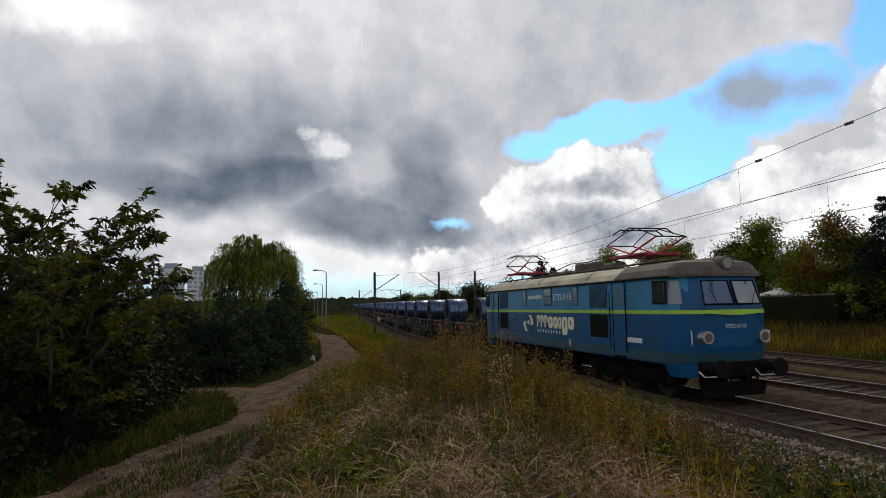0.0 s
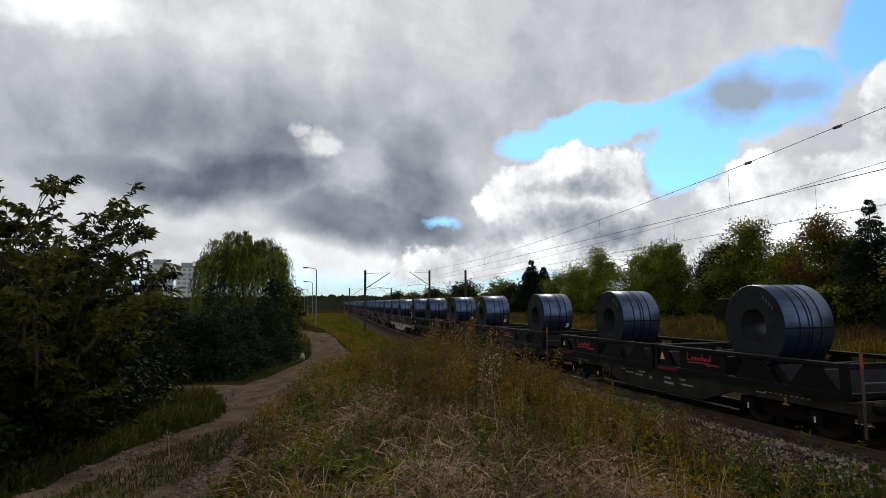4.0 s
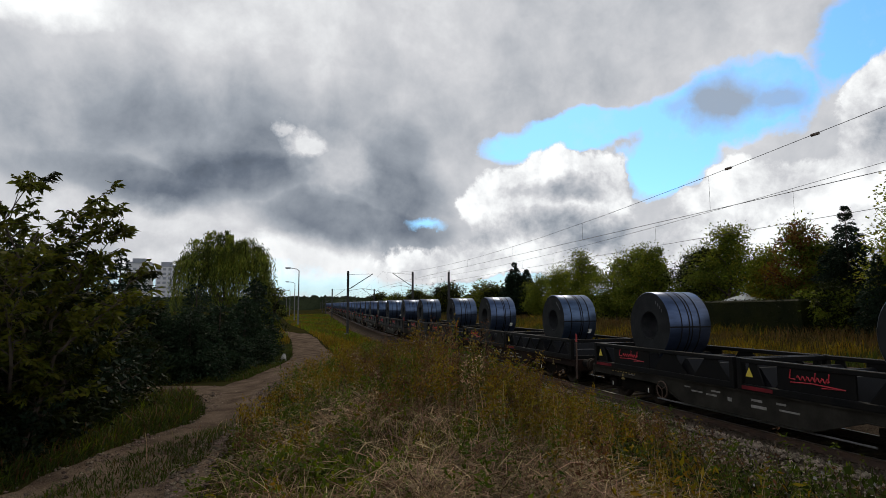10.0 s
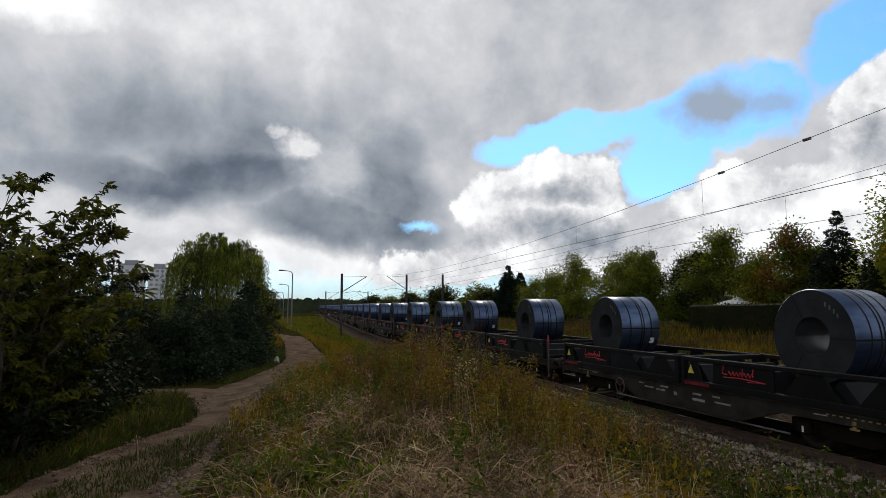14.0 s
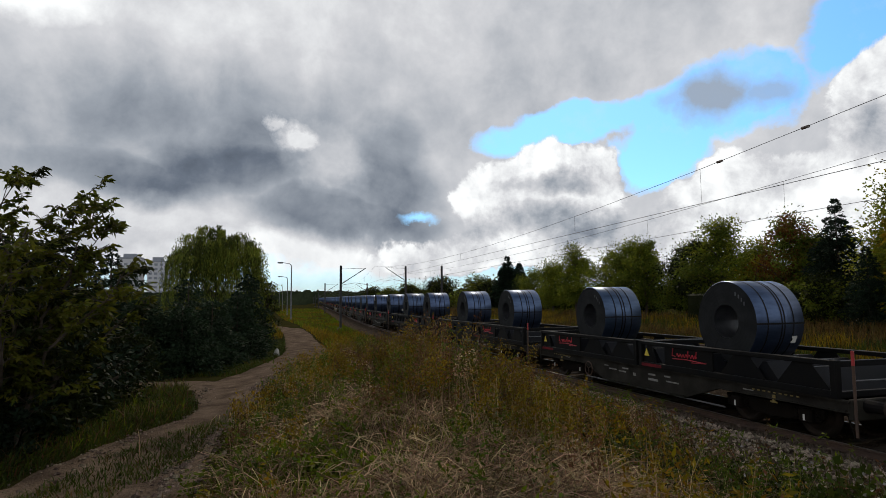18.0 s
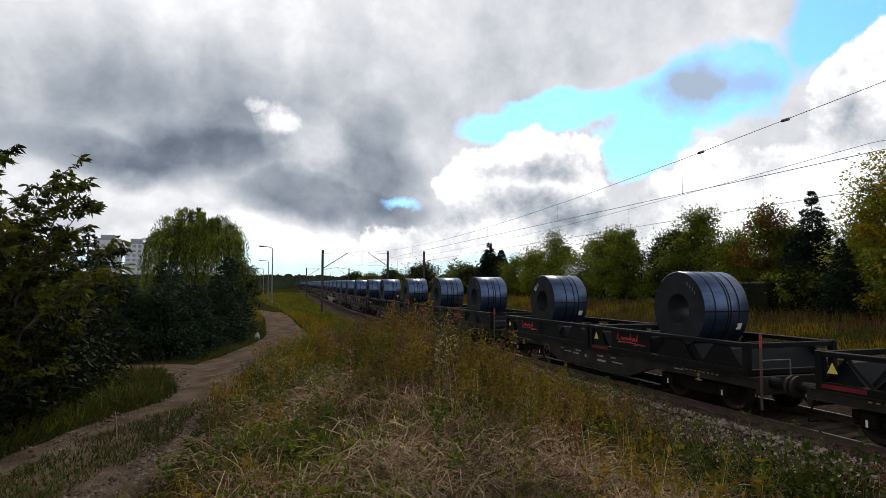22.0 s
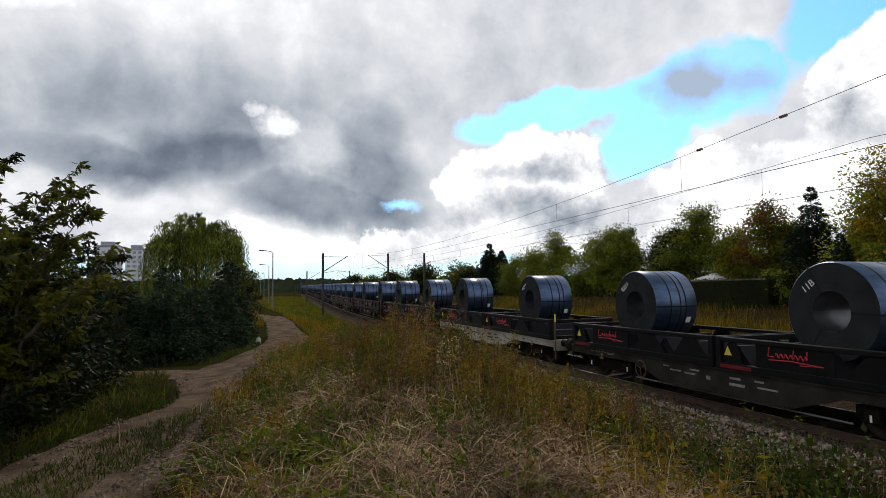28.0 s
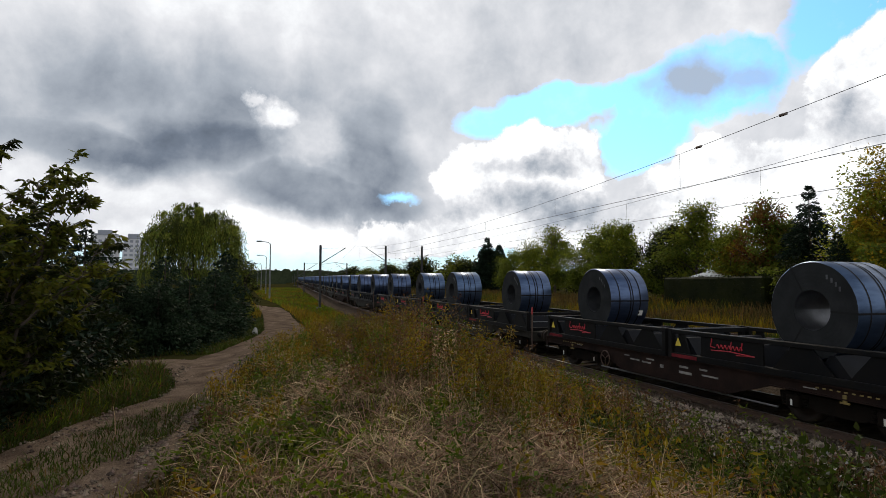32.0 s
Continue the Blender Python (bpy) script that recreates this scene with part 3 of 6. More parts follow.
def build_lane():
    mids = LANE
    turn = [(0.4, 20.0, 1.6), (-1.0, 19.3, 2.0), (-3.0, 19.3, 2.0), (-6, 20.0, 2.2), (-10, 21.2, 2.4), (-18, 23.2, 2.6)]

    def strip(pts, name, label, lift):
        fine = []
        for i in range(len(pts) - 1):
            p0, p1, p2, p3 = (pts[max(0, min(len(pts) - 1, i + k))] for k in (-1, 0, 1, 2))
            for s in range(8):
                t = s / 8
                fine.append([0.5 * (2 * b + (c - a) * t + (2 * a - 5 * b + 4 * c - d) * t * t + (3 * b - a - 3 * c + d) * t ** 3) for a, b, c, d in zip(p0, p1, p2, p3)])
        fine.append(pts[-1])
        sh = Shape()
        rows = []
        for i, (x, y, w) in enumerate(fine):
            a, b = fine[max(0, i - 1)], fine[min(len(fine) - 1, i + 1)]
            d = Vector((b[0] - a[0], b[1] - a[1])).normalized()
            nx, ny = -d.y, d.x
            row = []
            for k in range(13):
                u = (k / 12 - 0.5) * w + (0.16 * fold(y * 2.0, k // 12, 1.0, 9.0) if k in (0, 12) else 0)
                px, py = x + nx * u, y + ny * u
                rut = -0.035 * math.exp(-((abs(u) - 0.75) / 0.22) ** 2)
                row.append((px, py, ground_z(px, py) + lift + rut + (-0.06 if k in (0, 12) else 0.012)))
            rows.append(row)
        sh.rings(rows, 0, False, False)
        thing(name, sh, "lane", label, "lane", kind="structure", smooth=True)

    strip(mids, "road", "rutted dirt lane with loose stones running along the railway", 0.035)
    strip(turn, "road", "dirt side lane turning off between the bushes", 0.045)


build_lane()


def pieces_of_track():
    """Sleepers and loose ballast stones where the line passes nearest."""
    rnd = random.Random(12)
    slab = Shape().box(-1.28, 1.28, -0.125, 0.125, -0.16, 0.0, 0, 0.02).mesh("sleeper", "sleeper")
    beds = {round(o.data.vertices[0].co.x + 2.75, 2): o for o in bpy.data.objects if o.name.startswith("track_bed")}
    for key, (mid, zl, zr) in RAILS.items():
        parent = min(beds.items(), key=lambda kv: abs(kv[0] - mid))[1]
        tilt = math.degrees(math.atan2(zr - zl, 1.505))
        for i in range(62):
            y = 2.0 + i * 0.62
            part("sleeper", slab, None, parent, at=pose(mid + rnd.uniform(-0.02, 0.02) + track_shift(y), y, (zl + zr) / 2 - 0.145 + rise(y), 0, -tilt, rnd.uniform(-1, 1)))
    r = np.random.RandomState(14)
    n = 21000
    x, y = np.where(r.rand(n) < 0.6, r.uniform(8.1, 10.3, n), r.uniform(10.3, 13.6, n)), 4 + 28 * r.rand(n) ** 1.3
    mid, zl, zr = RAILS["near"]
    u = np.abs(x - mid)
    z = np.where(u < 1.75, -0.20, np.interp(u, [1.75, 2.75, 3.3], [-0.24, -0.60, -0.62])) + 0.01 + np.array([rise(b) for b in y])
    size = r.uniform(0.02, 0.048, n)
    dirs = np.array([(1, 0, 0), (0, 1, 0), (-1, 0, 0), (0, -1, 0), (0, 0, 1), (0, 0, -1)], float)
    vs = np.stack([x, y, z], 1)[:, None, :] + dirs[None] * size[:, None, None] * r.uniform(0.6, 1.25, (n, 6, 1)) + r.normal(size=(n, 6, 3)) * size[:, None, None] * 0.18
    tri = np.array([(0, 1, 4), (1, 2, 4), (2, 3, 4), (3, 0, 4), (1, 0, 5), (2, 1, 5), (3, 2, 5), (0, 3, 5)])
    pale = (u > 1.3) & (x < mid)
    for name, pick, mat, label in (("ballast_stones", pale, "stone", "loose pale crushed ballast stones on the shoulder"), ("track_stones", ~pale, "stone_dark", "darker ballast stones between the rails")):
        keep = np.flatnonzero(pick)
        fs = (np.arange(len(keep))[:, None, None] * 6 + tri[None]).reshape(-1, 3)
        me = bpy.data.meshes.new(name)
        me.from_pydata(vs[keep].reshape(-1, 3).tolist(), [], fs.tolist())
        me.materials.append(MAT[mat])
        tagged(new(name, me), label, "ballast", kind="stuff")


pieces_of_track()


def lane_stones():
    r = np.random.RandomState(15)
    n = 5200
    y = 6.0 + 14 * r.rand(n) ** 1.3
    mid = np.interp(y, [p[1] for p in LANE], [p[0] for p in LANE])
    half = np.interp(y, [p[1] for p in LANE], [p[2] / 2 for p in LANE])
    x = mid + half * np.where(r.rand(n) < 0.7, r.normal(size=n) * 0.22 + 0.72, r.normal(size=n) * 0.25 - 0.55)
    size = 0.008 + 0.045 * r.rand(n) ** 3
    z = np.array([ground_z(a, b) for a, b in zip(x, y)]) + 0.03
    dirs = np.array([(1, 0, 0), (0, 1, 0), (-1, 0, 0), (0, -1, 0), (0, 0, 0.7), (0, 0, -0.7)], float)
    vs = np.stack([x, y, z], 1)[:, None, :] + dirs[None] * size[:, None, None] * r.uniform(0.6, 1.3, (n, 6, 1))
    tri = np.array([(0, 1, 4), (1, 2, 4), (2, 3, 4), (3, 0, 4), (1, 0, 5), (2, 1, 5), (3, 2, 5), (0, 3, 5)])
    me = bpy.data.meshes.new("lane_stones")
    me.from_pydata(vs.reshape(-1, 3).tolist(), [], (np.arange(n)[:, None, None] * 6 + tri[None]).reshape(-1, 3).tolist())
    me.materials.append(MAT["stone_lane"])
    tagged(new("lane_stones", me), "loose brown stones in the lane ruts", "stones", kind="stuff")


lane_stones()


# ---- overhead line, lamps, far buildings ----
def catenary_mast(x, y, h, arm, label):
    """Steel line mast; arm: towards which side the bracket reaches, 0 for none."""
    ob = thing("catenary_mast", None, None, label, "mast", "overhead line masts", at=pose(x, y, ground_z(x, y)))
    g = ground_z(x, y)
    s = Shape()
    top = h - g
    for sx in (-0.1, 0.1):
        s.box(sx - 0.02, sx + 0.02, -0.09, 0.09, 0, top, 0, 0.005)
    k = 0.5
    while k < top:
        s.box(-0.1, 0.1, -0.08, 0.08, k, k + 0.12)
        k += 0.7
    s.box(-0.085, 0.085, -0.05, 0.05, 0, top)
    part("post", s, "mast", ob)
    part("footing", Shape().box(-0.3, 0.3, -0.3, 0.3, -0.3, 0.25, 0, 0.03), "concrete", ob, "concrete footing")
    if arm:
        a = Shape().tube((0, 0, top - 1.9), (arm * 2.7, 0, top - 0.15), 0.045, 0.04)
        part("bracket", a, "mast", ob)
        part("tie_rod", Shape().tube((0, 0, top - 0.25), (arm * 2.7, 0, top - 0.15), 0.018), "wire", ob)
        part("steady_arm", Shape().path([(0, 0, top - 2.0), (arm * 1.6, 0, top - 1.75), (arm * 3.0, 0, top - 1.95)], 0.022), "wire", ob)
        ins = Shape()
        for i in range(5):
            ins.tube((arm * (0.35 + i * 0.07), 0, top - 1.69 + i * 0.045), (arm * (0.38 + i * 0.07), 0, top - 1.67 + i * 0.045), 0.08, 0.05)
        part("insulator", ins, "insulator", ob, "brown ribbed insulator")
    return ob


MAST_A, MAST_B = (8.1, 65.0), (18.2, 77.5)
catenary_mast(*MAST_A, 6.9, 1, "slim grey steel overhead line mast with a slanted bracket")
catenary_mast(*MAST_B, 7.8, -1, "slim grey steel overhead line mast with a slanted bracket")
catenary_mast(22.0, 73.5, 7.7, 0, "bare dark overhead line mast beside the side track")
catenary_mast(8.1, 5.0 - 12, 7.0, 1, "slim grey steel overhead line mast with a slanted bracket")
for k in range(1, 5):
    catenary_mast(8.1 + track_shift(65.0 + 62 * k), 65.0 + 62 * k, 7.4, 1, "slim grey steel overhead line mast with a slanted bracket")
    catenary_mast(18.2 + track_shift(77.5 + 62 * k), 77.5 + 62 * k, 7.9, -1, "slim grey steel overhead line mast with a slanted bracket")


def overhead_line(x, spans, contact, low, high, droppers, label):
    ob = thing("overhead_line", None, None, label, "overhead line", "overhead lines")
    con, mes, hangers, run = Shape(), Shape(), [], []
    for y0, y1 in spans:
        n = 12
        pts = []
        for i in range(n + 1):
            t = i / n
            yy = y0 + (y1 - y0) * t
            pts.append((x + track_shift(yy), yy, low + (high - low) * (2 * t - 1) ** 2))
        run += pts if not run else pts[1:]
        for i in range(droppers if y1 < 140 else 0):
            t = (i + 0.5) / droppers
            xx = x + track_shift(y0 + (y1 - y0) * t)
            drp = Shape().tube((xx, y0 + (y1 - y0) * t, contact), (xx, y0 + (y1 - y0) * t, low + (high - low) * (2 * t - 1) ** 2), 0.005, n=4)
            hangers.append(drp)
    mes.path(run, 0.007, 5)
    con.path([(p[0], p[1], contact) for p in run[::3]], 0.008, 5)
    part("contact_wire", con, "wire", ob)
    part("messenger_wire", mes, "wire", ob)
    for h in hangers:
        part("dropper", h, "wire", ob)
    return ob


spans = [(-59, 3), (3, 65), (65, 127), (127, 189), (189, 251), (251, 313)]
line = overhead_line(TRACK_X - 0.05, spans, 5.34, 5.72, 6.99, 9, "paired copper overhead wires with thin droppers over the near track")
line2 = overhead_line(15.4, [(a + 8, b + 8) for a, b in spans], 5.33, 5.80, 6.53, 9, "paired copper overhead wires with thin droppers over the second track")
for y in (10.0, 12.6):
    t = (y - 3) / 62
    z = 5.72 + 1.27 * (2 * t - 1) ** 2
    s = Shape().tube((0, -0.09, 0), (0, 0.09, 0), 0.035, 0.035, 8)
    part("insulator", s, "insulator", line, "dark wire clamp", at=pose(TRACK_X - 0.05, y, z))


def street_lamp(x, y, h, label):
    h -= rise(y)
    ob = thing("street_lamp", None, None, label, "street lamp", "lane lamps", at=pose(x, y, ground_z(x, y) - 0.05))
    part("pole", Shape().tube((0, 0, 0), (0, 0, h), 0.11, 0.06), "galv", ob)
    part("arm", Shape().path([(0, 0, h), (-0.25, -0.05, h + 0.22), (-1.1, -0.2, h + 0.35)], 0.045), "galv", ob)
    part("lamp_head", Shape().box(-1.75, -1.05, -0.32, -0.08, h + 0.26, h + 0.42, 0, 0.05), "galv", ob, "flat grey lamp head")
    part("lamp_glass", Shape().box(-1.65, -1.15, -0.29, -0.11, h + 0.235, h + 0.265), "lens", ob)
    return ob


for x, y, h in ((3.6, 80, 8.1), (4.6, 118, 8.6), (5.0, 158, 8.4), (5.3, 200, 8.4)):
    street_lamp(x, y, h, "tall galvanised street lamp with a curved arm")


def tower_block(x, y, w, d, h, label):
    """White slab block: plain gables, window bands as separate panes."""
    ob = thing("apartment_building", None, None, label, "apartment block", "tower blocks", at=pose(x, y, -0.6))
    part("wall", Shape().box(0, w, 0, d, 0, h, 0, 0.2), "tower_wall", ob)
    part("roof", Shape().box(-0.3, w + 0.3, -0.3, d + 0.3, h, h + 0.9), "tower_grey", ob, "dark roof edge")
    part("roof_housing", Shape().box(w * 0.2, w * 0.75, d * 0.3, d * 0.7, h + 0.9, h + 3.4), "tower_grey", ob)
    pane = Shape().box(0, 1.9, -0.12, 0.0, 0, 1.5).mesh("pane", "tower_grey")
    floors = int(h // 2.9)
    for f in range(floors):
        for c in range(int(w // 3.2)):
            part("window", pane, None, ob, at=pose(0.9 + c * 3.2, -0.02, 1.1 + f * 2.9))
    return ob


tower_block(-88, 420, 14, 12, 34.5, "distant white apartment tower with window rows")
tower_block(-70.5, 420, 11.5, 12, 32.5, "distant white apartment tower, slightly lower, with window rows")


def far_woods():
    """Low wooded skyline all round, far behind everything."""
    sh = Shape()
    rnd = random.Random(4)
    for dist, lift in ((330, 11.5), (480, 15.5), (760, 24.0)):
        rows = [[], []]
        n = 1100
        for i in range(n + 1):
            a = radians(-80 + 190 * i / n)
            h = lift * (0.80 + 0.22 * noise.noise(Vector((i * 0.02, dist, 0))) + 0.20 * noise.noise(Vector((i * 0.11, dist, 3))) + 0.16 * abs(noise.noise(Vector((i * 0.45, dist, 6)))) + 0.05 * rnd.random())
            rows[0].append((dist * math.sin(a), dist * math.cos(a), -2))
            rows[1].append((dist * math.sin(a), dist * math.cos(a), h))
        sh.rings(rows, 0, False, False)
    thing("backdrop", sh, "far_wood", "low wooded skyline along the horizon", "woods", kind="structure")


far_woods()


def garden_edge():
    hedge = thing("hedge", None, None, "clipped dark green garden hedge with a flat top", "hedge", at=pose(34, 30, 0.9))
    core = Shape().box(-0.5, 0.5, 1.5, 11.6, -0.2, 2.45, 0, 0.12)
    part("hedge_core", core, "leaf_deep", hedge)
    part("hedge_leaves", leaf_cloud(np.random.RandomState(11), 6000, lambda r, n: np.c_[r.uniform(-0.62, 0.62, n), r.uniform(1.4, 11.7, n), r.uniform(-0.1, 2.55, n)], 0.16, 0.09), "leaf_deep", hedge)
    tent = thing("garden_tent", None, None, "white garden pavilion with a peaked canvas roof", "garden tent", at=pose(38.5, 41.5, 0.9))
    roof = Shape().add([(-1.9, -1.9, 2.3), (1.9, -1.9, 2.3), (1.9, 1.9, 2.3), (-1.9, 1.9, 2.3), (0, 0, 3.15)], [(0, 1, 4), (1, 2, 4), (2, 3, 4), (3, 0, 4), (3, 2, 1, 0)])
    part("canopy", roof, "canvas", tent)
    for sx in (-1.8, 1.8):
        for sy in (-1.8, 1.8):
            part("leg", Shape().tube((sx, sy, 0), (sx, sy, 2.3), 0.03), "galv", tent)
    house = thing("garden_house", None, None, "low white garden house with a red tiled roof", "house", at=pose(45, 40.5, 0.8))
    part("wall", Shape().box(-3, 3, -4, 4, 0, 2.9, 0, 0.03), "plaster", house)
    part("roof", Shape().plate([(-3.5, 2.9), (3.5, 2.9), (0, 4.3)], "y", -4.4, 4.4), "roof_red", house)
    part("window", Shape().box(-3.05, -2.98, -1.5, 0.2, 1.0, 2.2), "window", house)


# ---- plants ----
def quads_mesh(name, corners, mats, mat_index=None):
    """corners: n x 4 x 3 array, one quad each."""
    n = len(corners)
    me = bpy.data.meshes.new(name)
    me.vertices.add(n * 4)
    me.vertices.foreach_set("co", np.ascontiguousarray(corners, dtype=np.float32).ravel())
    me.loops.add(n * 4)
    me.loops.foreach_set("vertex_index", np.arange(n * 4, dtype=np.int32))
    me.polygons.add(n)
    me.polygons.foreach_set("loop_start", np.arange(0, n * 4, 4, dtype=np.int32))
    for m in mats if isinstance(mats, (list, tuple)) else [mats]:
        me.materials.append(MAT[m])
    if mat_index is not None:
        me.polygons.foreach_set("material_index", np.asarray(mat_index, dtype=np.int32))
    me.update(calc_edges=True)
    me.validate()
    return me


def unit(v):
    return v / np.maximum(1e-9, np.linalg.norm(v, axis=1, keepdims=True))


def leaf_quads(r, base, along, length, width, droop=0.3):
    """Pointed leaves: base points, directions, sizes."""
    n = len(base)
    along = unit(along + np.c_[np.zeros((n, 2)), -droop * r.rand(n)])
    side = unit(np.cross(along, unit(r.normal(size=(n, 3)))))
    ln = (length * r.uniform(0.6, 1.25, n))[:, None]
    wd = (width * r.uniform(0.6, 1.2, n))[:, None]
    tip = base + along * ln
    mid = base + along * ln * 0.45
    up = np.cross(along, side) * wd * 0.25
    return np.stack([base, mid + side * wd * 0.5 + up, tip, mid - side * wd * 0.5 + up], axis=1)


def leaf_cloud(r, n, place, length, width, droop=0.3, mats=None, name="leaves"):
    base = place(r, n)
    q = leaf_quads(r, base, r.normal(size=(n, 3)), length, width, droop)
    return quads_mesh(name, q, mats or "leaf_deep")


def limb_shape(r, h, spread, count, thick, lean=0.0):
    s = Shape()
    pts = [Vector((0, 0, -0.3))]
    for i in range(1, 6):
        pts.append(Vector((r.normal() * 0.04 * h * i / 5 + lean * i / 5, r.normal() * 0.04 * h * i / 5, h * i / 5 * 0.85)))
    for i in range(5):
        s.tube(pts[i], pts[i + 1], thick * (1 - i * 0.17), thick * (1 - (i + 1) * 0.17), 7)
    ends = []
    for k in range(count):
        i = 1 + k % 4
        a = pts[i].lerp(pts[i + 1], r.rand())
        ang = r.rand() * 6.28
        out = spread * r.uniform(0.5, 1.0) * (1.15 - 0.15 * i)
        b = a + Vector((math.cos(ang) * out * 0.55, math.sin(ang) * out * 0.55, out * r.uniform(0.15, 0.6)))
        c = b + Vector((math.cos(ang + 0.3) * out * 0.5, math.sin(ang + 0.3) * out * 0.5, out * r.uniform(0.05, 0.5)))
        t = thick * (0.5 - i * 0.07)
        s.tube(a, b, t, t * 0.6, 6)
        s.tube(b, c, t * 0.6, t * 0.15, 5)
        ends += [a.lerp(b, 0.7), b, b.lerp(c, 0.5), c]
    ends += pts[3:]
    return s, ends


def leafy_tree(name, x, y, h, spread, leaves, size, mats, label, category="tree", seed=1, group="", low=0.25, clumps=60, width=0.5, droop=0.3):
    """Trunk with limbs; crown of twig clumps with gaps, each clump many small leaves."""
    h -= rise(y)
    r = np.random.RandomState(seed)
    ob = thing(name, None, None, label, category, group, at=pose(x, y, ground_z(x, y), 0, 0, r.rand() * 360))
    trunk, ends = limb_shape(r, h, spread, 14, 0.018 * h + 0.03)
    part("trunk", trunk, "bark", ob, smooth=True)
    cs = []
    for i in range(clumps):
        e = ends[r.randint(len(ends))]
        u = r.rand()
        hh = h * (low + (1 - low) * u)
        prof = math.sin(math.pi * min(1, 0.12 + 0.86 * (hh / h - low) / (1 - low) * 0.92 + 0.06)) ** 0.7
        a = r.rand() * 6.28
        rad = spread * prof * math.sqrt(r.uniform(0.1, 1.0)) * (0.82 + 0.75 * noise.noise(Vector((math.cos(a) * 1.7, math.sin(a) * 1.7, hh * 0.8 + seed))))
        hh *= 0.93 + 0.30 * noise.noise(Vector((math.cos(a) * 1.4 + seed, math.sin(a) * 1.4, rad * 0.6)))
        p = np.array((math.cos(a) * rad, math.sin(a) * rad, hh))
        cs.append(p * 0.82 + np.array(e) * 0.18)
    cs = np.array(cs)
    per = leaves // clumps
    which = np.repeat(np.arange(clumps), per)
    n = len(which)
    csize = (spread * 0.22 * r.uniform(0.4, 1.35, clumps))[which][:, None]
    off = r.normal(size=(n, 3)) * csize * np.array([1, 1, 0.62]) * 0.75
    base = cs[which] + off
    base[:, 2] = np.maximum(base[:, 2], 0.15)
    q = leaf_quads(r, base, unit(off + 0.01) + r.normal(size=(n, 3)) * 0.5, size, size * width, droop)
    mi = (r.rand(clumps) < 0.4).astype(int)[which] if isinstance(mats, (list, tuple)) and len(mats) > 1 else None
    part("crown", quads_mesh("crown", q, mats, mi), None, ob)
    return ob


def conifer(name, x, y, h, spread, needles, size, mat, label, seed=1, group="", skirt=0.06, power=0.9):
    """Whorls of drooping boughs, each a spray of short needle twigs."""
    h -= rise(y)
    r = np.random.RandomState(seed)
    ob = thing(name, None, None, label, "conifer", group, at=pose(x, y, ground_z(x, y), 0, 0, r.rand() * 360))
    part("trunk", Shape().tube((0, 0, -0.2), (0, 0, h * 0.97), 0.02 * h + 0.02, 0.01, 8), "bark", ob)
    boughs = int(40 + h * 13)
    zs = h * (skirt + (0.99 - skirt) * np.sort(r.rand(boughs)) ** 0.95)
    ang = np.arange(boughs) * 2.399 + r.normal(size=boughs) * 0.3
    ln = spread * (1 - zs / h) ** power * r.uniform(0.65, 1.15, boughs) + 0.08
    which = r.choice(boughs, needles, p=(ln + 0.06) / (ln + 0.06).sum())
    u = r.rand(needles) ** 0.7
    a = ang[which] + r.normal(size=needles) * 0.16 * (0.4 + u)
    rad = ln[which] * u
    z = zs[which] + rad * 0.18 - 0.32 * rad * u + r.normal(size=needles) * 0.07 * ln[which]
    base = np.c_[np.cos(a) * rad, np.sin(a) * rad, np.maximum(z, 0.05)]
    out = np.c_[np.cos(a), np.sin(a), 0.25 - 0.5 * u] + r.normal(size=(needles, 3)) * 0.55
    part("crown", quads_mesh("crown", leaf_quads(r, base, out, size * np.minimum(1.0, 0.45 + 0.8 * ln[which] / spread), size * 0.30, 0.1), mat), None, ob)
    return ob


def willow(x, y, h, spread, seed=5):
    h -= rise(y)
    r = np.random.RandomState(seed)
    ob = thing("willow_tree", None, None, "weeping willow with long hanging yellow-green branches", "tree", at=pose(x, y, ground_z(x, y)))
    trunk, ends = limb_shape(r, h * 0.85, spread * 0.9, 16, 0.26)
    part("trunk", trunk, "bark", ob, smooth=True)
    qs, tone = [], []
    for i in range(95):
        a = i * 2.399 + r.normal() * 0.25
        rad = spread * math.sqrt((i + 0.5) / 95) * r.uniform(0.85, 1.05)
        top = h * (0.55 + 0.43 * math.sqrt(max(0, 1 - (rad / (spread * 1.12)) ** 2))) * r.uniform(0.86, 1.02)
        light = r.rand() < 0.55
        for k in range(13):
            b, rr, tp = a + r.normal() * 0.10, rad + r.normal() * 0.18, top - abs(r.normal()) * 0.22
            drop = tp * r.uniform(0.30, 0.82) * (0.45 + 0.55 * rad / spread)
            m = int(10 + drop * 10)
            t = np.linspace(0, 1, m)
            reach = rr + 0.55 * np.sqrt(t) * rad / spread + 0.05 * np.sin(t * 4 + k)
            base = np.c_[math.cos(b) * reach, math.sin(b) * reach, tp + 0.18 * np.sin(np.minimum(t * 6, 3.14)) - drop * t ** 1.3]
            base += r.normal(size=(m, 3)) * 0.03
            qs.append(leaf_quads(r, base, np.c_[r.normal(size=(m, 2)) * 0.45, -np.ones(m)], 0.19, 0.045, 0.3))
            tone += [0 if light else 1] * m
    part("crown", quads_mesh("crown", np.concatenate(qs), ["willow", "willow_deep"], tone), None, ob)
    return ob


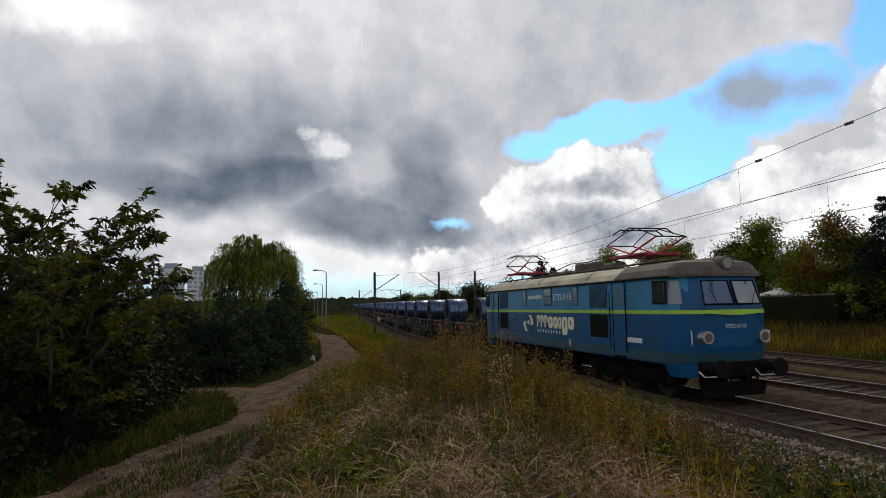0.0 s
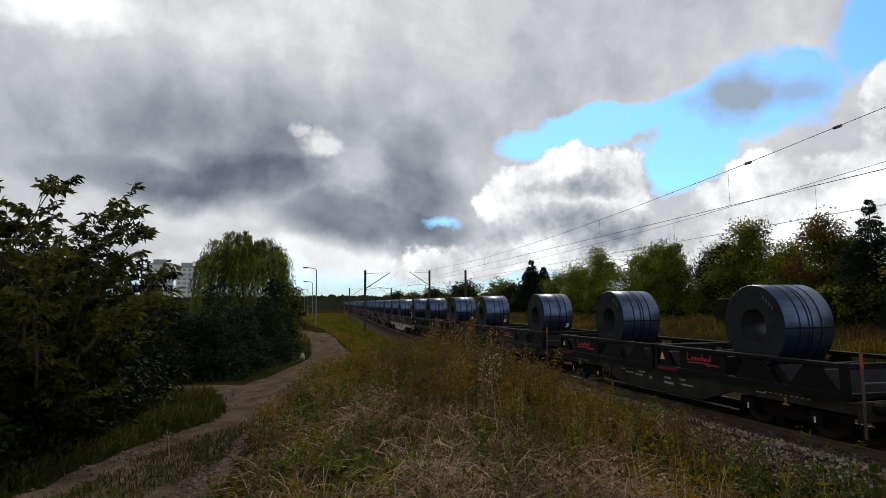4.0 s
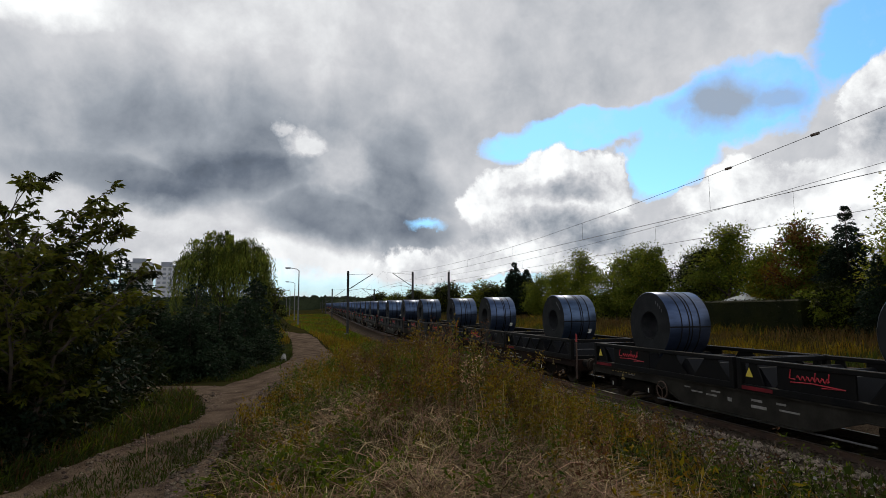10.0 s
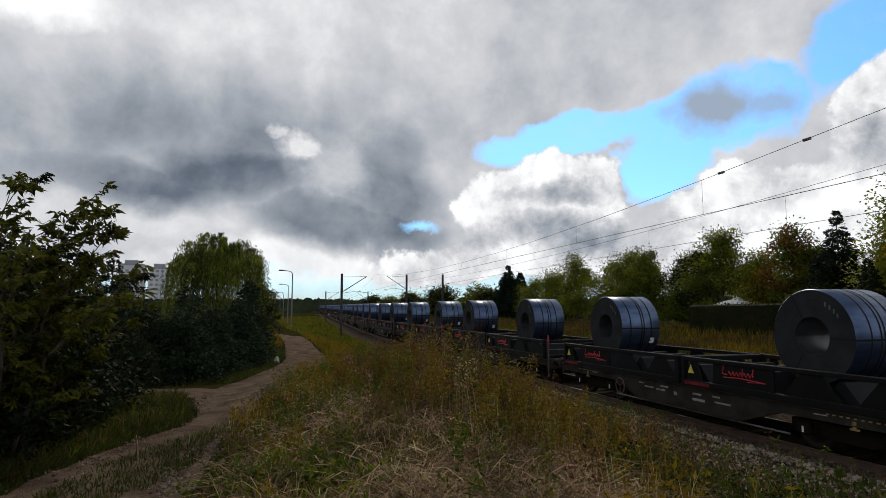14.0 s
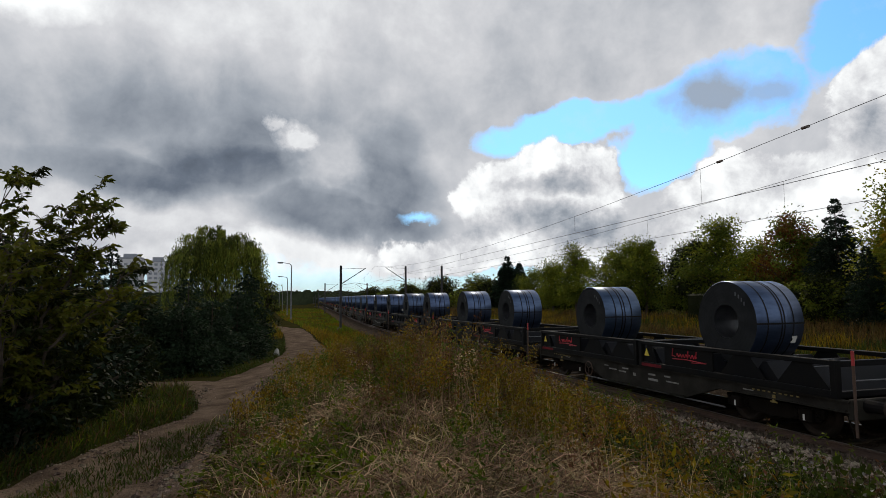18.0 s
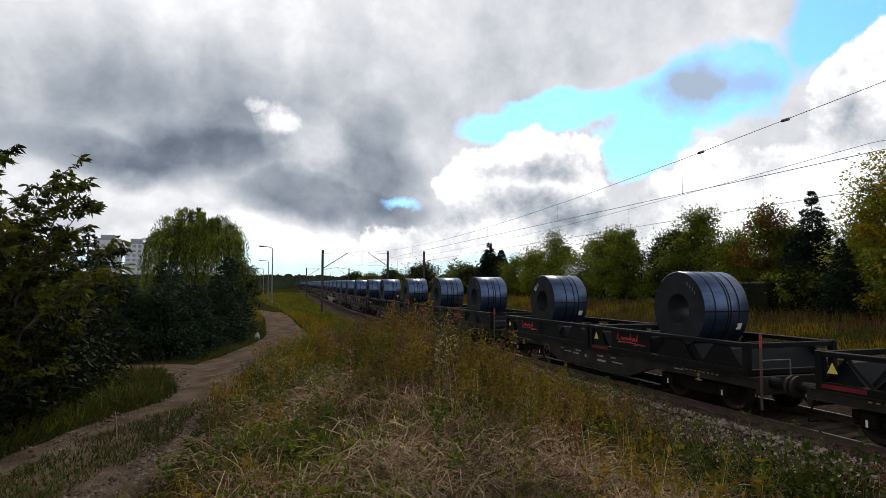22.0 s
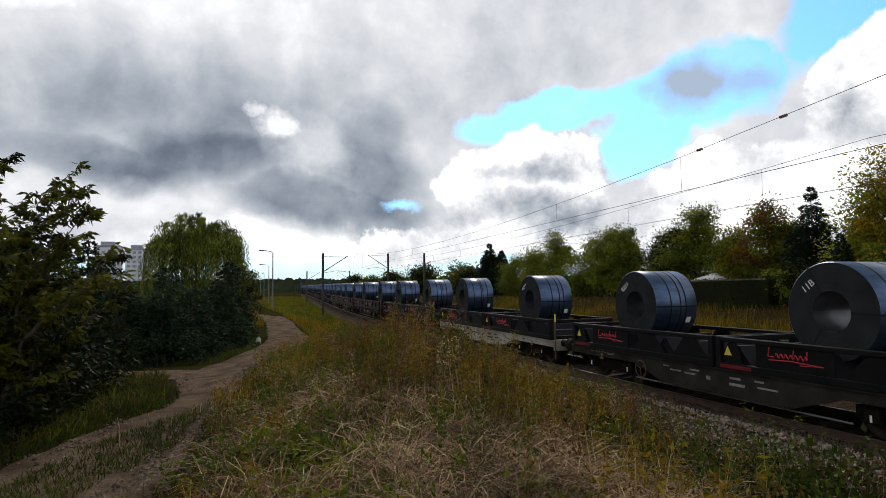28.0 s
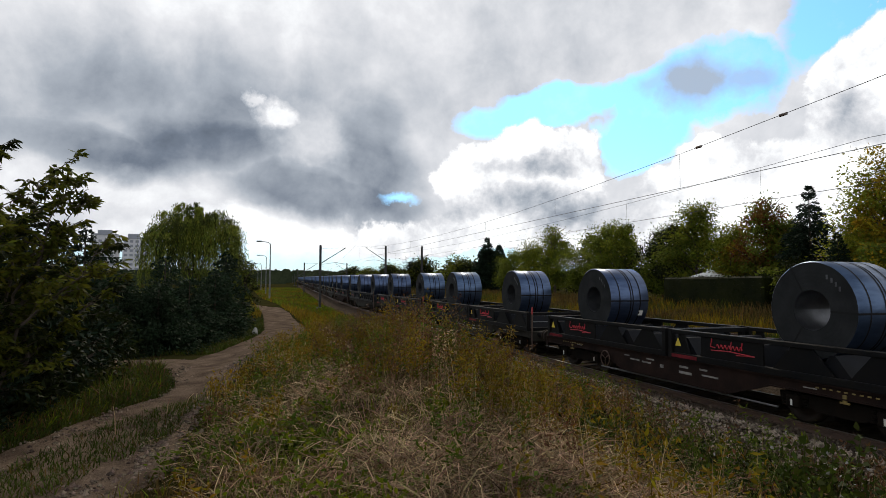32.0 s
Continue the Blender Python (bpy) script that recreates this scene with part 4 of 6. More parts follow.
def twiggy_tree(name, x, y, h, spread, label, seed, mats, size):
    """Many-stemmed young tree: limbs, side twigs, and drooping leaflets set along each twig."""
    h -= rise(y)
    r = np.random.RandomState(seed)
    ob = thing(name, None, None, label, "tree", "lane trees", at=pose(x, y, ground_z(x, y)))
    wood, base, way, tone = Shape(), [], [], []
    for i in range(15):
        ang = i * 2.399 + r.normal() * 0.2
        steep = r.uniform(0.15, 1.0)
        out = spread * (1.05 - 0.75 * steep ** 2)
        top = h * (0.42 + 0.58 * steep) * r.uniform(0.88, 1.0)
        pts = [Vector((0, 0, -0.2))]
        for k in range(1, 7):
            u = k / 6
            pts.append(Vector((math.cos(ang) * out * u ** 1.3, math.sin(ang) * out * u ** 1.3, top * u ** 0.85)) + Vector(r.normal(size=3)) * 0.07)
        for k in range(6):
            wood.tube(pts[k], pts[k + 1], 0.045 * (1 - k / 6.5), 0.045 * (1 - (k + 1) / 6.5), 5)
        for k in range(2, 7):
            for m in range(4):
                p0 = pts[k - 1].lerp(pts[k], r.rand())
                a2 = ang + r.normal() * 1.1 if r.rand() < 0.7 else r.rand() * 6.283
                ln = r.uniform(0.22, 0.60)
                d = Vector((math.cos(a2), math.sin(a2), r.uniform(0.1, 1.2))).normalized()
                p1 = p0 + d * ln
                wood.tube(p0, p1, 0.009, 0.005, 4, caps=False)
                tips = [(p0, p1, d, 15)]
                for b in range(3):
                    a3 = a2 + r.normal() * 1.0
                    d2 = Vector((math.cos(a3), math.sin(a3), r.uniform(-0.1, 0.9))).normalized()
                    q0 = p0.lerp(p1, r.uniform(0.2, 0.9))
                    q1 = q0 + d2 * r.uniform(0.12, 0.30)
                    wood.tube(q0, q1, 0.005, 0.003, 3, caps=False)
                    tips.append((q0, q1, d2, 10))
                shade = 1 if r.rand() < 0.22 else 0
                for q0, q1, d2, count in tips:
                    for u in range(count):
                        base.append(q0.lerp(q1, 1.02 - 0.75 * r.rand() ** 1.6))
                        a4 = r.rand() * 6.283
                        way.append((d2.x * 0.7 + math.cos(a4) * 0.8, d2.y * 0.7 + math.sin(a4) * 0.8, d2.z * 0.4 - 0.30 + r.normal() * 0.3))
                        tone.append(shade)
    part("trunk", wood, "bark", ob)
    base, way = np.array([tuple(b) for b in base]), np.array(way) + r.normal(size=(len(way), 3)) * 0.18
    part("crown", quads_mesh("crown", leaf_quads(r, base, way, size, size * 0.36, 0.55), mats, tone), None, ob)
    return ob


garden_edge()
# bushes and trees on the lane side
twiggy_tree("walnut_tree", -3.7, 10.9, 4.95, 2.0, "broad leafy young tree with long pointed green leaflets", 21, ["leaf_shade", "leaf_deep"], 0.15)
twiggy_tree("walnut_tree", -5.2, 11.2, 5.55, 2.3, "broad leafy young tree with long pointed green leaflets", 27, ["leaf_shade", "leaf_deep"], 0.15)
# elder leaves are coloured near-black to carry the thicket's shade
leafy_tree("elder_bush", -3.95, 12.8, 3.0, 1.6, 8000, 0.15, ["leaf_deep", "needle_dark"], "dense green roadside bush, leaves darkened for shade", "bush", seed=22, low=0.02, clumps=70, group="lane bushes")
leafy_tree("elder_bush", -5.0, 15.5, 3.7, 2.4, 9000, 0.17, ["leaf_deep", "needle_dark"], "tall green thicket beside the lane, leaves darkened for shade", "bush", seed=23, low=0.02, clumps=80, group="lane bushes")
leafy_tree("elder_bush", -4.75, 9.6, 1.9, 1.2, 6000, 0.13, ["leaf_deep", "needle_dark"], "low shadowed bush with yellowing leaves", "bush", seed=24, low=0.02, clumps=45, group="lane bushes")
leafy_tree("elder_bush", -7.2, 12.0, 3.5, 2.6, 8000, 0.18, ["leaf_deep", "needle_dark"], "tall green thicket beside the lane, leaves darkened for shade", "bush", seed=25, low=0.02, clumps=80, group="lane bushes")
conifer("spruce_tree", -5.2, 24.0, 4.7, 1.5, 9000, 0.20, "needle_dark", "slim dark spruce among the lane bushes", seed=31, group="lane conifers")
for i, (x, y, h, w) in enumerate(((-3.8, 22.2, 2.9, 1.5), (-2.6, 22.3, 2.5, 1.4), (-1.75, 23.8, 2.6, 1.4), (-0.95, 26.0, 3.0, 1.35), (-0.6, 28.8, 3.9, 1.3), (-4.9, 25.0, 3.9, 1.6), (-3.2, 29.5, 3.7, 1.6), (-6.3, 25.0, 4.0, 1.8))):
    conifer("pine_tree", x, y, h, w, 9000, 0.17, "needle", "bushy blue-green pine reaching to the ground", seed=40 + i, group="lane conifers", skirt=0.03, power=0.55)
willow(-2.45, 36.5, 7.25, 2.5)
leafy_tree("lane_bush", 0.2, 36.0, 4.3, 1.1, 5000, 0.12, ["leaf_deep", "leaf"], "dark leafy bush at the end of the pine row", "bush", seed=52, low=0.03, clumps=45, group="lane bushes")
leafy_tree("elder_bush", -9.0, 24.0, 4.6, 2.6, 7000, 0.2, ["leaf_deep", "needle_dark"], "tall green thicket beside the lane, leaves darkened for shade", "bush", seed=53, low=0.02, clumps=60, group="lane bushes")

# garden trees beyond the tracks
ROW = [(40.0, 94.5, 10.4, 2.4, 0), (41, 86, 7.6, 3.6, 1), (40, 78, 8.0, 3.6, 1), (40, 71.4, 10.1, 3.4, 1), (41, 65, 8.2, 3.4, 2), (40, 59, 9.0, 3.3, 2), (39.5, 55.5, 9.3, 2.9, 2),
       (41, 51, 6.9, 3.2, 3), (40, 47.5, 8.2, 3.2, 3), (40, 44.8, 9.2, 3.1, 2), (40.5, 41, 7.7, 3.0, 4), (40, 37.4, 9.3, 2.7, 5), (40.5, 36.0, 7.2, 2.4, 2), (39, 32.4, 9.3, 3.3, 6),
       (39.5, 28.6, 7.0, 2.3, 4), (38.0, 26.6, 9.9, 2.9, 4), (39, 23.0, 9.8, 3.2, 4), (38, 19, 9.4, 3.4, 4), (36, 14, 9.8, 3.5, 2), (36, 8, 9.5, 3.6, 2), (36, 1, 9.6, 3.8, 4)]
KIND = {1: (["leaf_bright", "leaf"], "round yellow-green tree at the meadow edge"), 2: (["leaf", "leaf_bright"], "dense green deciduous tree in the garden row"),
        3: (["leaf", "leaf_deep"], "low dark green tree in the garden row"), 4: (["leaf_bright", "leaf_yellow"], "green tree turning yellow in the garden row"),
        5: (["leaf_rust", "leaf"], "thin-crowned tree with reddish autumn leaves")}
for i, (x, y, h, w, k) in enumerate(ROW):
    if k == 0:
        conifer("spruce_tree", x, y, h, w * 1.7, 14000, 0.60, "needle_dark", "dark ragged spruce at the end of the garden row", seed=60 + i, group="garden trees")
        conifer("spruce_tree", x + 1.3, y - 2, h - 1.3, w * 1.5, 12000, 0.60, "needle_dark", "dark ragged spruce at the end of the garden row", seed=160 + i, group="garden trees")
    elif k == 6:
        conifer("spruce_tree", x, y, h, w, 24000, 0.30, "needle_dark", "tall dark pointed spruce among the garden trees", seed=60 + i, group="garden trees")
    else:
        mats, label = KIND[k]
        leafy_tree("garden_tree", x, y, h, w, 15000 if k != 5 else 8000, 0.23, mats, label, seed=60 + i, group="garden trees", low=0.08 if k != 5 else 0.3, clumps=75, width=0.6)
conifer("young_spruce", 35.0, 27.2, 5.2, 1.9, 9000, 0.24, "needle_dark", "bushy dark young spruce at the meadow edge", seed=91, group="garden trees")
for i in range(9):
    leafy_tree("garden_tree", 40 + 3.0 * (i % 2), 104 + i * 15, 6.0 + 1.3 * (i % 3), 5.5, 5000, 0.5, ["leaf_shade", "leaf"] if i % 2 else ["leaf_deep", "leaf_shade"], "distant rounded tree along the railway", seed=120 + i, group="garden trees", low=0.05, clumps=50, width=0.7)
for i in range(10):
    leafy_tree("garden_bush", 42.5 + (i % 2), 22 + i * 9.5, 3.6 + (i % 3) * 0.5, 3.4, 4200, 0.32, ["leaf_deep", "leaf"], "low dark bush filling the gaps of the garden row", "bush", seed=140 + i, group="garden bushes", low=0.02, clumps=45, width=0.6)

for i, (x, y, h, w, m) in enumerate(((35.5, 30.6, 3.4, 1.9, 0), (35.0, 24.6, 4.4, 2.0, 1), (35.5, 21.5, 4.8, 2.3, 1), (36.5, 17.5, 5.2, 2.5, 1), (35.5, 13.0, 5.0, 2.6, 0), (36, 33.2, 3.0, 1.8, 0))):
    leafy_tree("garden_bush", x, y, h, w, 6000, 0.24, ["leaf", "leaf_yellow"] if m else ["leaf_deep", "leaf"], "yellowing bush in front of the garden trees" if m else "dark bush in front of the garden trees", "bush", seed=170 + i, group="garden bushes", low=0.02, clumps=60, width=0.6)

# ---- grass and weeds ----
def blades(r, base, h, lean, width, curl=0.5):
    """Bent tapering stems, two quads each. lean: n x 2 sideways reach as part of the height."""
    n = len(base)
    hh = h[:, None]
    mid = base + np.c_[lean * hh * 0.35, h * 0.55]
    tip = base + np.c_[lean * hh, h * (1 - curl * np.minimum(0.9, np.linalg.norm(lean, axis=1)) * 0.6)]
    a = r.rand(n) * 6.283
    s = np.c_[np.cos(a), np.sin(a), np.zeros(n)] * width[:, None] * 0.5
    return np.concatenate([np.stack([base - s, base + s, mid + s * 0.8, mid - s * 0.8], 1), np.stack([mid - s * 0.8, mid + s * 0.8, tip + s * 0.12, tip - s * 0.12], 1)])


def arching(r, base, way, reach, rise, width):
    """Long stems that rise and bow over, three quads each."""
    n = len(base)
    pts = []
    for u in (0.0, 0.35, 0.7, 1.0):
        pts.append(base + np.c_[way * (reach * u ** 1.25)[:, None], rise * (1.9 * u - 1.25 * u * u)])
    a = r.rand(n) * 6.283
    side = np.c_[np.cos(a), np.sin(a), r.normal(size=n) * 0.4] * width[:, None] * 0.5
    return np.concatenate([np.stack([p - side * k, p + side * k, q + side * m, q - side * m], 1) for p, q, k, m in zip(pts, pts[1:], (1, 0.9, 0.7), (0.9, 0.7, 0.25))])


def scatter(r, n, x0, x1, y0, y1, keep):
    """Points on the ground, kept with the chance keep(x, y); more of them near the viewer."""
    out = []
    while len(out) < n:
        x = r.uniform(x0, x1, n)
        y = y0 + (y1 - y0) * r.rand(n) ** 1.5
        for a, b, c in zip(x, y, r.rand(n)):
            if c < keep(a, b):
                out.append((a, b, ground_z(a, b) - 0.02))
                if len(out) == n:
                    break
    return np.array(out)


def lane_edge(y):
    return float(np.interp(y, [p[1] for p in LANE], [p[0] + p[2] / 2 for p in LANE]))


def lane_far_edge(y):
    if 17.5 < y < 21.2:
        return -12.0
    return float(np.interp(y, [p[1] for p in LANE], [p[0] - p[2] / 2 for p in LANE]))


def lane_median(y):
    """Grass strip between the two ruts."""
    return float(np.interp(y, [3, 6, 9, 10, 12, 13.8, 14.9], [-5.2, -3.3, -2.15, -1.83, -1.2, -0.72, -0.3]))


def bank(x, y):
    e = lane_edge(y)
    if x < e + 0.05 or x > 9.0:
        return 0.0
    return min(1.0, 0.25 + (x - e) * 0.8) * (1 - 0.75 * smoothstep(7.6, 8.9, x)) * (0.45 + 0.75 * (0.5 + fold(x, y, 1.3, 1.0)))


def stuff(name, corners, mats, label, mi=None):
    ob = new(name, quads_mesh(name, corners, mats, mi))
    return tagged(ob, label, "grass", kind="stuff")


def low_side(p):
    """Growth stays low towards the lane and on the far side of the bank."""
    return np.array([0.62 + 0.38 * smoothstep(1.3, 3.4, x - 0.10 * max(0.0, y - 11)) for x, y in p[:, :2]])


def crest(p):
    """The tallest weeds stand on the hump of the bank."""
    return 1 + 0.45 * np.exp(-((p[:, 0] - 3.9) / 1.6) ** 2 - ((p[:, 1] - 12.3) / 2.6) ** 2)


def weeds():
    r = np.random.RandomState(3)
    # ground-covering grass on the bank
    p = scatter(r, 52000, -4, 9.2, 1.6, 30, bank)
    n = len(p)
    ln = r.normal(size=(n, 2)) * 0.45
    q = blades(r, p, r.uniform(0.08, 0.34, n), ln, r.uniform(0.008, 0.020, n))
    # grass darkens towards the ballast, the shadow there put into the blade colour
    mi = np.tile(np.array([2 if d < 0.9 * smoothstep(4.2, 6.6, a) else (0 if fold(a, b, 1.6, 4.0) + 0.25 * c > -0.05 else 1) for a, b, c, d in zip(p[:, 0], p[:, 1], r.normal(size=n), r.rand(n))]), 2)
    stuff("grass", q, ["grass_green", "grass_dry", "grass_dark"], "short mixed green and dry grass on the bank", mi)
    # dry straw-coloured stems lying criss-cross
    c = scatter(r, 1350, -0.4, 8.2, 2.6, 17, lambda x, y: (bank(x, y) if x > lane_edge(y) + 0.5 else 0.0) * (0.22 + 1.6 * max(0, fold(x, y, 2.6, 7.0) + 0.20)) * (1 - 0.6 * smoothstep(9.5, 13, y)) * (1 - 0.75 * smoothstep(4.6, 6.6, x)))
    k = 20
    idx = np.repeat(np.arange(len(c)), k)
    n = len(idx)
    p = c[idx] + np.c_[r.normal(size=(n, 2)) * 0.16, np.zeros(n)]
    turn = (r.rand(len(c)) * 6.283)[idx] + r.normal(size=n) * 0.75
    size = (0.6 + 0.6 * r.rand(len(c)))[idx]
    q = arching(r, p, np.c_[np.cos(turn), np.sin(turn)], r.uniform(0.25, 0.85, n) * size, r.uniform(0.22, 0.55, n) * size, r.uniform(0.007, 0.015, n))
    stuff("dry_stems", q, ["stalk", "straw"], "tangle of dry grey-brown weed stems", np.tile((r.rand(len(c)) < 0.45).astype(int)[idx], 3))
    # upright weeds with feathery brown and golden heads
    p = scatter(r, 3400, -0.5, 8.8, 3.5, 30, lambda x, y: bank(x, y) * (0.10 + max(0, fold(x, y, 2.6, 11.0) + 0.25)) * (0.10 + 0.90 * smoothstep(7, 11.5, y) + 0.35 * smoothstep(5.5, 7.5, x)))
    n = len(p)
    h = r.uniform(0.50, 1.15, n) * low_side(p) * crest(p)
    lean = r.normal(size=(n, 2)) * 0.16
    stem = blades(r, p, h, lean, np.full(n, 0.010), 0.2)
    stuff("weed_stems", stem, "stalk", "upright brown weed stems")
    k = 26
    idx = np.repeat(np.arange(n), k)
    u = r.uniform(0.35, 1.05, n * k)
    base = p[idx] + np.c_[lean[idx] * h[idx, None] * u[:, None], h[idx] * u] + r.normal(size=(n * k, 3)) * 0.035
    tone = np.array([0 if fold(a, b, 3.0, 13.0) > 0.05 + 0.25 * smoothstep(4.5, 7, a) - 0.4 * smoothstep(10.5, 13, b) * smoothstep(4.5, 3.0, a) else (1 if fold(a, b, 1.7, 17.0) > 0.16 else 2) for a, b in p[:, :2]])
    q = leaf_quads(r, base, r.normal(size=(n * k, 3)) + [0, 0, 0.4], 0.09, 0.028, 0.4)
    stuff("weed_leaves", q, ["grass_gold", "brown_head", "weed_leaf"], "small golden, brown and green weed leaves", tone[idx])
    # tall feathery plumes on the crest of the bank
    p = scatter(r, 420, 1.8, 6.8, 9.5, 17, lambda x, y: bank(x, y))
    n = len(p)
    h = r.uniform(0.7, 1.25, n) * low_side(p) * crest(p)
    lean = r.normal(size=(n, 2)) * 0.14
    stuff("plume_stems", blades(r, p, h, lean, np.full(n, 0.012), 0.2), "straw", "tall dry weed stems on the crest of the bank")
    k = 60
    idx = np.repeat(np.arange(n), k)
    u = r.uniform(0.62, 1.06, n * k)
    base = p[idx] + np.c_[lean[idx] * h[idx, None] * u[:, None], h[idx] * u] + r.normal(size=(n * k, 3)) * np.array([0.05, 0.05, 0.03])
    stuff("plumes", leaf_quads(r, base, r.normal(size=(n * k, 3)) + [0, 0, 0.5], 0.07, 0.022, 0.2), ["brown_head", "grass_gold", "stalk"], "feathery golden and brown seed plumes", r.choice(3, n, p=[0.45, 0.5, 0.05])[idx])
    # low broad-leaved green weeds
    p = scatter(r, 800, -1.6, 9.0, 1.8, 16, lambda x, y: bank(x, y) * (max(0, fold(x, y, 1.5, 19.0) + 0.12) * 1.6 + 0.22 * math.exp(-((x - 0.3) / 1.3) ** 2 - ((y - 6.6) / 1.6) ** 2)))
    n = len(p)
    k = 22
    idx = np.repeat(np.arange(n), k)
    base = p[idx] + np.c_[r.normal(size=(n * k, 2)) * 0.11, r.uniform(0.03, 0.38, n * k)]
    stuff("weed_clumps", leaf_quads(r, base, r.normal(size=(n * k, 3)) + [0, 0, 0.3], 0.10, 0.045, 0.3), ["weed_leaf", "grass_green"], "low leafy green weeds", (r.rand(n) < 0.5).astype(int)[idx])
    # broad-leaved weeds along the ballast edge, their dark colours standing in for shadow
    p = scatter(r, 900, 4.6, 8.8, 3.0, 17, lambda x, y: bank(x, y) * (0.25 + 1.5 * max(0, fold(x, y, 1.2, 41.0) + 0.15)) * smoothstep(4.6, 6.4, x))
    n = len(p)
    k = 34
    idx = np.repeat(np.arange(n), k)
    tall = r.uniform(0.25, 0.75, n)[idx]
    u = r.rand(n * k)
    base = p[idx] + np.c_[r.normal(size=(n * k, 2)) * (0.06 + 0.10 * u)[:, None], 0.03 + u * tall]
    stuff("ballast_weeds", leaf_quads(r, base, r.normal(size=(n * k, 3)) + [0, 0, 0.3], 0.10, 0.04, 0.4), ["grass_dark", "leaf_deep", "brown_head"], "green and brown weeds at the foot of the ballast, darkened for shadow", r.choice(3, n, p=[0.5, 0.35, 0.15])[idx])
    # lane middle strip and far verge
    p = scatter(r, 36000, -7.5, 3.5, 3.5, 36, lambda x, y: 1.0 if (lane_far_edge(y) - 1.6 < x < lane_far_edge(y) + 0.1) else (1.0 if abs(x - lane_median(y)) < (0.62 - 0.62 * smoothstep(9.5, 15.6, y)) * (1 + 0.5 * fold(x, y, 0.7, 3.0)) and y < 14.9 else 0.0))
    n = len(p)
    stuff("verge_grass", blades(r, p, r.uniform(0.05, 0.22, n), r.normal(size=(n, 2)) * 0.5, r.uniform(0.012, 0.024, n)), ["grass_dark", "grass_dry"], "short grass along and between the lane ruts", np.tile((r.rand(n) < 0.12).astype(int), 2))
    # single dry stalks standing in the middle strip
    p = np.array([(x, y, ground_z(x, y)) for x, y in ((-0.95, 12.6), (-0.78, 12.9), (-1.5, 11.3), (-1.2, 11.9), (-0.6, 13.4), (-1.75, 10.4), (-1.3, 10.9), (-0.9, 11.6))])
    n = len(p)
    stuff("lane_stalks", arching(r, p, r.normal(size=(n, 2)), np.full(n, 0.12), r.uniform(0.35, 0.75, n), np.full(n, 0.014)), "stalk", "single dry stalks in the grass between the ruts")
    # taller green growth at the foot of the bushes
    p = scatter(r, 9000, -4.2, -0.8, 9.5, 18.6, lambda x, y: 1.0 if lane_far_edge(min(y, 17.4)) - 1.3 < x < lane_far_edge(min(y, 17.4)) - 0.1 else 0.0)
    n = len(p)
    stuff("verge_weeds", blades(r, p, r.uniform(0.08, 0.42, n) * (0.7 + 0.9 * r.rand(n) ** 3), r.normal(size=(n, 2)) * 0.5, r.uniform(0.012, 0.026, n)), ["grass_dark", "grass_green", "brown_head"], "tangled green weeds at the foot of the bushes", np.tile(r.choice(3, n, p=[0.5, 0.25, 0.25]), 2))
    # meadow strip left of the tracks further on
    p = scatter(r, 42000, -2, 18, 24, 190, lambda x, y: 1.0 if lane_edge(min(y, 46)) < x < 8.7 + track_shift(y) else (0.6 if x < lane_far_edge(min(y, 46)) and x > -2 and y > 37 else 0))
    n = len(p)
    stuff("meadow_grass", blades(r, p, r.uniform(0.15, 0.55, n), r.normal(size=(n, 2)) * 0.3, r.uniform(0.02, 0.04, n) * (0.6 + p[:, 1] / 50)), ["grass_green", "grass_gold", "grass_dry"], "tall uneven grass between the lane and the tracks",
          np.tile(np.array([1 if fold(a, b, 7.0, 23.0) > 0.12 else (0 if fold(a, b, 3.0, 29.0) > -0.2 else 2) for a, b in p[:, :2]]), 2))
    # meadow beyond the tracks
    p = scatter(r, 34000, 22.6, 36, 6, 100, lambda x, y: 1.0 if x > 22.8 else 0.4)
    n = len(p)
    stuff("meadow_grass", blades(r, p, r.uniform(0.3, 0.95, n), r.normal(size=(n, 2)) * 0.25, r.uniform(0.02, 0.05, n)), ["grass_dry", "grass_gold", "grass_dark"], "tall golden-brown grass beyond the tracks",
          np.tile(np.array([0 if fold(a, b, 6.0, 31.0) > -0.05 else (1 if fold(a, b, 3.0, 37.0) > -0.1 else 2) for a, b in p[:, :2]]), 2))


weeds()


def vine_clump():
    """Broad-leaved climbing weed at the ballast edge, nearest to the viewer."""
    r = np.random.RandomState(77)
    ob = thing("hop_vine", None, None, "leafy green vine with pale seed heads at the ballast edge", "weed", at=pose(7.6, 6.2, ground_z(7.6, 6.2)))
    st, ls = Shape(), []
    for i in range(30):
        x, y = r.normal() * 0.55, r.normal() * 0.5
        top = Vector((x * 1.3 + r.normal() * 0.1, y * 1.3, r.uniform(0.4, 1.25)))
        st.path([(x, y, -0.1), (x * 1.1, y * 1.1, top.z * 0.6), top], 0.006, 4)
        m = 16
        u = r.rand(m)
        base = np.c_[x * (1 + 0.3 * u), y * (1 + 0.3 * u), top.z * (0.15 + 0.9 * u)] + r.normal(size=(m, 3)) * 0.06
        ls.append(leaf_quads(r, base, r.normal(size=(m, 3)), 0.14, 0.10, 0.4))
    part("stem", st, "grass_dark", ob)
    tagged(part("leaves", quads_mesh("leaves", np.concatenate(ls), "grass_dark"), None, ob), kind="stuff")
    heads = np.c_[r.normal(size=(60, 2)) * 0.7, r.uniform(0.5, 1.2, 60)]
    part("seed_head", quads_mesh("seed_head", leaf_quads(r, heads, r.normal(size=(60, 3)), 0.05, 0.05), "mark_grey"), None, ob)


vine_clump()


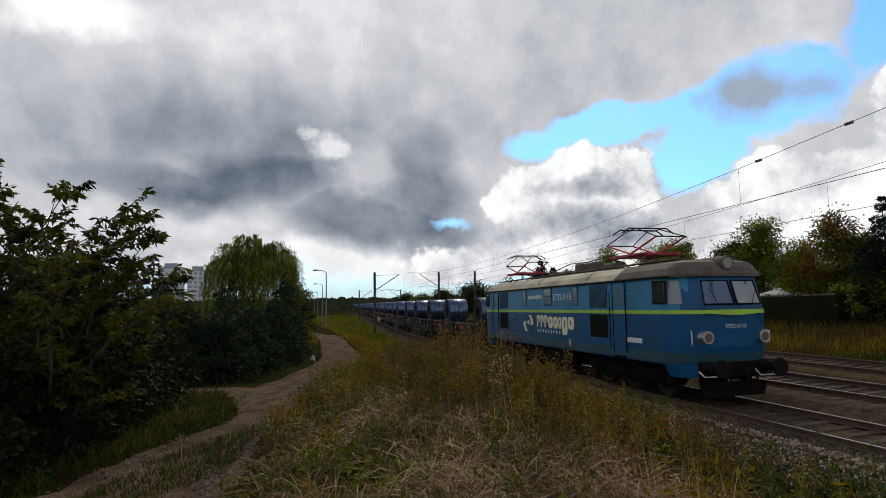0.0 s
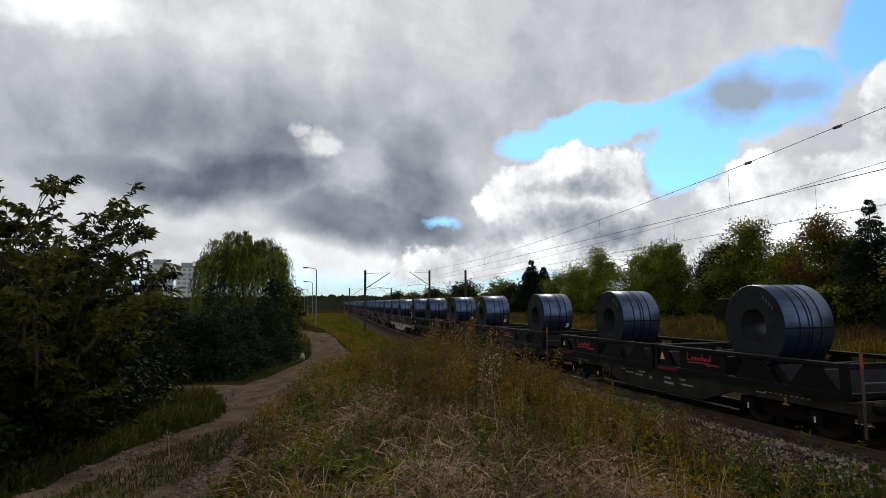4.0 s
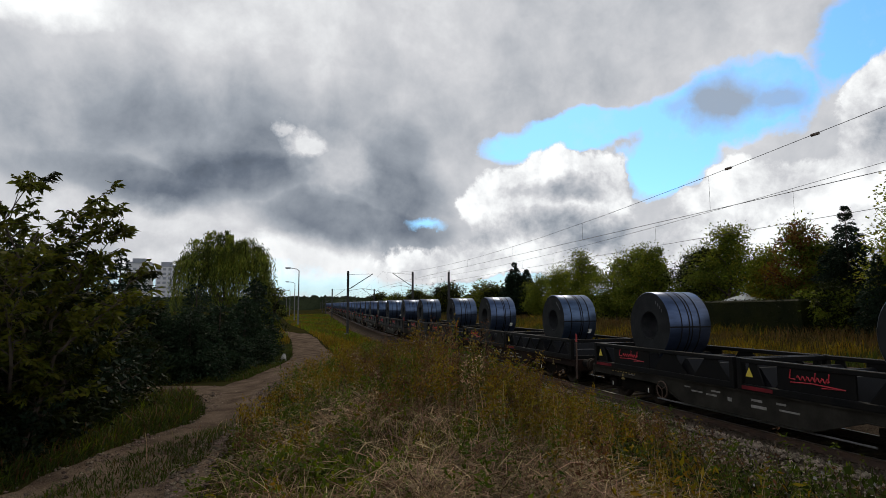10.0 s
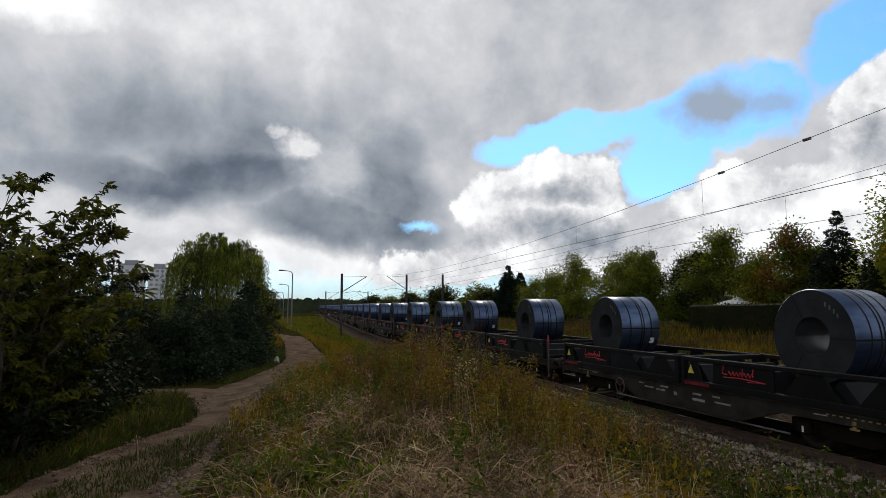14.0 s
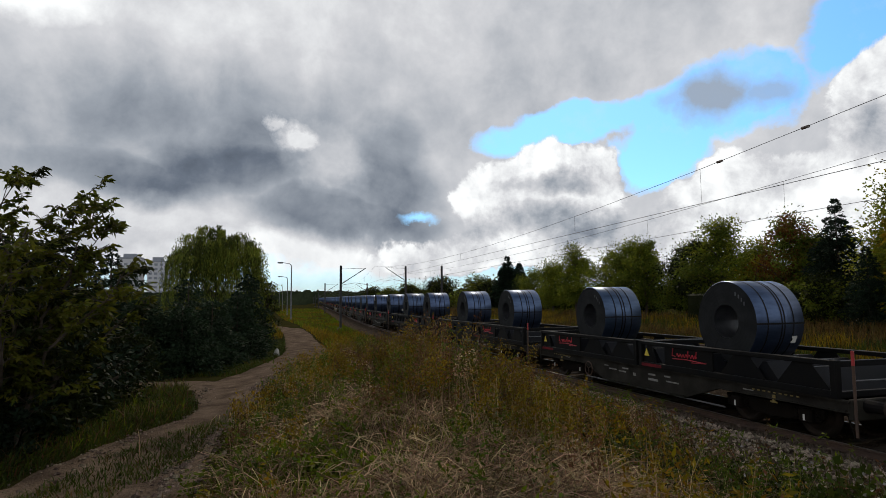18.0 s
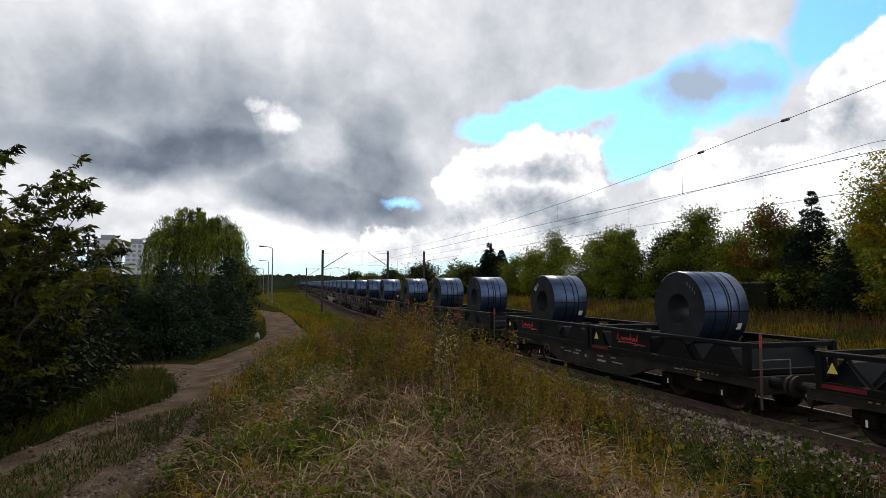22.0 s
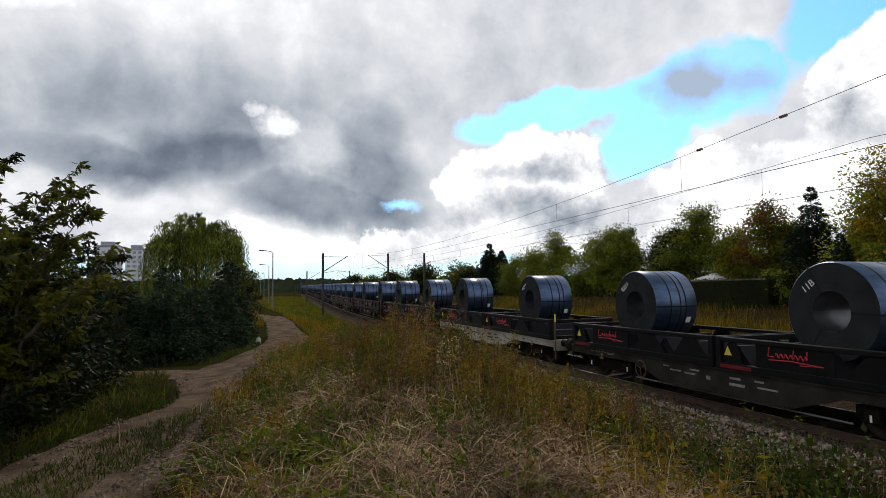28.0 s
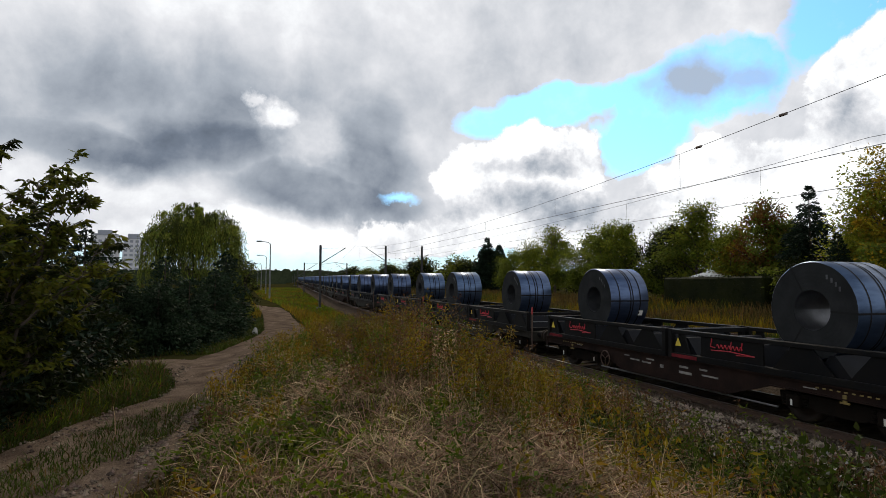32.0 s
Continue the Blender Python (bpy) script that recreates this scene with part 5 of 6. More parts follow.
def lane_marker():
    """Pale stone where the lane bends round the pines."""
    s = Shape()
    rows = []
    for z, w, d in ((-0.1, 0.11, 0.10), (0.08, 0.12, 0.10), (0.22, 0.09, 0.07), (0.31, 0.03, 0.03)):
        rows.append([(math.cos(a * 0.785 + 0.2) * w * (1 + 0.12 * math.sin(a * 2.1 + z * 9)), math.sin(a * 0.785 + 0.2) * d, z) for a in range(8)])
    s.rings(rows, 0, True)
    thing("marker_stone", s, "concrete_pale", "pale weathered stone at the lane bend beneath the pines", "stone", at=pose(0.62, 26.4, ground_z(0.62, 26.4), 0, 6, 20))


lane_marker()


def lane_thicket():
    """Low growth that closes the foot of the lane trees; near-black leaf colours stand in for shade."""
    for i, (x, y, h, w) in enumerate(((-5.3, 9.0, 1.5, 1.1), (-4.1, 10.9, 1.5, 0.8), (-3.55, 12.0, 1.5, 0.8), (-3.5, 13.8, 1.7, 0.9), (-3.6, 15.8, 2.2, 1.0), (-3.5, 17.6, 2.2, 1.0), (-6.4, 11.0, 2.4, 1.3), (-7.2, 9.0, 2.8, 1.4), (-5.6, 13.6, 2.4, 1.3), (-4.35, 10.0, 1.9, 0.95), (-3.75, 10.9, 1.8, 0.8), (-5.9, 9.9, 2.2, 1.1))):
        leafy_tree("lane_bush", x, y, h, w, 4200, 0.12, ["leaf_deep", "needle_dark"], "low bush closing the foot of the lane trees, leaves darkened for shade", "bush", seed=200 + i, low=0.01, clumps=45, group="lane bushes")


lane_thicket()


# ---- the train ----
def lettering(words, size, parent, at, mat="white", name="lettering", label=""):
    cu = bpy.data.curves.new(name, "FONT")
    cu.body, cu.size, cu.extrude, cu.align_x = words, size, 0.002, "LEFT"
    tmp = bpy.data.objects.new(name, cu)
    scene.collection.objects.link(tmp)
    me = bpy.data.meshes.new_from_object(tmp.evaluated_get(bpy.context.evaluated_depsgraph_get()))
    bpy.data.objects.remove(tmp)
    me.materials.clear()
    me.materials.append(MAT[mat])
    return part(name, me, None, parent, label, at=at)


def side_pose(x, y, z):
    """On a vehicle side that faces the viewer: local x runs towards the front."""
    return Matrix.Translation((x, y, z)) @ Matrix(((0, 0, -1, 0), (-1, 0, 0, 0), (0, 1, 0, 0), (0, 0, 0, 1)))


def plan_ring(w, y0, y1, r, z, bow=0.0, n=5):
    """Rounded rectangle in plan; bow: how far the ends bulge."""
    pts = []
    for cx, cy, a0 in ((w - r, y1 - r, 0), (-w + r, y1 - r, 90), (-w + r, y0 + r, 180), (w - r, y0 + r, 270)):
        for i in range(n + 1):
            a = radians(a0 + 90 * i / n)
            pts.append((cx + r * math.cos(a), cy + r * math.sin(a)))
    out = []
    for x, y in pts:
        b = bow * (1 - (x / w) ** 2)
        out.append((x, y + (b if y > (y0 + y1) / 2 else -b), z))
    return out


LOCO = 17.95


def pantograph(parent, y, flip):
    k = -1 if flip else 1
    pan = part("pantograph", Shape().box(-0.75, 0.75, y - 0.95, y + 0.95, 4.30, 4.36), "panto_red", parent, "raised red and black pantograph")
    base = Shape()
    for sx in (-0.55, 0.55):
        base.box(sx - 0.04, sx + 0.04, y - 1.15, y + 1.15, 4.27, 4.37)
    part("base_frame", base, "panto_red", pan)
    for sx in (-0.55, 0.55):
        for sy in (-0.85, 0.85):
            ins = Shape()
            for i in range(3):
                ins.tube((sx, y + sy, 4.02 + i * 0.085), (sx, y + sy, 4.07 + i * 0.085), 0.09, 0.055, 8)
            part("insulator", ins, "galv", pan, "pale ribbed insulator")
    for sx in (-0.5, 0.5):
        part("lower_arm", Shape().tube((sx, y - 0.15 * k, 4.36), (sx * 1.05, y + 1.55 * k, 4.82), 0.038, 0.03), "panto_red", pan)
        part("lower_arm", Shape().tube((sx, y + 0.15 * k, 4.36), (sx * 1.05, y - 1.55 * k, 4.82), 0.038, 0.03), "panto_red", pan)
        part("upper_arm", Shape().tube((sx * 1.05, y + 1.55 * k, 4.82), (sx * 0.75, y + 0.3 * k, 5.22), 0.018), "black", pan)
        part("upper_arm", Shape().tube((sx * 1.05, y - 1.55 * k, 4.82), (sx * 0.75, y - 0.3 * k, 5.22), 0.018), "black", pan)
    part("cross_tube", Shape().tube((-0.55, y + 1.55 * k, 4.82), (0.55, y + 1.55 * k, 4.82), 0.022).tube((-0.55, y - 1.55 * k, 4.82), (0.55, y - 1.55 * k, 4.82), 0.022), "black", pan)
    bow = Shape()
    for o in (-0.3, 0.3):
        bow.path([(-0.95, y + o, 5.08), (-0.7, y + o, 5.235), (0.7, y + o, 5.235), (0.95, y + o, 5.08)], 0.024)
    bow.tube((-0.5, y - 0.3, 5.21), (-0.5, y + 0.3, 5.21), 0.016).tube((0.5, y - 0.3, 5.21), (0.5, y + 0.3, 5.21), 0.016)
    part("contact_shoe", bow, "black", pan)


def wheel_shape(r, width=0.13):
    s = Shape()
    prof = [(-width / 2, 0.09), (-width / 2, r * 0.62), (-width * 0.28, r * 0.66), (-width * 0.28, r * 0.82), (-width / 2, r * 0.86), (-width / 2, r), (width * 0.32, r), (width / 2, r + 0.028), (width / 2, r * 0.86),
            (width * 0.25, r * 0.82), (width * 0.25, r * 0.62), (width / 2, 0.09)]
    n = 24
    rows = []
    for i in range(n):
        a = 6.28318 * i / n
        rows.append([(p, math.cos(a) * q, math.sin(a) * q) for p, q in prof])
    rows.append(rows[0])
    return s.rings(rows, 0, False, True)


WHEEL_LOCO = wheel_shape(0.60).mesh("wheel", "wheel", True)
WHEEL_WAGON = wheel_shape(0.44).mesh("wheel", "wheel", True)


def wheelset(parent, y, r, mesh):
    ws = part("wheelset", Shape().tube((-0.72, 0, 0), (0.72, 0, 0), 0.085, 0.085, 12), "wheel", parent)
    ws.matrix_basis = pose(0, y, r)
    part("wheel", mesh, None, ws, at=pose(-0.7525, 0, 0, 0, 0, 0))
    part("wheel", mesh, None, ws, at=pose(0.7525, 0, 0, 0, 0, 180))
    return ws


SPIN = []


def loco_bogie(parent, y):
    b = part("bogie", Shape().box(-0.35, 0.35, y - 2.2, y + 2.2, 0.55, 0.85, 0, 0.04), "under", parent)
    for sx in (-1, 1):
        f = Shape().plate([(y - 2.5, 0.62), (y - 2.3, 0.5), (y - 1.3, 0.5), (y - 1.0, 0.4), (y + 1.0, 0.4), (y + 1.3, 0.5), (y + 2.3, 0.5), (y + 2.5, 0.62), (y + 2.5, 0.82), (y - 2.5, 0.82)], "x", sx * 1.06 - 0.07, sx * 1.06 + 0.07)
        part("side_frame", f, "under", b)
        for dy in (-1.75, 0, 1.75):
            a = Shape().box(sx * 1.16 - 0.13, sx * 1.16 + 0.13, y + dy - 0.2, y + dy + 0.2, 0.42, 0.78, 0, 0.05)
            part("axle_box", a, "under", b)
            for o in (-0.34, 0.34):
                sp = Shape()
                for i in range(5):
                    sp.tube((sx * 1.15, y + dy + o, 0.46 + i * 0.07), (sx * 1.15, y + dy + o, 0.50 + i * 0.07), 0.085, 0.085, 8)
                part("spring", sp, "under", b, "coil spring")
        part("sand_box", Shape().box(sx * 1.2 - 0.12, sx * 1.2 + 0.12, y - 2.75, y - 2.45, 0.45, 0.95, 0, 0.04), "under", b)
    for dy in (-1.75, 0, 1.75):
        SPIN.append((wheelset(b, y + dy, 0.60, WHEEL_LOCO), 0.60))
    return b


def build_loco():
    w, n = 1.5, LOCO
    loco = thing("electric_locomotive", None, None, "blue six-axle electric freight locomotive with a green stripe and grey roof", "locomotive")
    sk, body = 1.03, Shape()
    cr = 0.92
    body.rings([plan_ring(w - 0.02, 0.2, n - 0.2, cr, sk, 0.05), plan_ring(w, 0.18, n - 0.18, cr, sk + 0.05, 0.08), plan_ring(w, 0.12, n - 0.12, cr, 1.55, 0.14), plan_ring(w, 0.1, n - 0.1, cr, 2.42, 0.18)], 0, True)
    b = part("body_lower", body, "blue_dark", loco, "dark blue lower body side", smooth=False)
    part("skirt", Shape().rings([plan_ring(w + 0.004, 0.175, n - 0.175, cr, sk + 0.06, 0.085), plan_ring(w + 0.004, 0.135, n - 0.135, cr, 1.36, 0.12)]), "teal", b, "faded grey-blue skirt band")
    for y0, y1 in ((0.22, 1.55), (n - 1.55, n - 0.22)):
        part("cab_skirt", Shape().rings([plan_ring(w - 0.10, y0 + 0.03, y1 - 0.25, 0.5, 0.72, 0.02), plan_ring(w - 0.02, y0, y1, 0.62, sk + 0.03, 0.03)], 0, True), "blue_dark", b, "dark blue skirt below the cab")
    part("stripe", Shape().rings([plan_ring(w + 0.008, 0.09, n - 0.09, cr, 2.42, 0.18), plan_ring(w + 0.008, 0.09, n - 0.09, cr, 2.53, 0.18)], 0, True), "green_stripe", loco, "lime green waist stripe")
    up = part("body_upper", Shape().rings([plan_ring(w, 0.12, n - 0.12, cr, 2.53, 0.18), plan_ring(w - 0.02, 0.32, n - 0.32, cr, 3.46, 0.10)], 0, True), "blue_light", loco, "light blue upper body side")
    # green chevron and dark front below the windows
    chev = Shape().plate([(-0.95, 2.44), (-0.10, 2.38), (0.10, 2.38), (0.95, 2.44), (0.5, 2.46), (-0.5, 2.46)], "y", -0.10, 0.05)
    part("chevron", chev, "green_stripe", loco, "green chevron on the nose")
    part("nose_panel", Shape().rings([plan_ring(w * 0.985, 0.10, 2.1, cr - 0.02, 2.54, 0.185), plan_ring(w * 0.965, 0.30, 2.1, cr - 0.02, 3.44, 0.105)]), "blue_dark", loco, "dark blue nose around the windscreens")
    # roof
    roof = Shape()
    rings = [plan_ring(w + 0.03, 0.16, n - 0.16, 0.9, 3.44, 0.06), plan_ring(w + 0.03, 0.16, n - 0.16, 0.9, 3.50, 0.06), plan_ring(w - 0.10, 0.24, n - 0.24, 0.88, 3.68, 0.05),
             plan_ring(w - 0.32, 0.40, n - 0.40, 0.5, 3.83, 0.04), plan_ring(w - 0.75, 0.7, n - 0.7, 0.45, 3.93, 0.02)]
    roof.rings(rings, 0, True)
    rf = part("roof", roof, "loco_roof", loco, "weathered grey-green ribbed roof", smooth=False)
    for y in (5.5, 9.9, 13.3):
        rib = Shape().rings([[(x * 1.006, y + dy, z + (0.015 if z > 3.5 else 0)) for x, z in ((-w - 0.03, 3.47), (-w + 0.10, 3.69), (-w + 0.33, 3.845), (-w + 0.76, 3.945), (w - 0.76, 3.945), (w - 0.33, 3.845), (w - 0.10, 3.69), (w + 0.03, 3.47))] for dy in (-0.04, 0.04)], 0, False, False)
        part("roof_rib", rib, "soot", rf)
    fr = Shape()
    fr.rings([plan_ring(w + 0.036, 0.15, 4.4, 0.9, 3.45, 0.06), plan_ring(w + 0.036, 0.15, 4.4, 0.9, 3.505, 0.06), plan_ring(w - 0.092, 0.232, 4.2, 0.88, 3.69, 0.05), plan_ring(w - 0.312, 0.39, 3.8, 0.5, 3.84, 0.04), plan_ring(w - 0.74, 0.69, 3.3, 0.45, 3.94, 0.02)], 0, True)
    part("roof_front", fr, "soot", rf, "soot-dark roof over the cab")
    part("roof_rear", Shape().rings([plan_ring(w + 0.036, n - 1.6, n - 0.15, 0.42, 3.45, 0.06), plan_ring(w - 0.092, n - 1.5, n - 0.232, 0.45, 3.69, 0.05), plan_ring(w - 0.312, n - 1.3, n - 0.39, 0.4, 3.84, 0.04)], 0, True), "soot", rf, "soot-dark roof over the rear cab")
    for sx in (-1, 1):
        part("gutter", Shape().box(sx * (w + 0.04) - 0.02, sx * (w + 0.04) + 0.02, 0.6, n - 0.6, 3.43, 3.47), "black", rf)
        part("roof_walk", Shape().box(sx * 0.62 - 0.14, sx * 0.62 + 0.14, 1.2, n - 1.2, 3.99, 4.02), "soot", rf)
        hand = Shape()
        for y in np.arange(1.0, n - 0.8, 0.8):
            hand.tube((sx * 1.0, y, 3.82), (sx * 1.0, y, 3.97), 0.012, n=5)
        hand.tube((sx * 1.0, 1.0, 3.97), (sx * 1.0, n - 1.0, 3.97), 0.012, n=5)
        part("roof_rail", hand, "soot", rf)
    hl = part("headlight", Shape().tube((0, 0.16, 3.80), (0, 0.95, 3.78), 0.20, 0.22, 24), "soot", loco, "large round roof headlight")
    part("headlight_rim", Shape().tube((0, 0.13, 3.80), (0, 0.165, 3.80), 0.195, 0.205, 24), "soot", hl)
    part("headlight_glass", Shape().tube((0, 0.115, 3.80), (0, 0.14, 3.80), 0.15, 0.17, 24), "lens", hl)
    for y, dx, dz in ((6.1, 0.3, 0.26), (7.4, 0.3, 0.40), (8.6, 0.26, 0.42), (9.9, 0.3, 0.2), (11.2, 0.3, 0.22)):
        eq = part("roof_equipment", Shape().box(-dx, dx * 0.4, y - 0.32, y + 0.32, 3.95, 3.97 + dz, 0, 0.06), "soot", rf, "dark roof apparatus box")
        part("insulator", Shape().tube((0.1, y + 0.55, 3.95), (0.1, y + 0.55, 4.3), 0.07, 0.05, 8), "insulator", eq)
    cable = Shape().path([(-0.3, 4.9, 4.15), (-0.3, 6.3, 4.45), (-0.2, 7.8, 4.4), (-0.3, 9.2, 4.42), (-0.25, 11.0, 4.2), (-0.2, 13.6, 4.15)], 0.02)
    part("roof_busbar", cable, "black", rf)
    pantograph(loco, 4.15, False)
    pantograph(loco, n - 3.0, False)
    # front face
    for sx in (-1, 1):
        glassy = Shape().add([(sx * 0.08, -0.085, 2.70), (sx * 0.86, 0.02, 2.70), (sx * 0.80, 0.20, 3.30), (sx * 0.08, 0.13, 3.30)], [(0, 1, 2, 3) if sx > 0 else (3, 2, 1, 0)])
        ws = part("windscreen", glassy, "pane_pale" if sx > 0 else "pane_blue", loco, "windscreen pane with a pale reflection put into its colour" if sx > 0 else "windscreen pane with a dark blue sky reflection put into its colour")
        fr2 = Shape().path([(sx * 0.06, -0.09, 2.68), (sx * 0.88, 0.015, 2.68), (sx * 0.82, 0.20, 3.32), (sx * 0.06, 0.125, 3.32), (sx * 0.06, -0.09, 2.68)], 0.022, 5)
        part("windscreen_seal", fr2, "black", ws)
        part("wiper", Shape().tube((sx * 0.5, -0.09, 2.64), (sx * 0.75, 0.02, 3.12), 0.01, n=4), "black", ws)
        lamp = part("marker_light", Shape().tube((sx * 0.88, -0.07, 1.80), (sx * 0.88, 0.30, 1.80), 0.17, 0.18, 18), "steel", loco, "round chrome-ringed headlamp")
        part("marker_glass", Shape().tube((sx * 0.88, -0.085, 1.80), (sx * 0.88, -0.065, 1.80), 0.11, 0.125, 16), "lens", lamp)
        bf = part("buffer", Shape().tube((sx * 0.875, -0.52, 1.02), (sx * 0.875, 0.15, 1.02), 0.12, 0.15, 14), "black", loco, "black round buffer")
        part("buffer_head", Shape().tube((sx * 0.875, -0.58, 1.02), (sx * 0.875, -0.52, 1.02), 0.22, 0.25, 18), "black", bf)
        bf2 = part("buffer", Shape().tube((sx * 0.875, n - 0.15, 1.02), (sx * 0.875, n + 0.45, 1.02), 0.15, 0.12, 14), "black", loco, "black round buffer")
        part("buffer_head", Shape().tube((sx * 0.875, n + 0.45, 1.02), (sx * 0.875, n + 0.5, 1.02), 0.25, 0.22, 18), "black", bf2)
        for fore in (True, False):
            rows = []
            for z, y0, wide in ((2.70, 0.157, 1.4965), (3.34, 0.294, 1.4825)):
                row = []
                for k in range(7):
                    a = radians(184 + 38 * k / 6)
                    x, y = -(wide - cr) + (cr + 0.012) * math.cos(a), y0 + cr + (cr + 0.012) * math.sin(a)
                    y -= 0.14 * (1 - (x / wide) ** 2)
                    row.append((x * -sx, y if fore else n - y, z))
                rows.append(row)
            cw = Shape().rings(rows, 0, False, False)
            part("corner_window", cw, "pane_pale", loco, "curved corner pane with a pale reflection put into its colour", smooth=True)
        part("grab_rail", Shape().path([(sx * 1.18, 0.25, 1.60), (sx * 1.22, 0.16, 1.63), (sx * 1.22, 0.16, 1.93), (sx * 1.18, 0.25, 1.96)], 0.016), "white", loco, "white grab rail")
        part("front_step", Shape().path([(sx * 1.1, 0.1, 0.9), (sx * 1.1, -0.12, 0.78), (sx * 0.62, -0.12, 0.78), (sx * 0.62, 0.1, 0.95)], 0.02), "white", loco, "white-edged shunter's step")
    part("buffer_beam", Shape().box(-1.02, 1.02, 0.06, 0.5, 0.72, 1.15, 0, 0.04), "under", loco)
    part("snow_plough", Shape().plate([(-0.95, 0.22), (0.95, 0.22), (1.05, 0.6), (-1.05, 0.6)], "y", 0.16, 0.22), "under", loco)
    part("coupling_hook", Shape().path([(0, -0.02, 1.0), (0, -0.3, 1.0), (0, -0.38, 0.8), (0, -0.3, 0.62)], 0.04), "black", loco)
    for sx in (-0.4, 0.4):
        part("air_hose", Shape().path([(sx, 0.0, 0.95), (sx, -0.22, 0.85), (sx * 1.1, -0.25, 0.5), (sx * 0.8, -0.15, 0.42)], 0.03), "black", loco)
    lettering("ET22-1115", 0.15, loco, Matrix.Translation((-0.36, -0.085, 2.04)) @ Matrix.Rotation(radians(90), 4, "X"), "white", "front_number", "pale class number on the nose")
    # sides
    for sx in (-1, 1):
        def on_side(name, y0, y1, z0, z1, mat, thick=0.012, label="", parent=loco):
            return part(name, Shape().box(sx * (w + 0.003) - thick, sx * (w + 0.003) + thick, y0, y1, z0, z1, 0, 0.006), mat, parent, label)

        for y0, y1 in ((0.80, 1.46), (n - 1.35, n - 0.72)):
            win = on_side("cab_window", y0, y1, 2.70, 3.36, "black", 0.014, "dark-framed cab side window")
            on_side("cab_glass", y0 + 0.06, y1 - 0.06, 2.76, 3.30, "window", 0.02, parent=win)
        for y0, y1 in ((2.95, 3.7), (n - 2.85, n - 2.1)):
            d = on_side("side_door", y0, y1, 1.22, 3.38, "blue_light", 0.012, "flush blue cab door with a small window")
            on_side("door_lower", y0 + 0.01, y1 - 0.01, 1.23, 2.41, "blue_dark", 0.0165, "dark blue door panel", d)
            on_side("door_stripe", y0 + 0.01, y1 - 0.01, 2.42, 2.53, "green_stripe", 0.018, parent=d)
            on_side("door_window", y0 + 0.2, y1 - 0.2, 2.68, 3.28, "pane_pale", 0.022, "pale rounded door window", d)
            part("door_seal", Shape().path([(sx * (w + 0.02), y0, 1.2), (sx * (w + 0.02), y0, 3.4), (sx * (w + 0.02), y1, 3.4), (sx * (w + 0.02), y1, 1.2)], 0.014, 5), "black", d)
            for hy in (y0 - 0.12, y1 + 0.12):
                part("handrail", Shape().path([(sx * w, hy, 1.35), (sx * (w + 0.07), hy, 1.4), (sx * (w + 0.07), hy, 3.1), (sx * w, hy, 3.15)], 0.014, 5), "black", d)
            part("footstep", Shape().box(sx * (w - 0.02) - 0.1, sx * (w - 0.02) + 0.1, y0 + 0.1, y1 - 0.1, 1.06, 1.12), "under", d)
        for y0, y1 in ((4.1, 5.3), (n - 4.2, n - 3.1)):
            g = on_side("louvre", y0, y1, 2.60, 3.40, "grille", 0.012, "dark blue ventilation louvre")
            low = on_side("louvre", y0, y1, 1.62, 2.38, "black", 0.012, "dark ventilation grille below the stripe")
            k = 0
            for y in np.arange(y0 + 0.05, y1 - 0.03, 0.075):
                if sx > 0:
                    break
                part("slat", Shape().box(sx * (w + 0.012) - 0.014, sx * (w + 0.012) + 0.014, y, y + 0.032, 2.63, 3.37), "grille", g)
                part("slat", Shape().box(sx * (w + 0.012) - 0.008, sx * (w + 0.012) + 0.008, y, y + 0.032, 1.65, 2.35), "black", low)
        for y0, y1 in ((6.21, 6.61), (11.29, 11.70)):
            wn = on_side("side_window", y0, y1, 2.70, 3.40, "grille", 0.012, "narrow machine-room window")
            on_side("window_glass", y0 + 0.05, y1 - 0.05, 2.75, 3.35, "pane_pale", 0.018, parent=wn)
        wn = on_side("side_window", 8.52, 9.31, 2.70, 3.42, "grille", 0.012, "two-part machine-room window")
        on_side("window_glass", 8.58, 9.25, 2.75, 3.04, "pane_pale", 0.018, parent=wn)
        on_side("window_glass", 8.58, 9.25, 3.09, 3.37, "pane_pale", 0.018, parent=wn)
        # painted marks: big mark and letters as plain shapes, small writing as bars
        mk = on_side("company_mark", 11.0, 11.2, 1.90, 2.06, "cream", 0.008, "cream painted company mark")
        cy, cz = 11.13, 1.95
        for k in (1, -1):
            swoosh = Shape().plate([(cy - 0.08 * k, cz + 0.36 * k), (cy - 0.34 * k, cz + 0.35 * k), (cy - 0.62 * k, cz + 0.02 * k), (cy - 0.46 * k, cz - 0.08 * k), (cy - 0.2 * k, cz - 0.06 * k), (cy - 0.36 * k, cz + 0.08 * k)],
                                   "x", sx * (w + 0.003) - 0.008, sx * (w + 0.003) + 0.008)
            part("mark_arm", swoosh, "cream", mk)
        y = 10.12
        for i, (wd, hi, lo) in enumerate(((0.34, 2.30, 1.82), (0.34, 2.30, 1.82), (0.34, 2.30, 1.82), (0.42, 2.26, 1.80), (0.42, 2.26, 1.80), (0.28, 2.26, 1.80), (0.46, 2.26, 1.58), (0.50, 2.26, 1.80))):
            y0 = y - wd
            z0, z1 = lo, hi
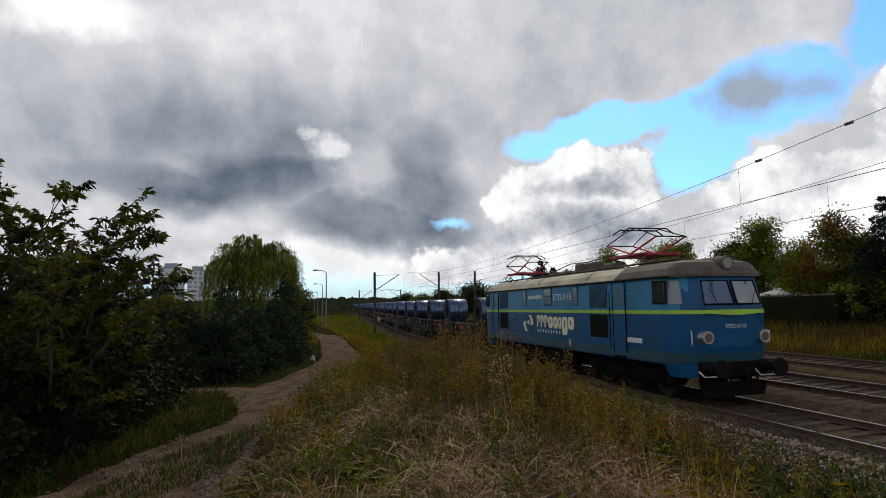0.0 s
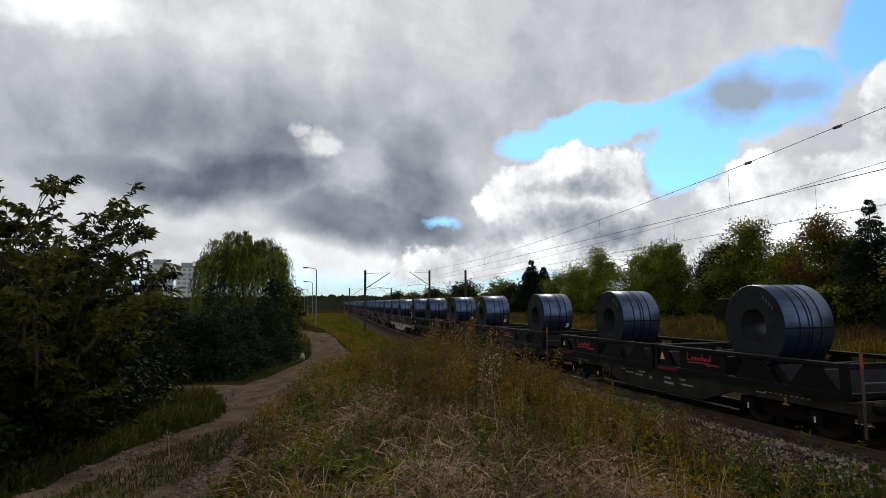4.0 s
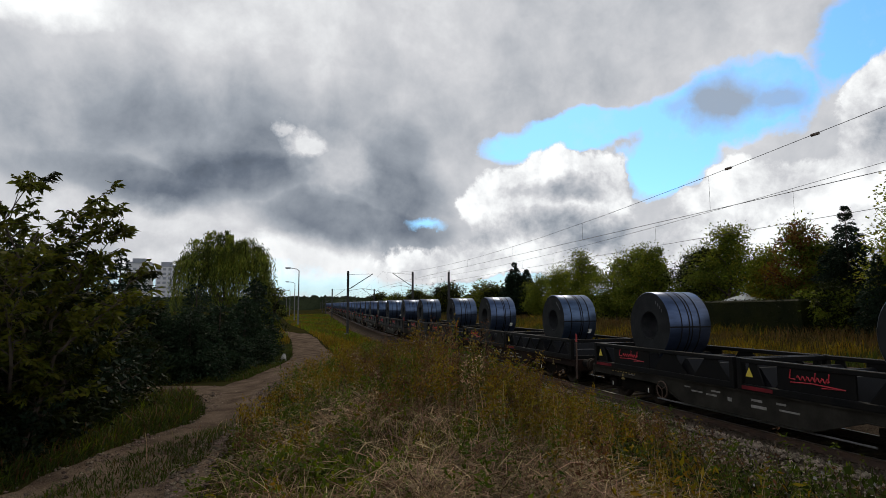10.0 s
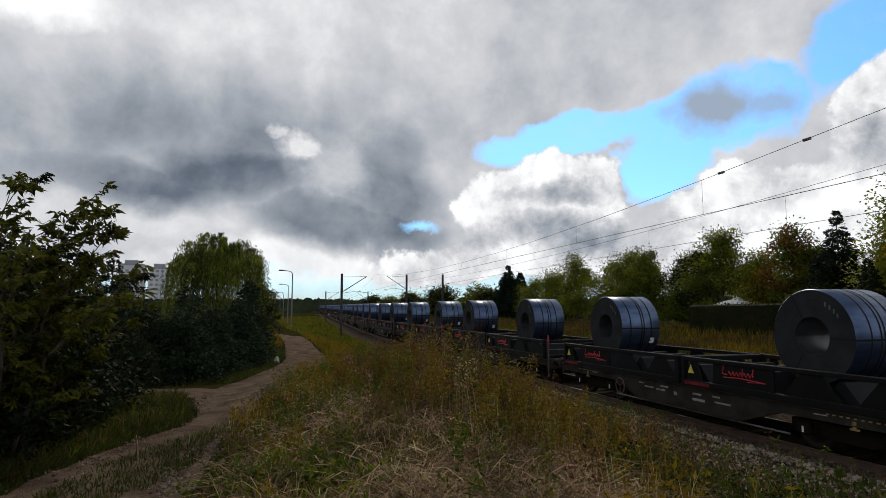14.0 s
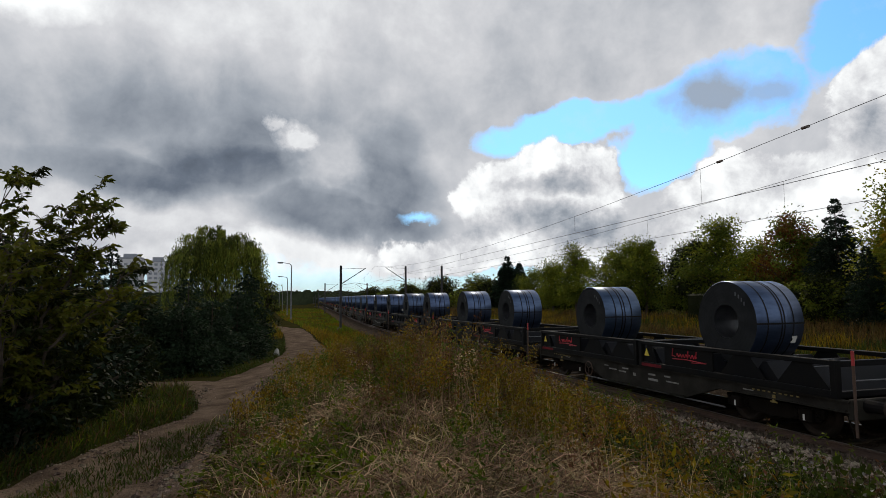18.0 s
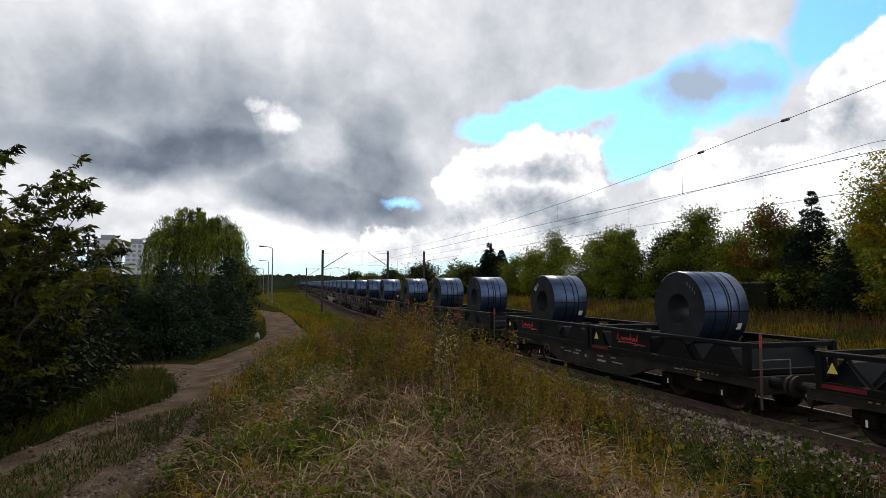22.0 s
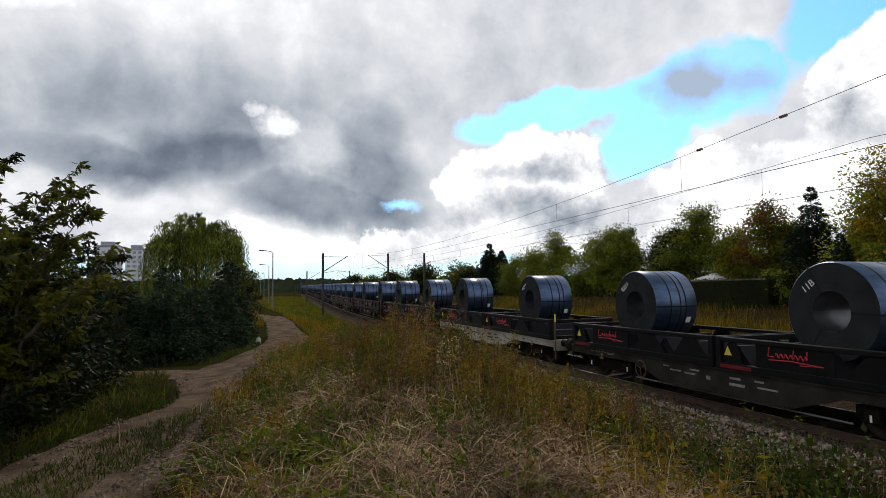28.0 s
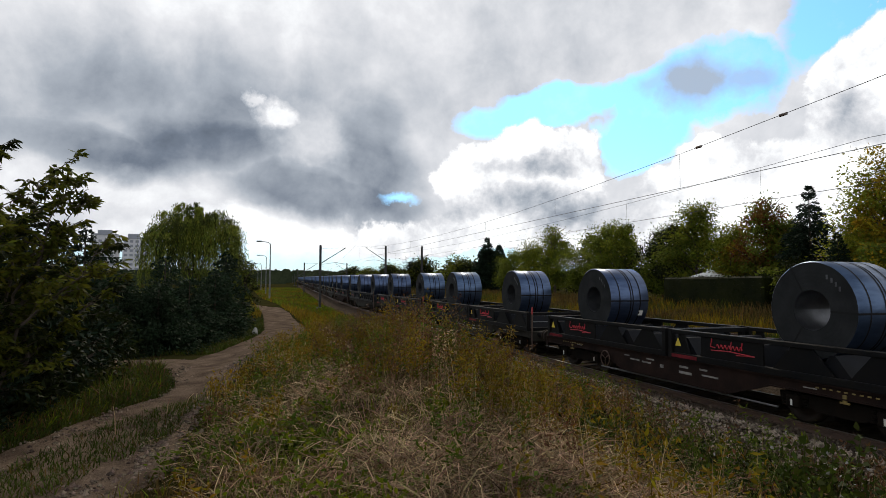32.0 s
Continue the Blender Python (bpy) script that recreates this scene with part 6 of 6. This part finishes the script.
            if i < 3:
                o = [(y, z0), (y - 0.11, z0), (y - 0.11, z0 + 0.17), (y0 + 0.05, z0 + 0.2), (y0, z1 - 0.12), (y0 + 0.08, z1), (y, z1)]
            else:
                o = [(y - 0.08, z0), (y0 + 0.08, z0), (y0, z0 + 0.1), (y0, z1 - 0.1), (y0 + 0.08, z1), (y - 0.08, z1), (y, z1 - 0.1), (y, z0 + 0.1)]
            part("mark_letter", Shape().plate(o, "x", sx * (w + 0.003) - 0.008, sx * (w + 0.003) + 0.008), "cream", mk)
            part("letter_gap", Shape().box(sx * (w + 0.003) - 0.0095, sx * (w + 0.003) + 0.0095, (y + y0) / 2 - 0.035, (y + y0) / 2 + 0.045, (z0 + z1) / 2 - 0.05, z1 - 0.12), "blue_dark", mk)
            y = y0 - 0.06
        for i in range(9):
            on_side("small_letter", 9.98 - i * 0.27, 10.06 - i * 0.27, 1.60, 1.72, "white", 0.008, parent=mk)
        for i in range(6):
            on_side("running_number", 9.55 + i * 0.26, 9.73 + i * 0.26, 2.99, 3.14, "white", 0.008, "white running number bars")
        on_side("inspection_plate", 2.1, 2.95, 1.55, 1.70, "white", 0.008, "white inspection plate")
        for i in range(4):
            on_side("small_notice", 6.9, 7.05, 1.20 + i * 0.07, 1.24 + i * 0.07, "white", 0.008)
    lettering("ET22-1115", 0.37, loco, side_pose(-w - 0.014, 8.36, 2.90), "white", "class_number", "white class number on the upper side")
    # underframe
    for y in (3.75, n - 3.75):
        loco_bogie(loco, y)
    part("underframe", Shape().box(-1.1, 1.1, 0.5, n - 0.5, 0.86, 1.06), "under", loco)
    for y0, y1, z0 in ((7.2, 8.1, 0.45), (8.15, 9.6, 0.38), (9.7, 10.6, 0.42)):
        part("equipment_box", Shape().box(-1.38, 1.38, y0, y1, z0, 1.03, 0, 0.04), "under", loco, "dark equipment case under the floor")
    return loco


# ---- wagons ----
def wagon_bogie(parent, y):
    b = part("bogie", Shape().box(-0.8, 0.8, y - 0.16, y + 0.16, 0.42, 0.62, 0, 0.03), "under", parent, "dark two-axle bogie")
    for sx in (-1, 1):
        f = Shape().plate([(y - 1.25, 0.42), (y - 0.7, 0.40), (y - 0.45, 0.28), (y + 0.45, 0.28), (y + 0.7, 0.40), (y + 1.25, 0.42), (y + 1.25, 0.58), (y - 1.25, 0.58)], "x", sx * 1.0 - 0.05, sx * 1.0 + 0.05)
        part("side_frame", f, "under", b)
        for dy in (-0.9, 0.9):
            a = part("axle_box", Shape().box(sx * 1.06 - 0.1, sx * 1.06 + 0.1, y + dy - 0.15, y + dy + 0.15, 0.30, 0.56, 0, 0.03), "under", b)
            if sx > 0:
                continue
            part("axle_mark", Shape().box(sx * 1.165 - 0.004, sx * 1.165 + 0.004, y + dy - 0.02, y + dy + 0.02, 0.34, 0.46), "white", a, "white axle mark")
            for o in (-0.24, 0.24):
                sp = Shape()
                for i in range(4):
                    sp.tube((sx * 1.05, y + dy + o, 0.34 + i * 0.055), (sx * 1.05, y + dy + o, 0.37 + i * 0.055), 0.06, 0.06, 7)
                part("spring", sp, "under", b)
    for dy in (-0.9, 0.9):
        SPIN.append((wheelset(b, y + dy, 0.44, WHEEL_WAGON), 0.44))
    return b


def build_wagon(paint, label):
    w = thing("container_wagon", None, None, label, "flat wagon", "coil train wagons")
    sill = Shape().box(-0.22, 0.22, -6.3, 6.3, 0.55, 0.82)
    for y in (-6.25, -2.2, 0.0, 2.2, 6.25):
        sill.box(-1.18, 1.18, y - 0.1, y + 0.1, 0.60, 0.84)
    part("centre_sill", sill, "under", w)
    for sx in (-1, 1):
        belly = Shape().plate([(-6.3, 0.66), (-3.0, 0.66), (-1.9, 0.30), (1.9, 0.30), (3.0, 0.66), (6.3, 0.66), (6.3, 0.86), (-6.3, 0.86)], "x", sx * 1.17 - 0.03, sx * 1.17 + 0.03)
        s = part("side_sill", belly, paint, w, "fish-belly side sill with small white markings")
        part("sill_flange", Shape().box(sx * 1.2 - 0.06, sx * 1.2 + 0.06, -6.3, 6.3, 0.845, 0.875), paint, s)
        fl = Shape()
        for a, c in (((-6.3, 0.66), (-3.0, 0.66)), ((-3.0, 0.66), (-1.9, 0.30)), ((-1.9, 0.30), (1.9, 0.30)), ((1.9, 0.30), (3.0, 0.66)), ((3.0, 0.66), (6.3, 0.66))):
            fl.add([(sx * 1.10, a[0], a[1] - 0.012), (sx * 1.10, c[0], c[1] - 0.012), (sx * 1.235, c[0], c[1] - 0.012), (sx * 1.235, a[0], a[1] - 0.012),
                    (sx * 1.10, a[0], a[1] + 0.012), (sx * 1.10, c[0], c[1] + 0.012), (sx * 1.235, c[0], c[1] + 0.012), (sx * 1.235, a[0], a[1] + 0.012)],
                   [(0, 1, 2, 3), (7, 6, 5, 4), (3, 2, 6, 7), (0, 4, 5, 1)])
        part("lower_flange", fl, paint, s)
        k = 0
        for y0, wd, z, hh in ((1.75, 0.30, 0.70, 0.05), (1.4, 0.55, 0.62, 0.06), (0.75, 0.42, 0.70, 0.06), (0.9, 0.5, 0.60, 0.07), (0.3, 0.18, 0.56, 0.14), (-0.5, 0.42, 0.66, 0.08), (-0.55, 0.6, 0.52, 0.1), (-1.15, 0.34, 0.68, 0.07), (-1.35, 0.7, 0.56, 0.06), (4.2, 0.4, 0.74, 0.035), (-3.9, 0.4, 0.74, 0.035)):
            if sx > 0:
                continue
            part("marking", Shape().box(sx * 1.203 - 0.003, sx * 1.203 + 0.003, y0 - wd * 0.36, y0 + wd * 0.36, z, z + hh * 0.6), "black" if paint == "wagon_pale" else "mark_grey", s, "small painted notice")
            k += 1
        for y in (-4.6, 4.6) if sx < 0 else ():
            hk = Shape().box(sx * 1.22 - 0.012, sx * 1.22 + 0.012, y - 0.035, y + 0.035, 0.58, 0.74).box(sx * 1.222 - 0.012, sx * 1.222 + 0.012, y - 0.09, y + 0.09, 0.58, 0.615)
            part("rope_hook", hk, "dull_yellow", w, "yellow rope hook")
            ch = Shape()
            for i in range(9):
                ch.box(sx * 1.225 - 0.008, sx * 1.225 + 0.008, y - 0.62 + i * 0.14, y - 0.56 + i * 0.14, 0.775, 0.80)
            tagged(part("hazard_dashes", ch, "dull_yellow" if paint != "wagon_pale" else "white", w), kind="stuff")
        wheel = Shape()
        for i in range(14):
            a, c = 6.283 * i / 14, 6.283 * (i + 1) / 14
            wheel.tube((sx * 1.27, 2.7 + 0.22 * math.cos(a), 0.52 + 0.22 * math.sin(a)), (sx * 1.27, 2.7 + 0.22 * math.cos(c), 0.52 + 0.22 * math.sin(c)), 0.017, n=5)
        for i in range(3):
            wheel.tube((sx * 1.27, 2.7, 0.52), (sx * 1.27, 2.7 + 0.22 * math.cos(i * 2.09 + 0.5), 0.52 + 0.22 * math.sin(i * 2.09 + 0.5)), 0.012, n=5)
        part("brake_wheel", wheel, "yellow" if paint == "wagon_pale" else "rail", w, "spoked brake handwheel")
        part("brake_rod", Shape().tube((sx * 1.12, -3.1, 0.24), (sx * 1.12, 3.1, 0.24), 0.022, n=6), "galv", w)
        for y in (-6.3, 6.3):
            k = -1 if y < 0 else 1
            bf = part("buffer", Shape().tube((sx * 0.875, y, 0.78), (sx * 0.875, y + k * 0.5, 0.78), 0.13, 0.10, 12), "black", w)
            part("buffer_head", Shape().tube((sx * 0.875, y + k * 0.5, 0.78), (sx * 0.875, y + k * 0.56, 0.78), 0.21, 0.21, 16), "wheel", bf)
            part("step", Shape().path([(sx * 1.2, y - k * 0.1, 0.7), (sx * 1.2, y + k * 0.05, 0.22), (sx * 0.95, y + k * 0.05, 0.22)], 0.018, 5), "under", w)
    part("end_beam", Shape().box(-1.22, 1.22, -6.36, -6.24, 0.52, 0.9, 0, 0.02), paint, w)
    part("end_beam", Shape().box(-1.22, 1.22, 6.24, 6.36, 0.52, 0.9, 0, 0.02), paint, w)
    part("lamp_post", Shape().tube((-1.24, -6.42, 0.25), (-1.24, -6.42, 1.75), 0.028, n=6), "rail", w, "rusty upright lamp post at the wagon corner")
    part("post_tip", Shape().tube((-1.24, -6.42, 1.52), (-1.24, -6.42, 1.78), 0.03, n=6), "yellow" if paint == "wagon_pale" else "panto_red", w)
    part("end_rail", Shape().path([(-1.2, -6.42, 1.25), (-0.45, -6.42, 1.25), (-0.45, -6.42, 0.6)], 0.018, 5), "galv", w)
    part("coupling", Shape().path([(0, -6.3, 0.75), (0, -6.6, 0.72), (0, -6.8, 0.55), (0, -6.95, 0.68)], 0.035), "black", w)
    for sx in (-0.35, 0.35):
        part("air_hose", Shape().path([(sx, -6.3, 0.7), (sx, -6.55, 0.6), (sx * 0.8, -6.7, 0.35), (sx * 0.4, -6.95, 0.42)], 0.025), "black", w)
    wagon_bogie(w, -4.35)
    wagon_bogie(w, 4.35)
    return w


def build_cradle(lattice):
    """Twenty-foot coil cradle: black side trusses, slanted cross wedges, yellow warning triangle and red name panel. +y is its rear end."""
    c = thing("coil_cradle", None, None, "open black lattice coil cradle with warning triangle" if lattice else "black steel coil cradle frame with red lettering and warning triangle", "coil cradle", "coil cradles")
    for sx in (-1, 1):
        x = sx * 1.22
        part("top_rail", Shape().box(x - 0.06, x + 0.06, -3.02, 3.02, 0.60, 0.70, 0, 0.012), "frame_black", c)
        part("bottom_rail", Shape().box(x - 0.06, x + 0.06, -3.02, 3.02, 0.0, 0.14, 0, 0.012), "frame_black", c)
        for y in (-2.96, 2.96):
            part("corner_post", Shape().box(x - 0.07, x + 0.07, y - 0.07, y + 0.07, 0.0, 0.71, 0, 0.012), "frame_black", c)
        if lattice:
            for i in range(6):
                y = -2.9 + i * 0.97
                part("strut", Shape().tube((x, y, 0.12), (x, y + 0.485, 0.6), 0.035, n=6), "frame_black", c)
                part("strut", Shape().tube((x, y + 0.485, 0.6), (x, y + 0.97, 0.12), 0.035, n=6), "frame_black", c)
        else:
            part("name_panel", Shape().box(x - 0.02, x + 0.02, 0.2, 1.95, 0.12, 0.62), "frame_black", c)
            for y0, y1 in ((2.3, 2.9), (-1.4, 0.0), (-2.9, -1.6)):
                part("gusset", Shape().plate([(y0, 0.1), (y1, 0.1), ((y0 * 0.35 + y1 * 0.65), 0.62), ((y0 * 0.65 + y1 * 0.35), 0.62)], "x", x - 0.018, x + 0.018), "frame_black", c)
        xs = sx * 1.285
        if not lattice and sx < 0:
            xn = sx * 1.246
            part("name_stroke", Shape().path([(xn, 1.60, 0.58), (xn, 1.64, 0.40), (xn, 1.50, 0.385)], 0.015, 4), "red", c, "bright red tall name stroke")
            part("name_stroke", Shape().path([(xn, 1.46 - i * 0.022, 0.425 + 0.045 * math.sin(i * 1.25)) for i in range(34)], 0.014, 4), "red", c, "bright red looping name stroke")
            for y in (1.06, 0.76):
                part("name_stroke", Shape().path([(xn, y - 0.03, 0.56), (xn, y, 0.39)], 0.014, 4), "red", c, "bright red tall name stroke")
        if not lattice:
            part("name_underline", Shape().path([(sx * 1.246, 1.62, 0.32), (sx * 1.246, 1.1, 0.34), (sx * 1.246, 0.40, 0.30), (sx * 1.246, 0.9, 0.28)], 0.013, 4), "red", c, "bright red underline")
        part("red_panel", Shape().box(xs - 0.003, xs + 0.003, 2.05, 2.95, 0.03, 0.11), "dull_red", c, "dull red number bar")
        part("warning_triangle", Shape().plate([(2.585, 0.31), (2.795, 0.31), (2.69, 0.51)], "x", sx * 1.262 - 0.004, sx * 1.262 + 0.004), "yellow", c, "yellow warning triangle")
    for y in (-2.96, 2.96):
        part("end_rail", Shape().box(-1.2, 1.2, y - 0.05, y + 0.05, 0.58, 0.69, 0, 0.01), "frame_black", c)
        part("end_rail", Shape().box(-1.2, 1.2, y - 0.05, y + 0.05, 0.01, 0.13, 0, 0.01), "frame_black", c)
    part("floor_plate", Shape().box(-1.16, 1.16, -2.9, 2.9, 0.04, 0.07), "frame_black", c)
    for y in (-2.35, -1.25, 0.62, -0.32, 1.75, 2.55):
        wd = 0.42
        part("cradle_wedge", Shape().plate([(y - wd, 0.07), (y + wd, 0.07), (y + 0.05, 0.52), (y - 0.05, 0.52)], "x", -1.14, 1.14), "cradle", c, "slanted steel cradle wedge")
    return c


def build_coil(straps, label, chalk=None, tag=False):
    """Strip steel coil, axis across the wagon; local origin at its middle."""
    R, r, h = 0.97, 0.40, 0.68
    c = thing("steel_coil", None, None, label, "steel coil", "steel coils")
    n = 56
    prof = [(-h, r), (-h, R - 0.03), (-h + 0.02, R), (h - 0.02, R), (h, R - 0.03), (h, r)]
    barrel, ends, bore = Shape(), Shape(), Shape()

    def spin(sh, pr):
        rows = []
        for i in range(n + 1):
            a = 6.283185 * i / n
            rows.append([(p, math.cos(a) * q, math.sin(a) * q) for p, q in pr])
        sh.rings(rows, 0, False, False)

    spin(barrel, [(h, R - 0.02), (h - 0.02, R), (-h + 0.02, R), (-h, R - 0.02)])
    layers = [(-h, R - 0.02)]
    k = 0
    q = R - 0.02
    while q > r + 0.04:
        q -= 0.045
        k += 1
        layers.append((-h + (0.0012 if k % 2 else 0.0), max(q, r)))
    layers.append((-h, r))
    spin(ends, layers)
    far_end = Shape()
    spin(far_end, [(h, r), (h, R - 0.02)])
    part("end_face", far_end, "coil_end", c)
    spin(bore, [(-h, r), (h, r)])
    part("barrel", barrel, "coil", c, "steel barrel with the sky's blue sheen put into its colour", smooth=True)
    part("end_face", ends, "coil_end", c, "dull grey wound strip edges")
    part("bore", bore, "coil_bore", c, "pale inner bore", smooth=True)
    for x in straps:
        s = Shape()
        spin(s, [(x + 0.02, R + 0.004), (x - 0.02, R + 0.004)])
        part("strap", s, "strap", c, "dark steel strap round the barrel")
    for a in (62, 182, 302):
        a = radians(a)
        d = (math.cos(a), math.sin(a))
        t = (-d[1] * 0.02, d[0] * 0.02)
        s = Shape()
        for u0, u1 in ((-h - 0.004, h + 0.004),):
            s.add([(u0, d[0] * r + t[0], d[1] * r + t[1]), (u0, d[0] * (R + 0.006) + t[0], d[1] * (R + 0.006) + t[1]), (u0, d[0] * (R + 0.006) - t[0], d[1] * (R + 0.006) - t[1]), (u0, d[0] * r - t[0], d[1] * r - t[1]),
                   (u1, d[0] * (R + 0.006) + t[0], d[1] * (R + 0.006) + t[1]), (u1, d[0] * (R + 0.006) - t[0], d[1] * (R + 0.006) - t[1])], [(0, 1, 2, 3), (1, 4, 5, 2)])
        part("strap", s, "strap", c, "dark radial strap through the bore")
    if chalk:
        lettering(chalk, 0.2, c, side_pose(-h - 0.008, 0.55, 0.35) @ Matrix.Rotation(radians(38), 4, "Z"), "white", "chalk_mark", "white chalk number")
    else:
        s = Shape()
        for i in range(4):
            a = radians(118 + i * 9)
            s.box(-h - 0.008, -h - 0.005, math.cos(a) * 0.74 - 0.02, math.cos(a) * 0.74 + 0.02, math.sin(a) * 0.74 - 0.045, math.sin(a) * 0.74 + 0.045)
        part("chalk_mark", s, "coil_bore", c, "faint chalk strokes")
    if tag:
        a = radians(-155)
        s = Shape().add([(x, math.cos(b) * (R + 0.006), math.sin(b) * (R + 0.006)) for b in (a - 0.09, a + 0.09) for x in (0.35, 0.5)], [(0, 1, 3, 2)])
        part("paper_tag", s, "white", c, "white paper label")
    return c


# ---- motion of the train ----
SPEED = [(0, 9.23), (8, 9.98), (16, 9.90), (24, 10.08), (32, 9.96)]


def travelled(t):
    d = 0.0
    for (a, u), (b, v) in zip(SPEED, SPEED[1:]):
        if t <= a:
            break
        e = min(t, b)
        ve = u + (v - u) * (e - a) / (b - a)
        d += (u + ve) / 2 * (e - a)
    return d


WAGONS, PITCH, FIRST = 44, 13.8, 32.95 + 6.2
loco = build_loco()
loco.matrix_basis = track_pose(13.95)
kinds = {"grey": build_wagon("wagon_grey", "dark grey bogie container wagon with fish-belly side sills"),
         "brown": build_wagon("wagon_brown", "grimy brown bogie container wagon with fish-belly side sills"),
         "pale": build_wagon("wagon_pale", "pale cream bogie container wagon with fish-belly side sills")}
cradles = {"plate": build_cradle(False), "lattice": build_cradle(True)}
coils = [build_coil((-0.30, -0.05, 0.05, 0.30), "blue-grey steel coil bound with dark straps in its cradle"),
         build_coil((-0.38, 0.02, 0.10, 0.36), "blue-grey steel coil bound with dark straps and a white paper label", tag=True),
         build_coil((-0.2, 0.12, 0.3), "blue-grey steel coil with a white chalk number on its end", chalk="9211", tag=True),
         build_coil((-0.3, 0.3), "blue-grey steel coil with white chalk marks on its end", chalk="11B")]
DECK, COIL_Z = 0.878, 2.19
CHALK = {(3, 1): 2, (5, 1): 2, (5, 0): 2, (15, 1): 2, (19, 0): 3, (19, 1): 2, (20, 0): 2, (20, 1): 1, (15, 0): 1, (9, 1): 1}
COIL_AT = {           # where the two coils of a wagon lie along it
    1: (-3.67, 4.17), 2: (-3.2, 3.45), 3: (-3.99, 3.75), 4: (-3.85, 3.62), 5: (-4.0, 3.91), 6: (-3.85, 4.0), 7: (-3.54, 4.28), 8: (-3.5, 4.42),
    9: (-3.35, 4.35), 10: (-3.15, 4.2), 11: (-3.7, 4.17), 12: (-2.75, 3.52), 13: (-2.87, 3.38), 14: (-2.83, 3.48), 15: (-3.3, 4.15), 16: (-2.6, 3.4),
    17: (-3.42, 4.2), 18: (-3.36, 4.0), 19: (-2.43, 3.67), 20: (-3.4, 4.3), 21: (-3.25, 3.93), 22: (-3.55, 4.18)}
CARRIED = []          # thing, wagon number, pose on the wagon
used = set()


SPARE = []
SMALL = ("marking", "axle_mark", "spring", "name_stroke", "hazard_dashes", "rope_hook", "chalk_mark", "paper_tag", "air_hose", "step", "lower_flange", "gusset", "post_tip", "buffer_head", "brake_rod", "sill_flange", "axle_box", "end_rail", "red_panel")


def placed(master, k):
    """The master itself, then copies; those that never come near lose their smallest parts."""
    if master.name in used:
        ob = copy_thing(master, Matrix())
        if k > 24:
            SPARE.extend(o for o in ob.children_recursive if o.name.split(".")[0] in SMALL)
        return ob
    used.add(master.name)
    return master


rnd = random.Random(8)
for k in range(1, WAGONS + 1):
    kind = "pale" if k in (5, 20) else ("brown" if k in (1, 4, 7, 21, 22, 26, 31, 37) else "grey")
    CARRIED.append((placed(kinds[kind], k), k, Matrix()))
    for j, y in enumerate((-3.08, 3.08)):
        lat = (k in (4, 14, 17, 28) and j == 1) or (k in (7, 25) and j == 0)
        CARRIED.append((placed(cradles["lattice" if lat else "plate"], k), k, pose(0, y, DECK)))
    for j, y in enumerate(COIL_AT.get(k, (-3.35 + rnd.uniform(-0.5, 0.5), 3.95 + rnd.uniform(-0.4, 0.4)))):
        c = coils[CHALK.get((k, j), rnd.choice((0, 0, 0, 1)))]
        CARRIED.append((placed(c, k), k, pose(0.0, y, COIL_Z, 0, 0, 0)))


bpy.data.batch_remove(SPARE)


def roll_rows(y, r):
    """Poses of a wheelset in its bogie while the train rolls."""
    return [(i / 15, pose(0, y, r) @ Matrix.Rotation(travelled(i / 15) / r, 4, "X")) for i in range(481)]


def motions():
    times = [i * 1.0 for i in range(33)]
    walk(loco, [(t, track_pose(13.95 - travelled(t))) for t in times])
    paths = {}
    for k in range(1, WAGONS + 1):
        paths[k] = [(t, track_pose(FIRST + (k - 1) * PITCH - travelled(t))) for t in times]
    for ob, k, place in CARRIED:
        walk(ob, [(t, m @ place) for t, m in paths[k]])
    rolling = {}
    for ob in [o for o in scene.objects if o.name.startswith("wheelset")]:
        key = (round(ob.location.y, 2), round(ob.location.z, 2))
        if key not in rolling:
            walk(ob, roll_rows(*key))
            rolling[key] = ob
        else:
            ob.rotation_mode = "QUATERNION"
            ob.animation_data_create().action = rolling[key].animation_data.action
            ob.animation_data.action_slot = rolling[key].animation_data.action_slot


motions()
